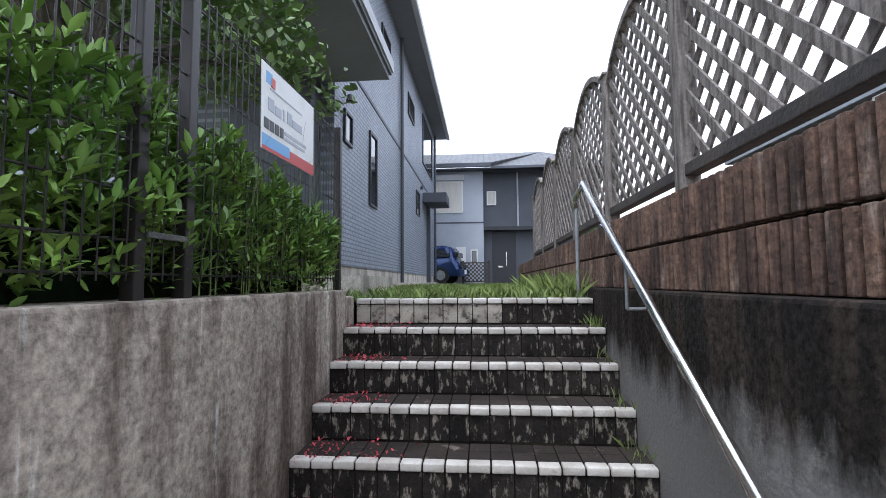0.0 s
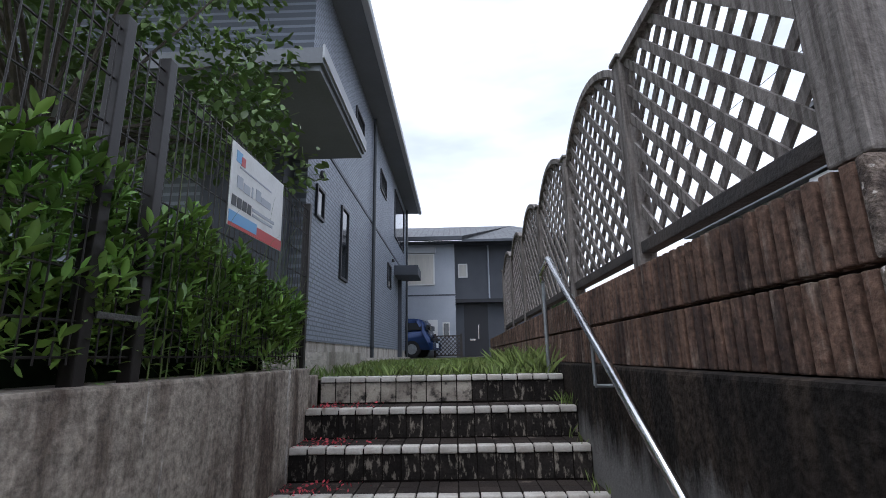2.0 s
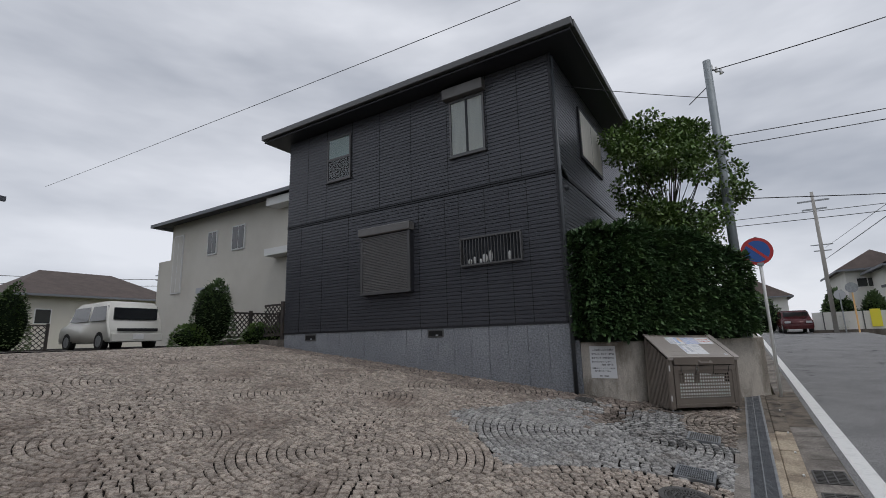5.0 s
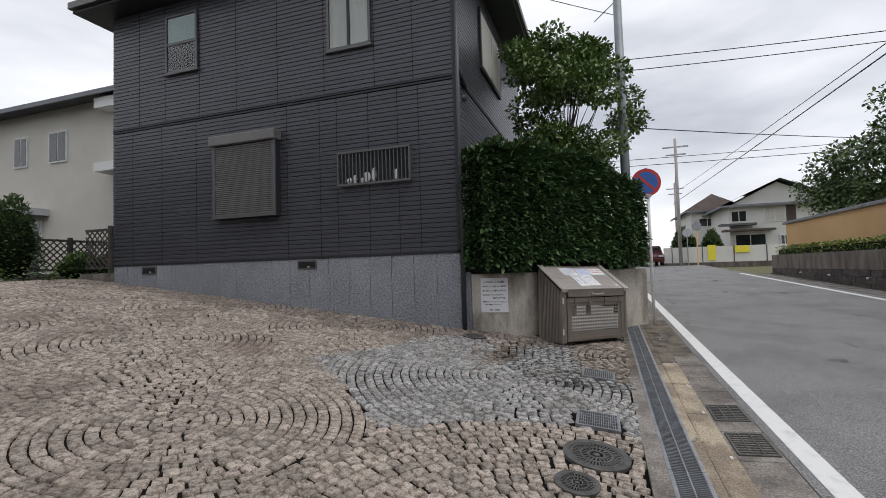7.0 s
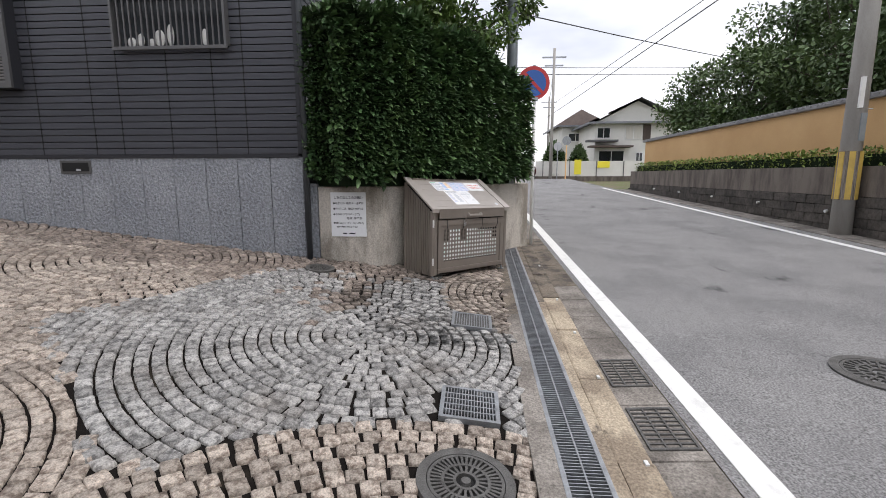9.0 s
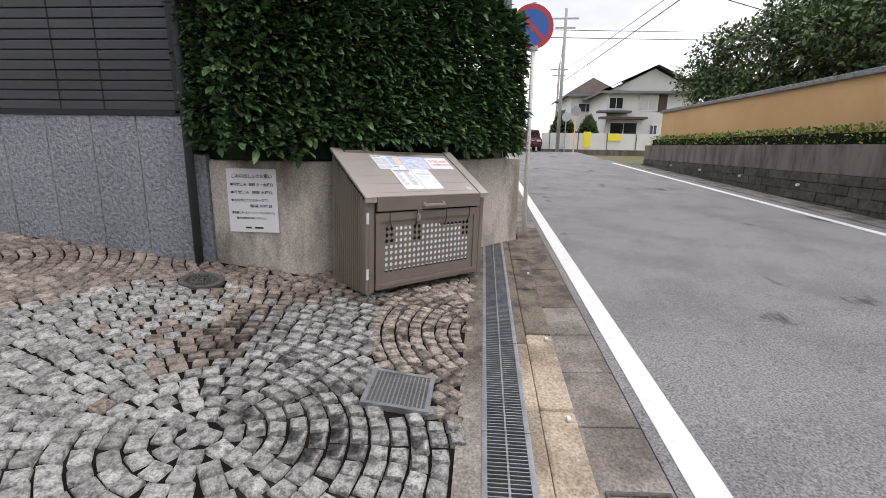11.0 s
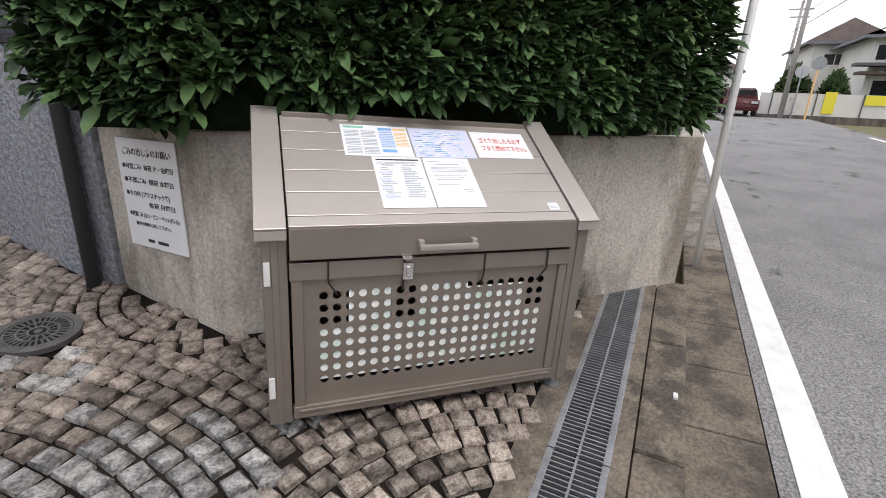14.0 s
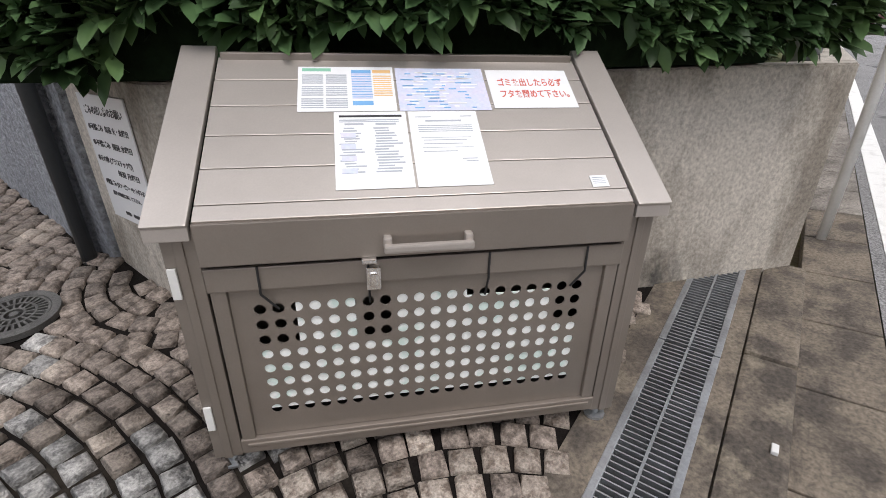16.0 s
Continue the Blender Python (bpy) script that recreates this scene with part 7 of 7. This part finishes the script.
yard = thing("cobbled_yard", label="worn granite cobbles laid in rings and fans", category="paving", kind="structure")


def stone_arrays(k):
    """A worn cobble about 1 x 1 in plan: sloping sides and a top broken by a raised middle."""
    r = np.random.default_rng(400 + k)
    c = np.array([(-1, -1), (1, -1), (1, 1), (-1, 1)]) * 0.5
    lo = np.c_[c * 1.0 + r.normal(0, 0.025, (4, 2)), np.full(4, -0.035)]
    mid = np.c_[c * 0.98 + r.normal(0, 0.03, (4, 2)), np.full(4, -0.006) + r.normal(0, 0.002, 4)]
    hi = np.c_[c * 0.84 + r.normal(0, 0.04, (4, 2)), np.full(4, 0.003) + r.normal(0, 0.0015, 4)]
    f = [(i, (i + 1) % 4, 4 + (i + 1) % 4, 4 + i) for i in range(4)] + [(4 + i, 4 + (i + 1) % 4, 8 + (i + 1) % 4, 8 + i) for i in range(4)] + [(8, 9, 10, 11)]
    return np.r_[lo, mid, hi], np.array(f)


kinds = [stone_arrays(k) for k in range(8)]
near = {}
for tone in ("stone", "stone_grey", "stone_dark"):
    near[tone] = [array_mesh("cobble", v, f, M[tone]) for v, f in kinds]


def stone_pose(s):
    x, y, a, dr, da, tone = s
    z = yard_z(x, y) + rng.normal(0, 0.0012)
    nx = (yard_z(x + 0.05, y) - yard_z(x - 0.05, y)) / 0.1
    ny = (yard_z(x, y + 0.05) - yard_z(x, y - 0.05)) / 0.1
    return (Matrix(((1, 0, 0, x), (0, 1, 0, y), (nx, ny, 1, z), (0, 0, 0, 1))) @ Matrix.Rotation(a + rng.normal(0, 0.03), 4, "Z") @ Matrix.Diagonal((dr * rng.uniform(0.83, 0.89), da * rng.uniform(0.81, 0.89), 1, 1)))


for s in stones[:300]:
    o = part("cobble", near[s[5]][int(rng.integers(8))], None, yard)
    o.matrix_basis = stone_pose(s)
for tone in ("stone", "stone_grey", "stone_dark"):
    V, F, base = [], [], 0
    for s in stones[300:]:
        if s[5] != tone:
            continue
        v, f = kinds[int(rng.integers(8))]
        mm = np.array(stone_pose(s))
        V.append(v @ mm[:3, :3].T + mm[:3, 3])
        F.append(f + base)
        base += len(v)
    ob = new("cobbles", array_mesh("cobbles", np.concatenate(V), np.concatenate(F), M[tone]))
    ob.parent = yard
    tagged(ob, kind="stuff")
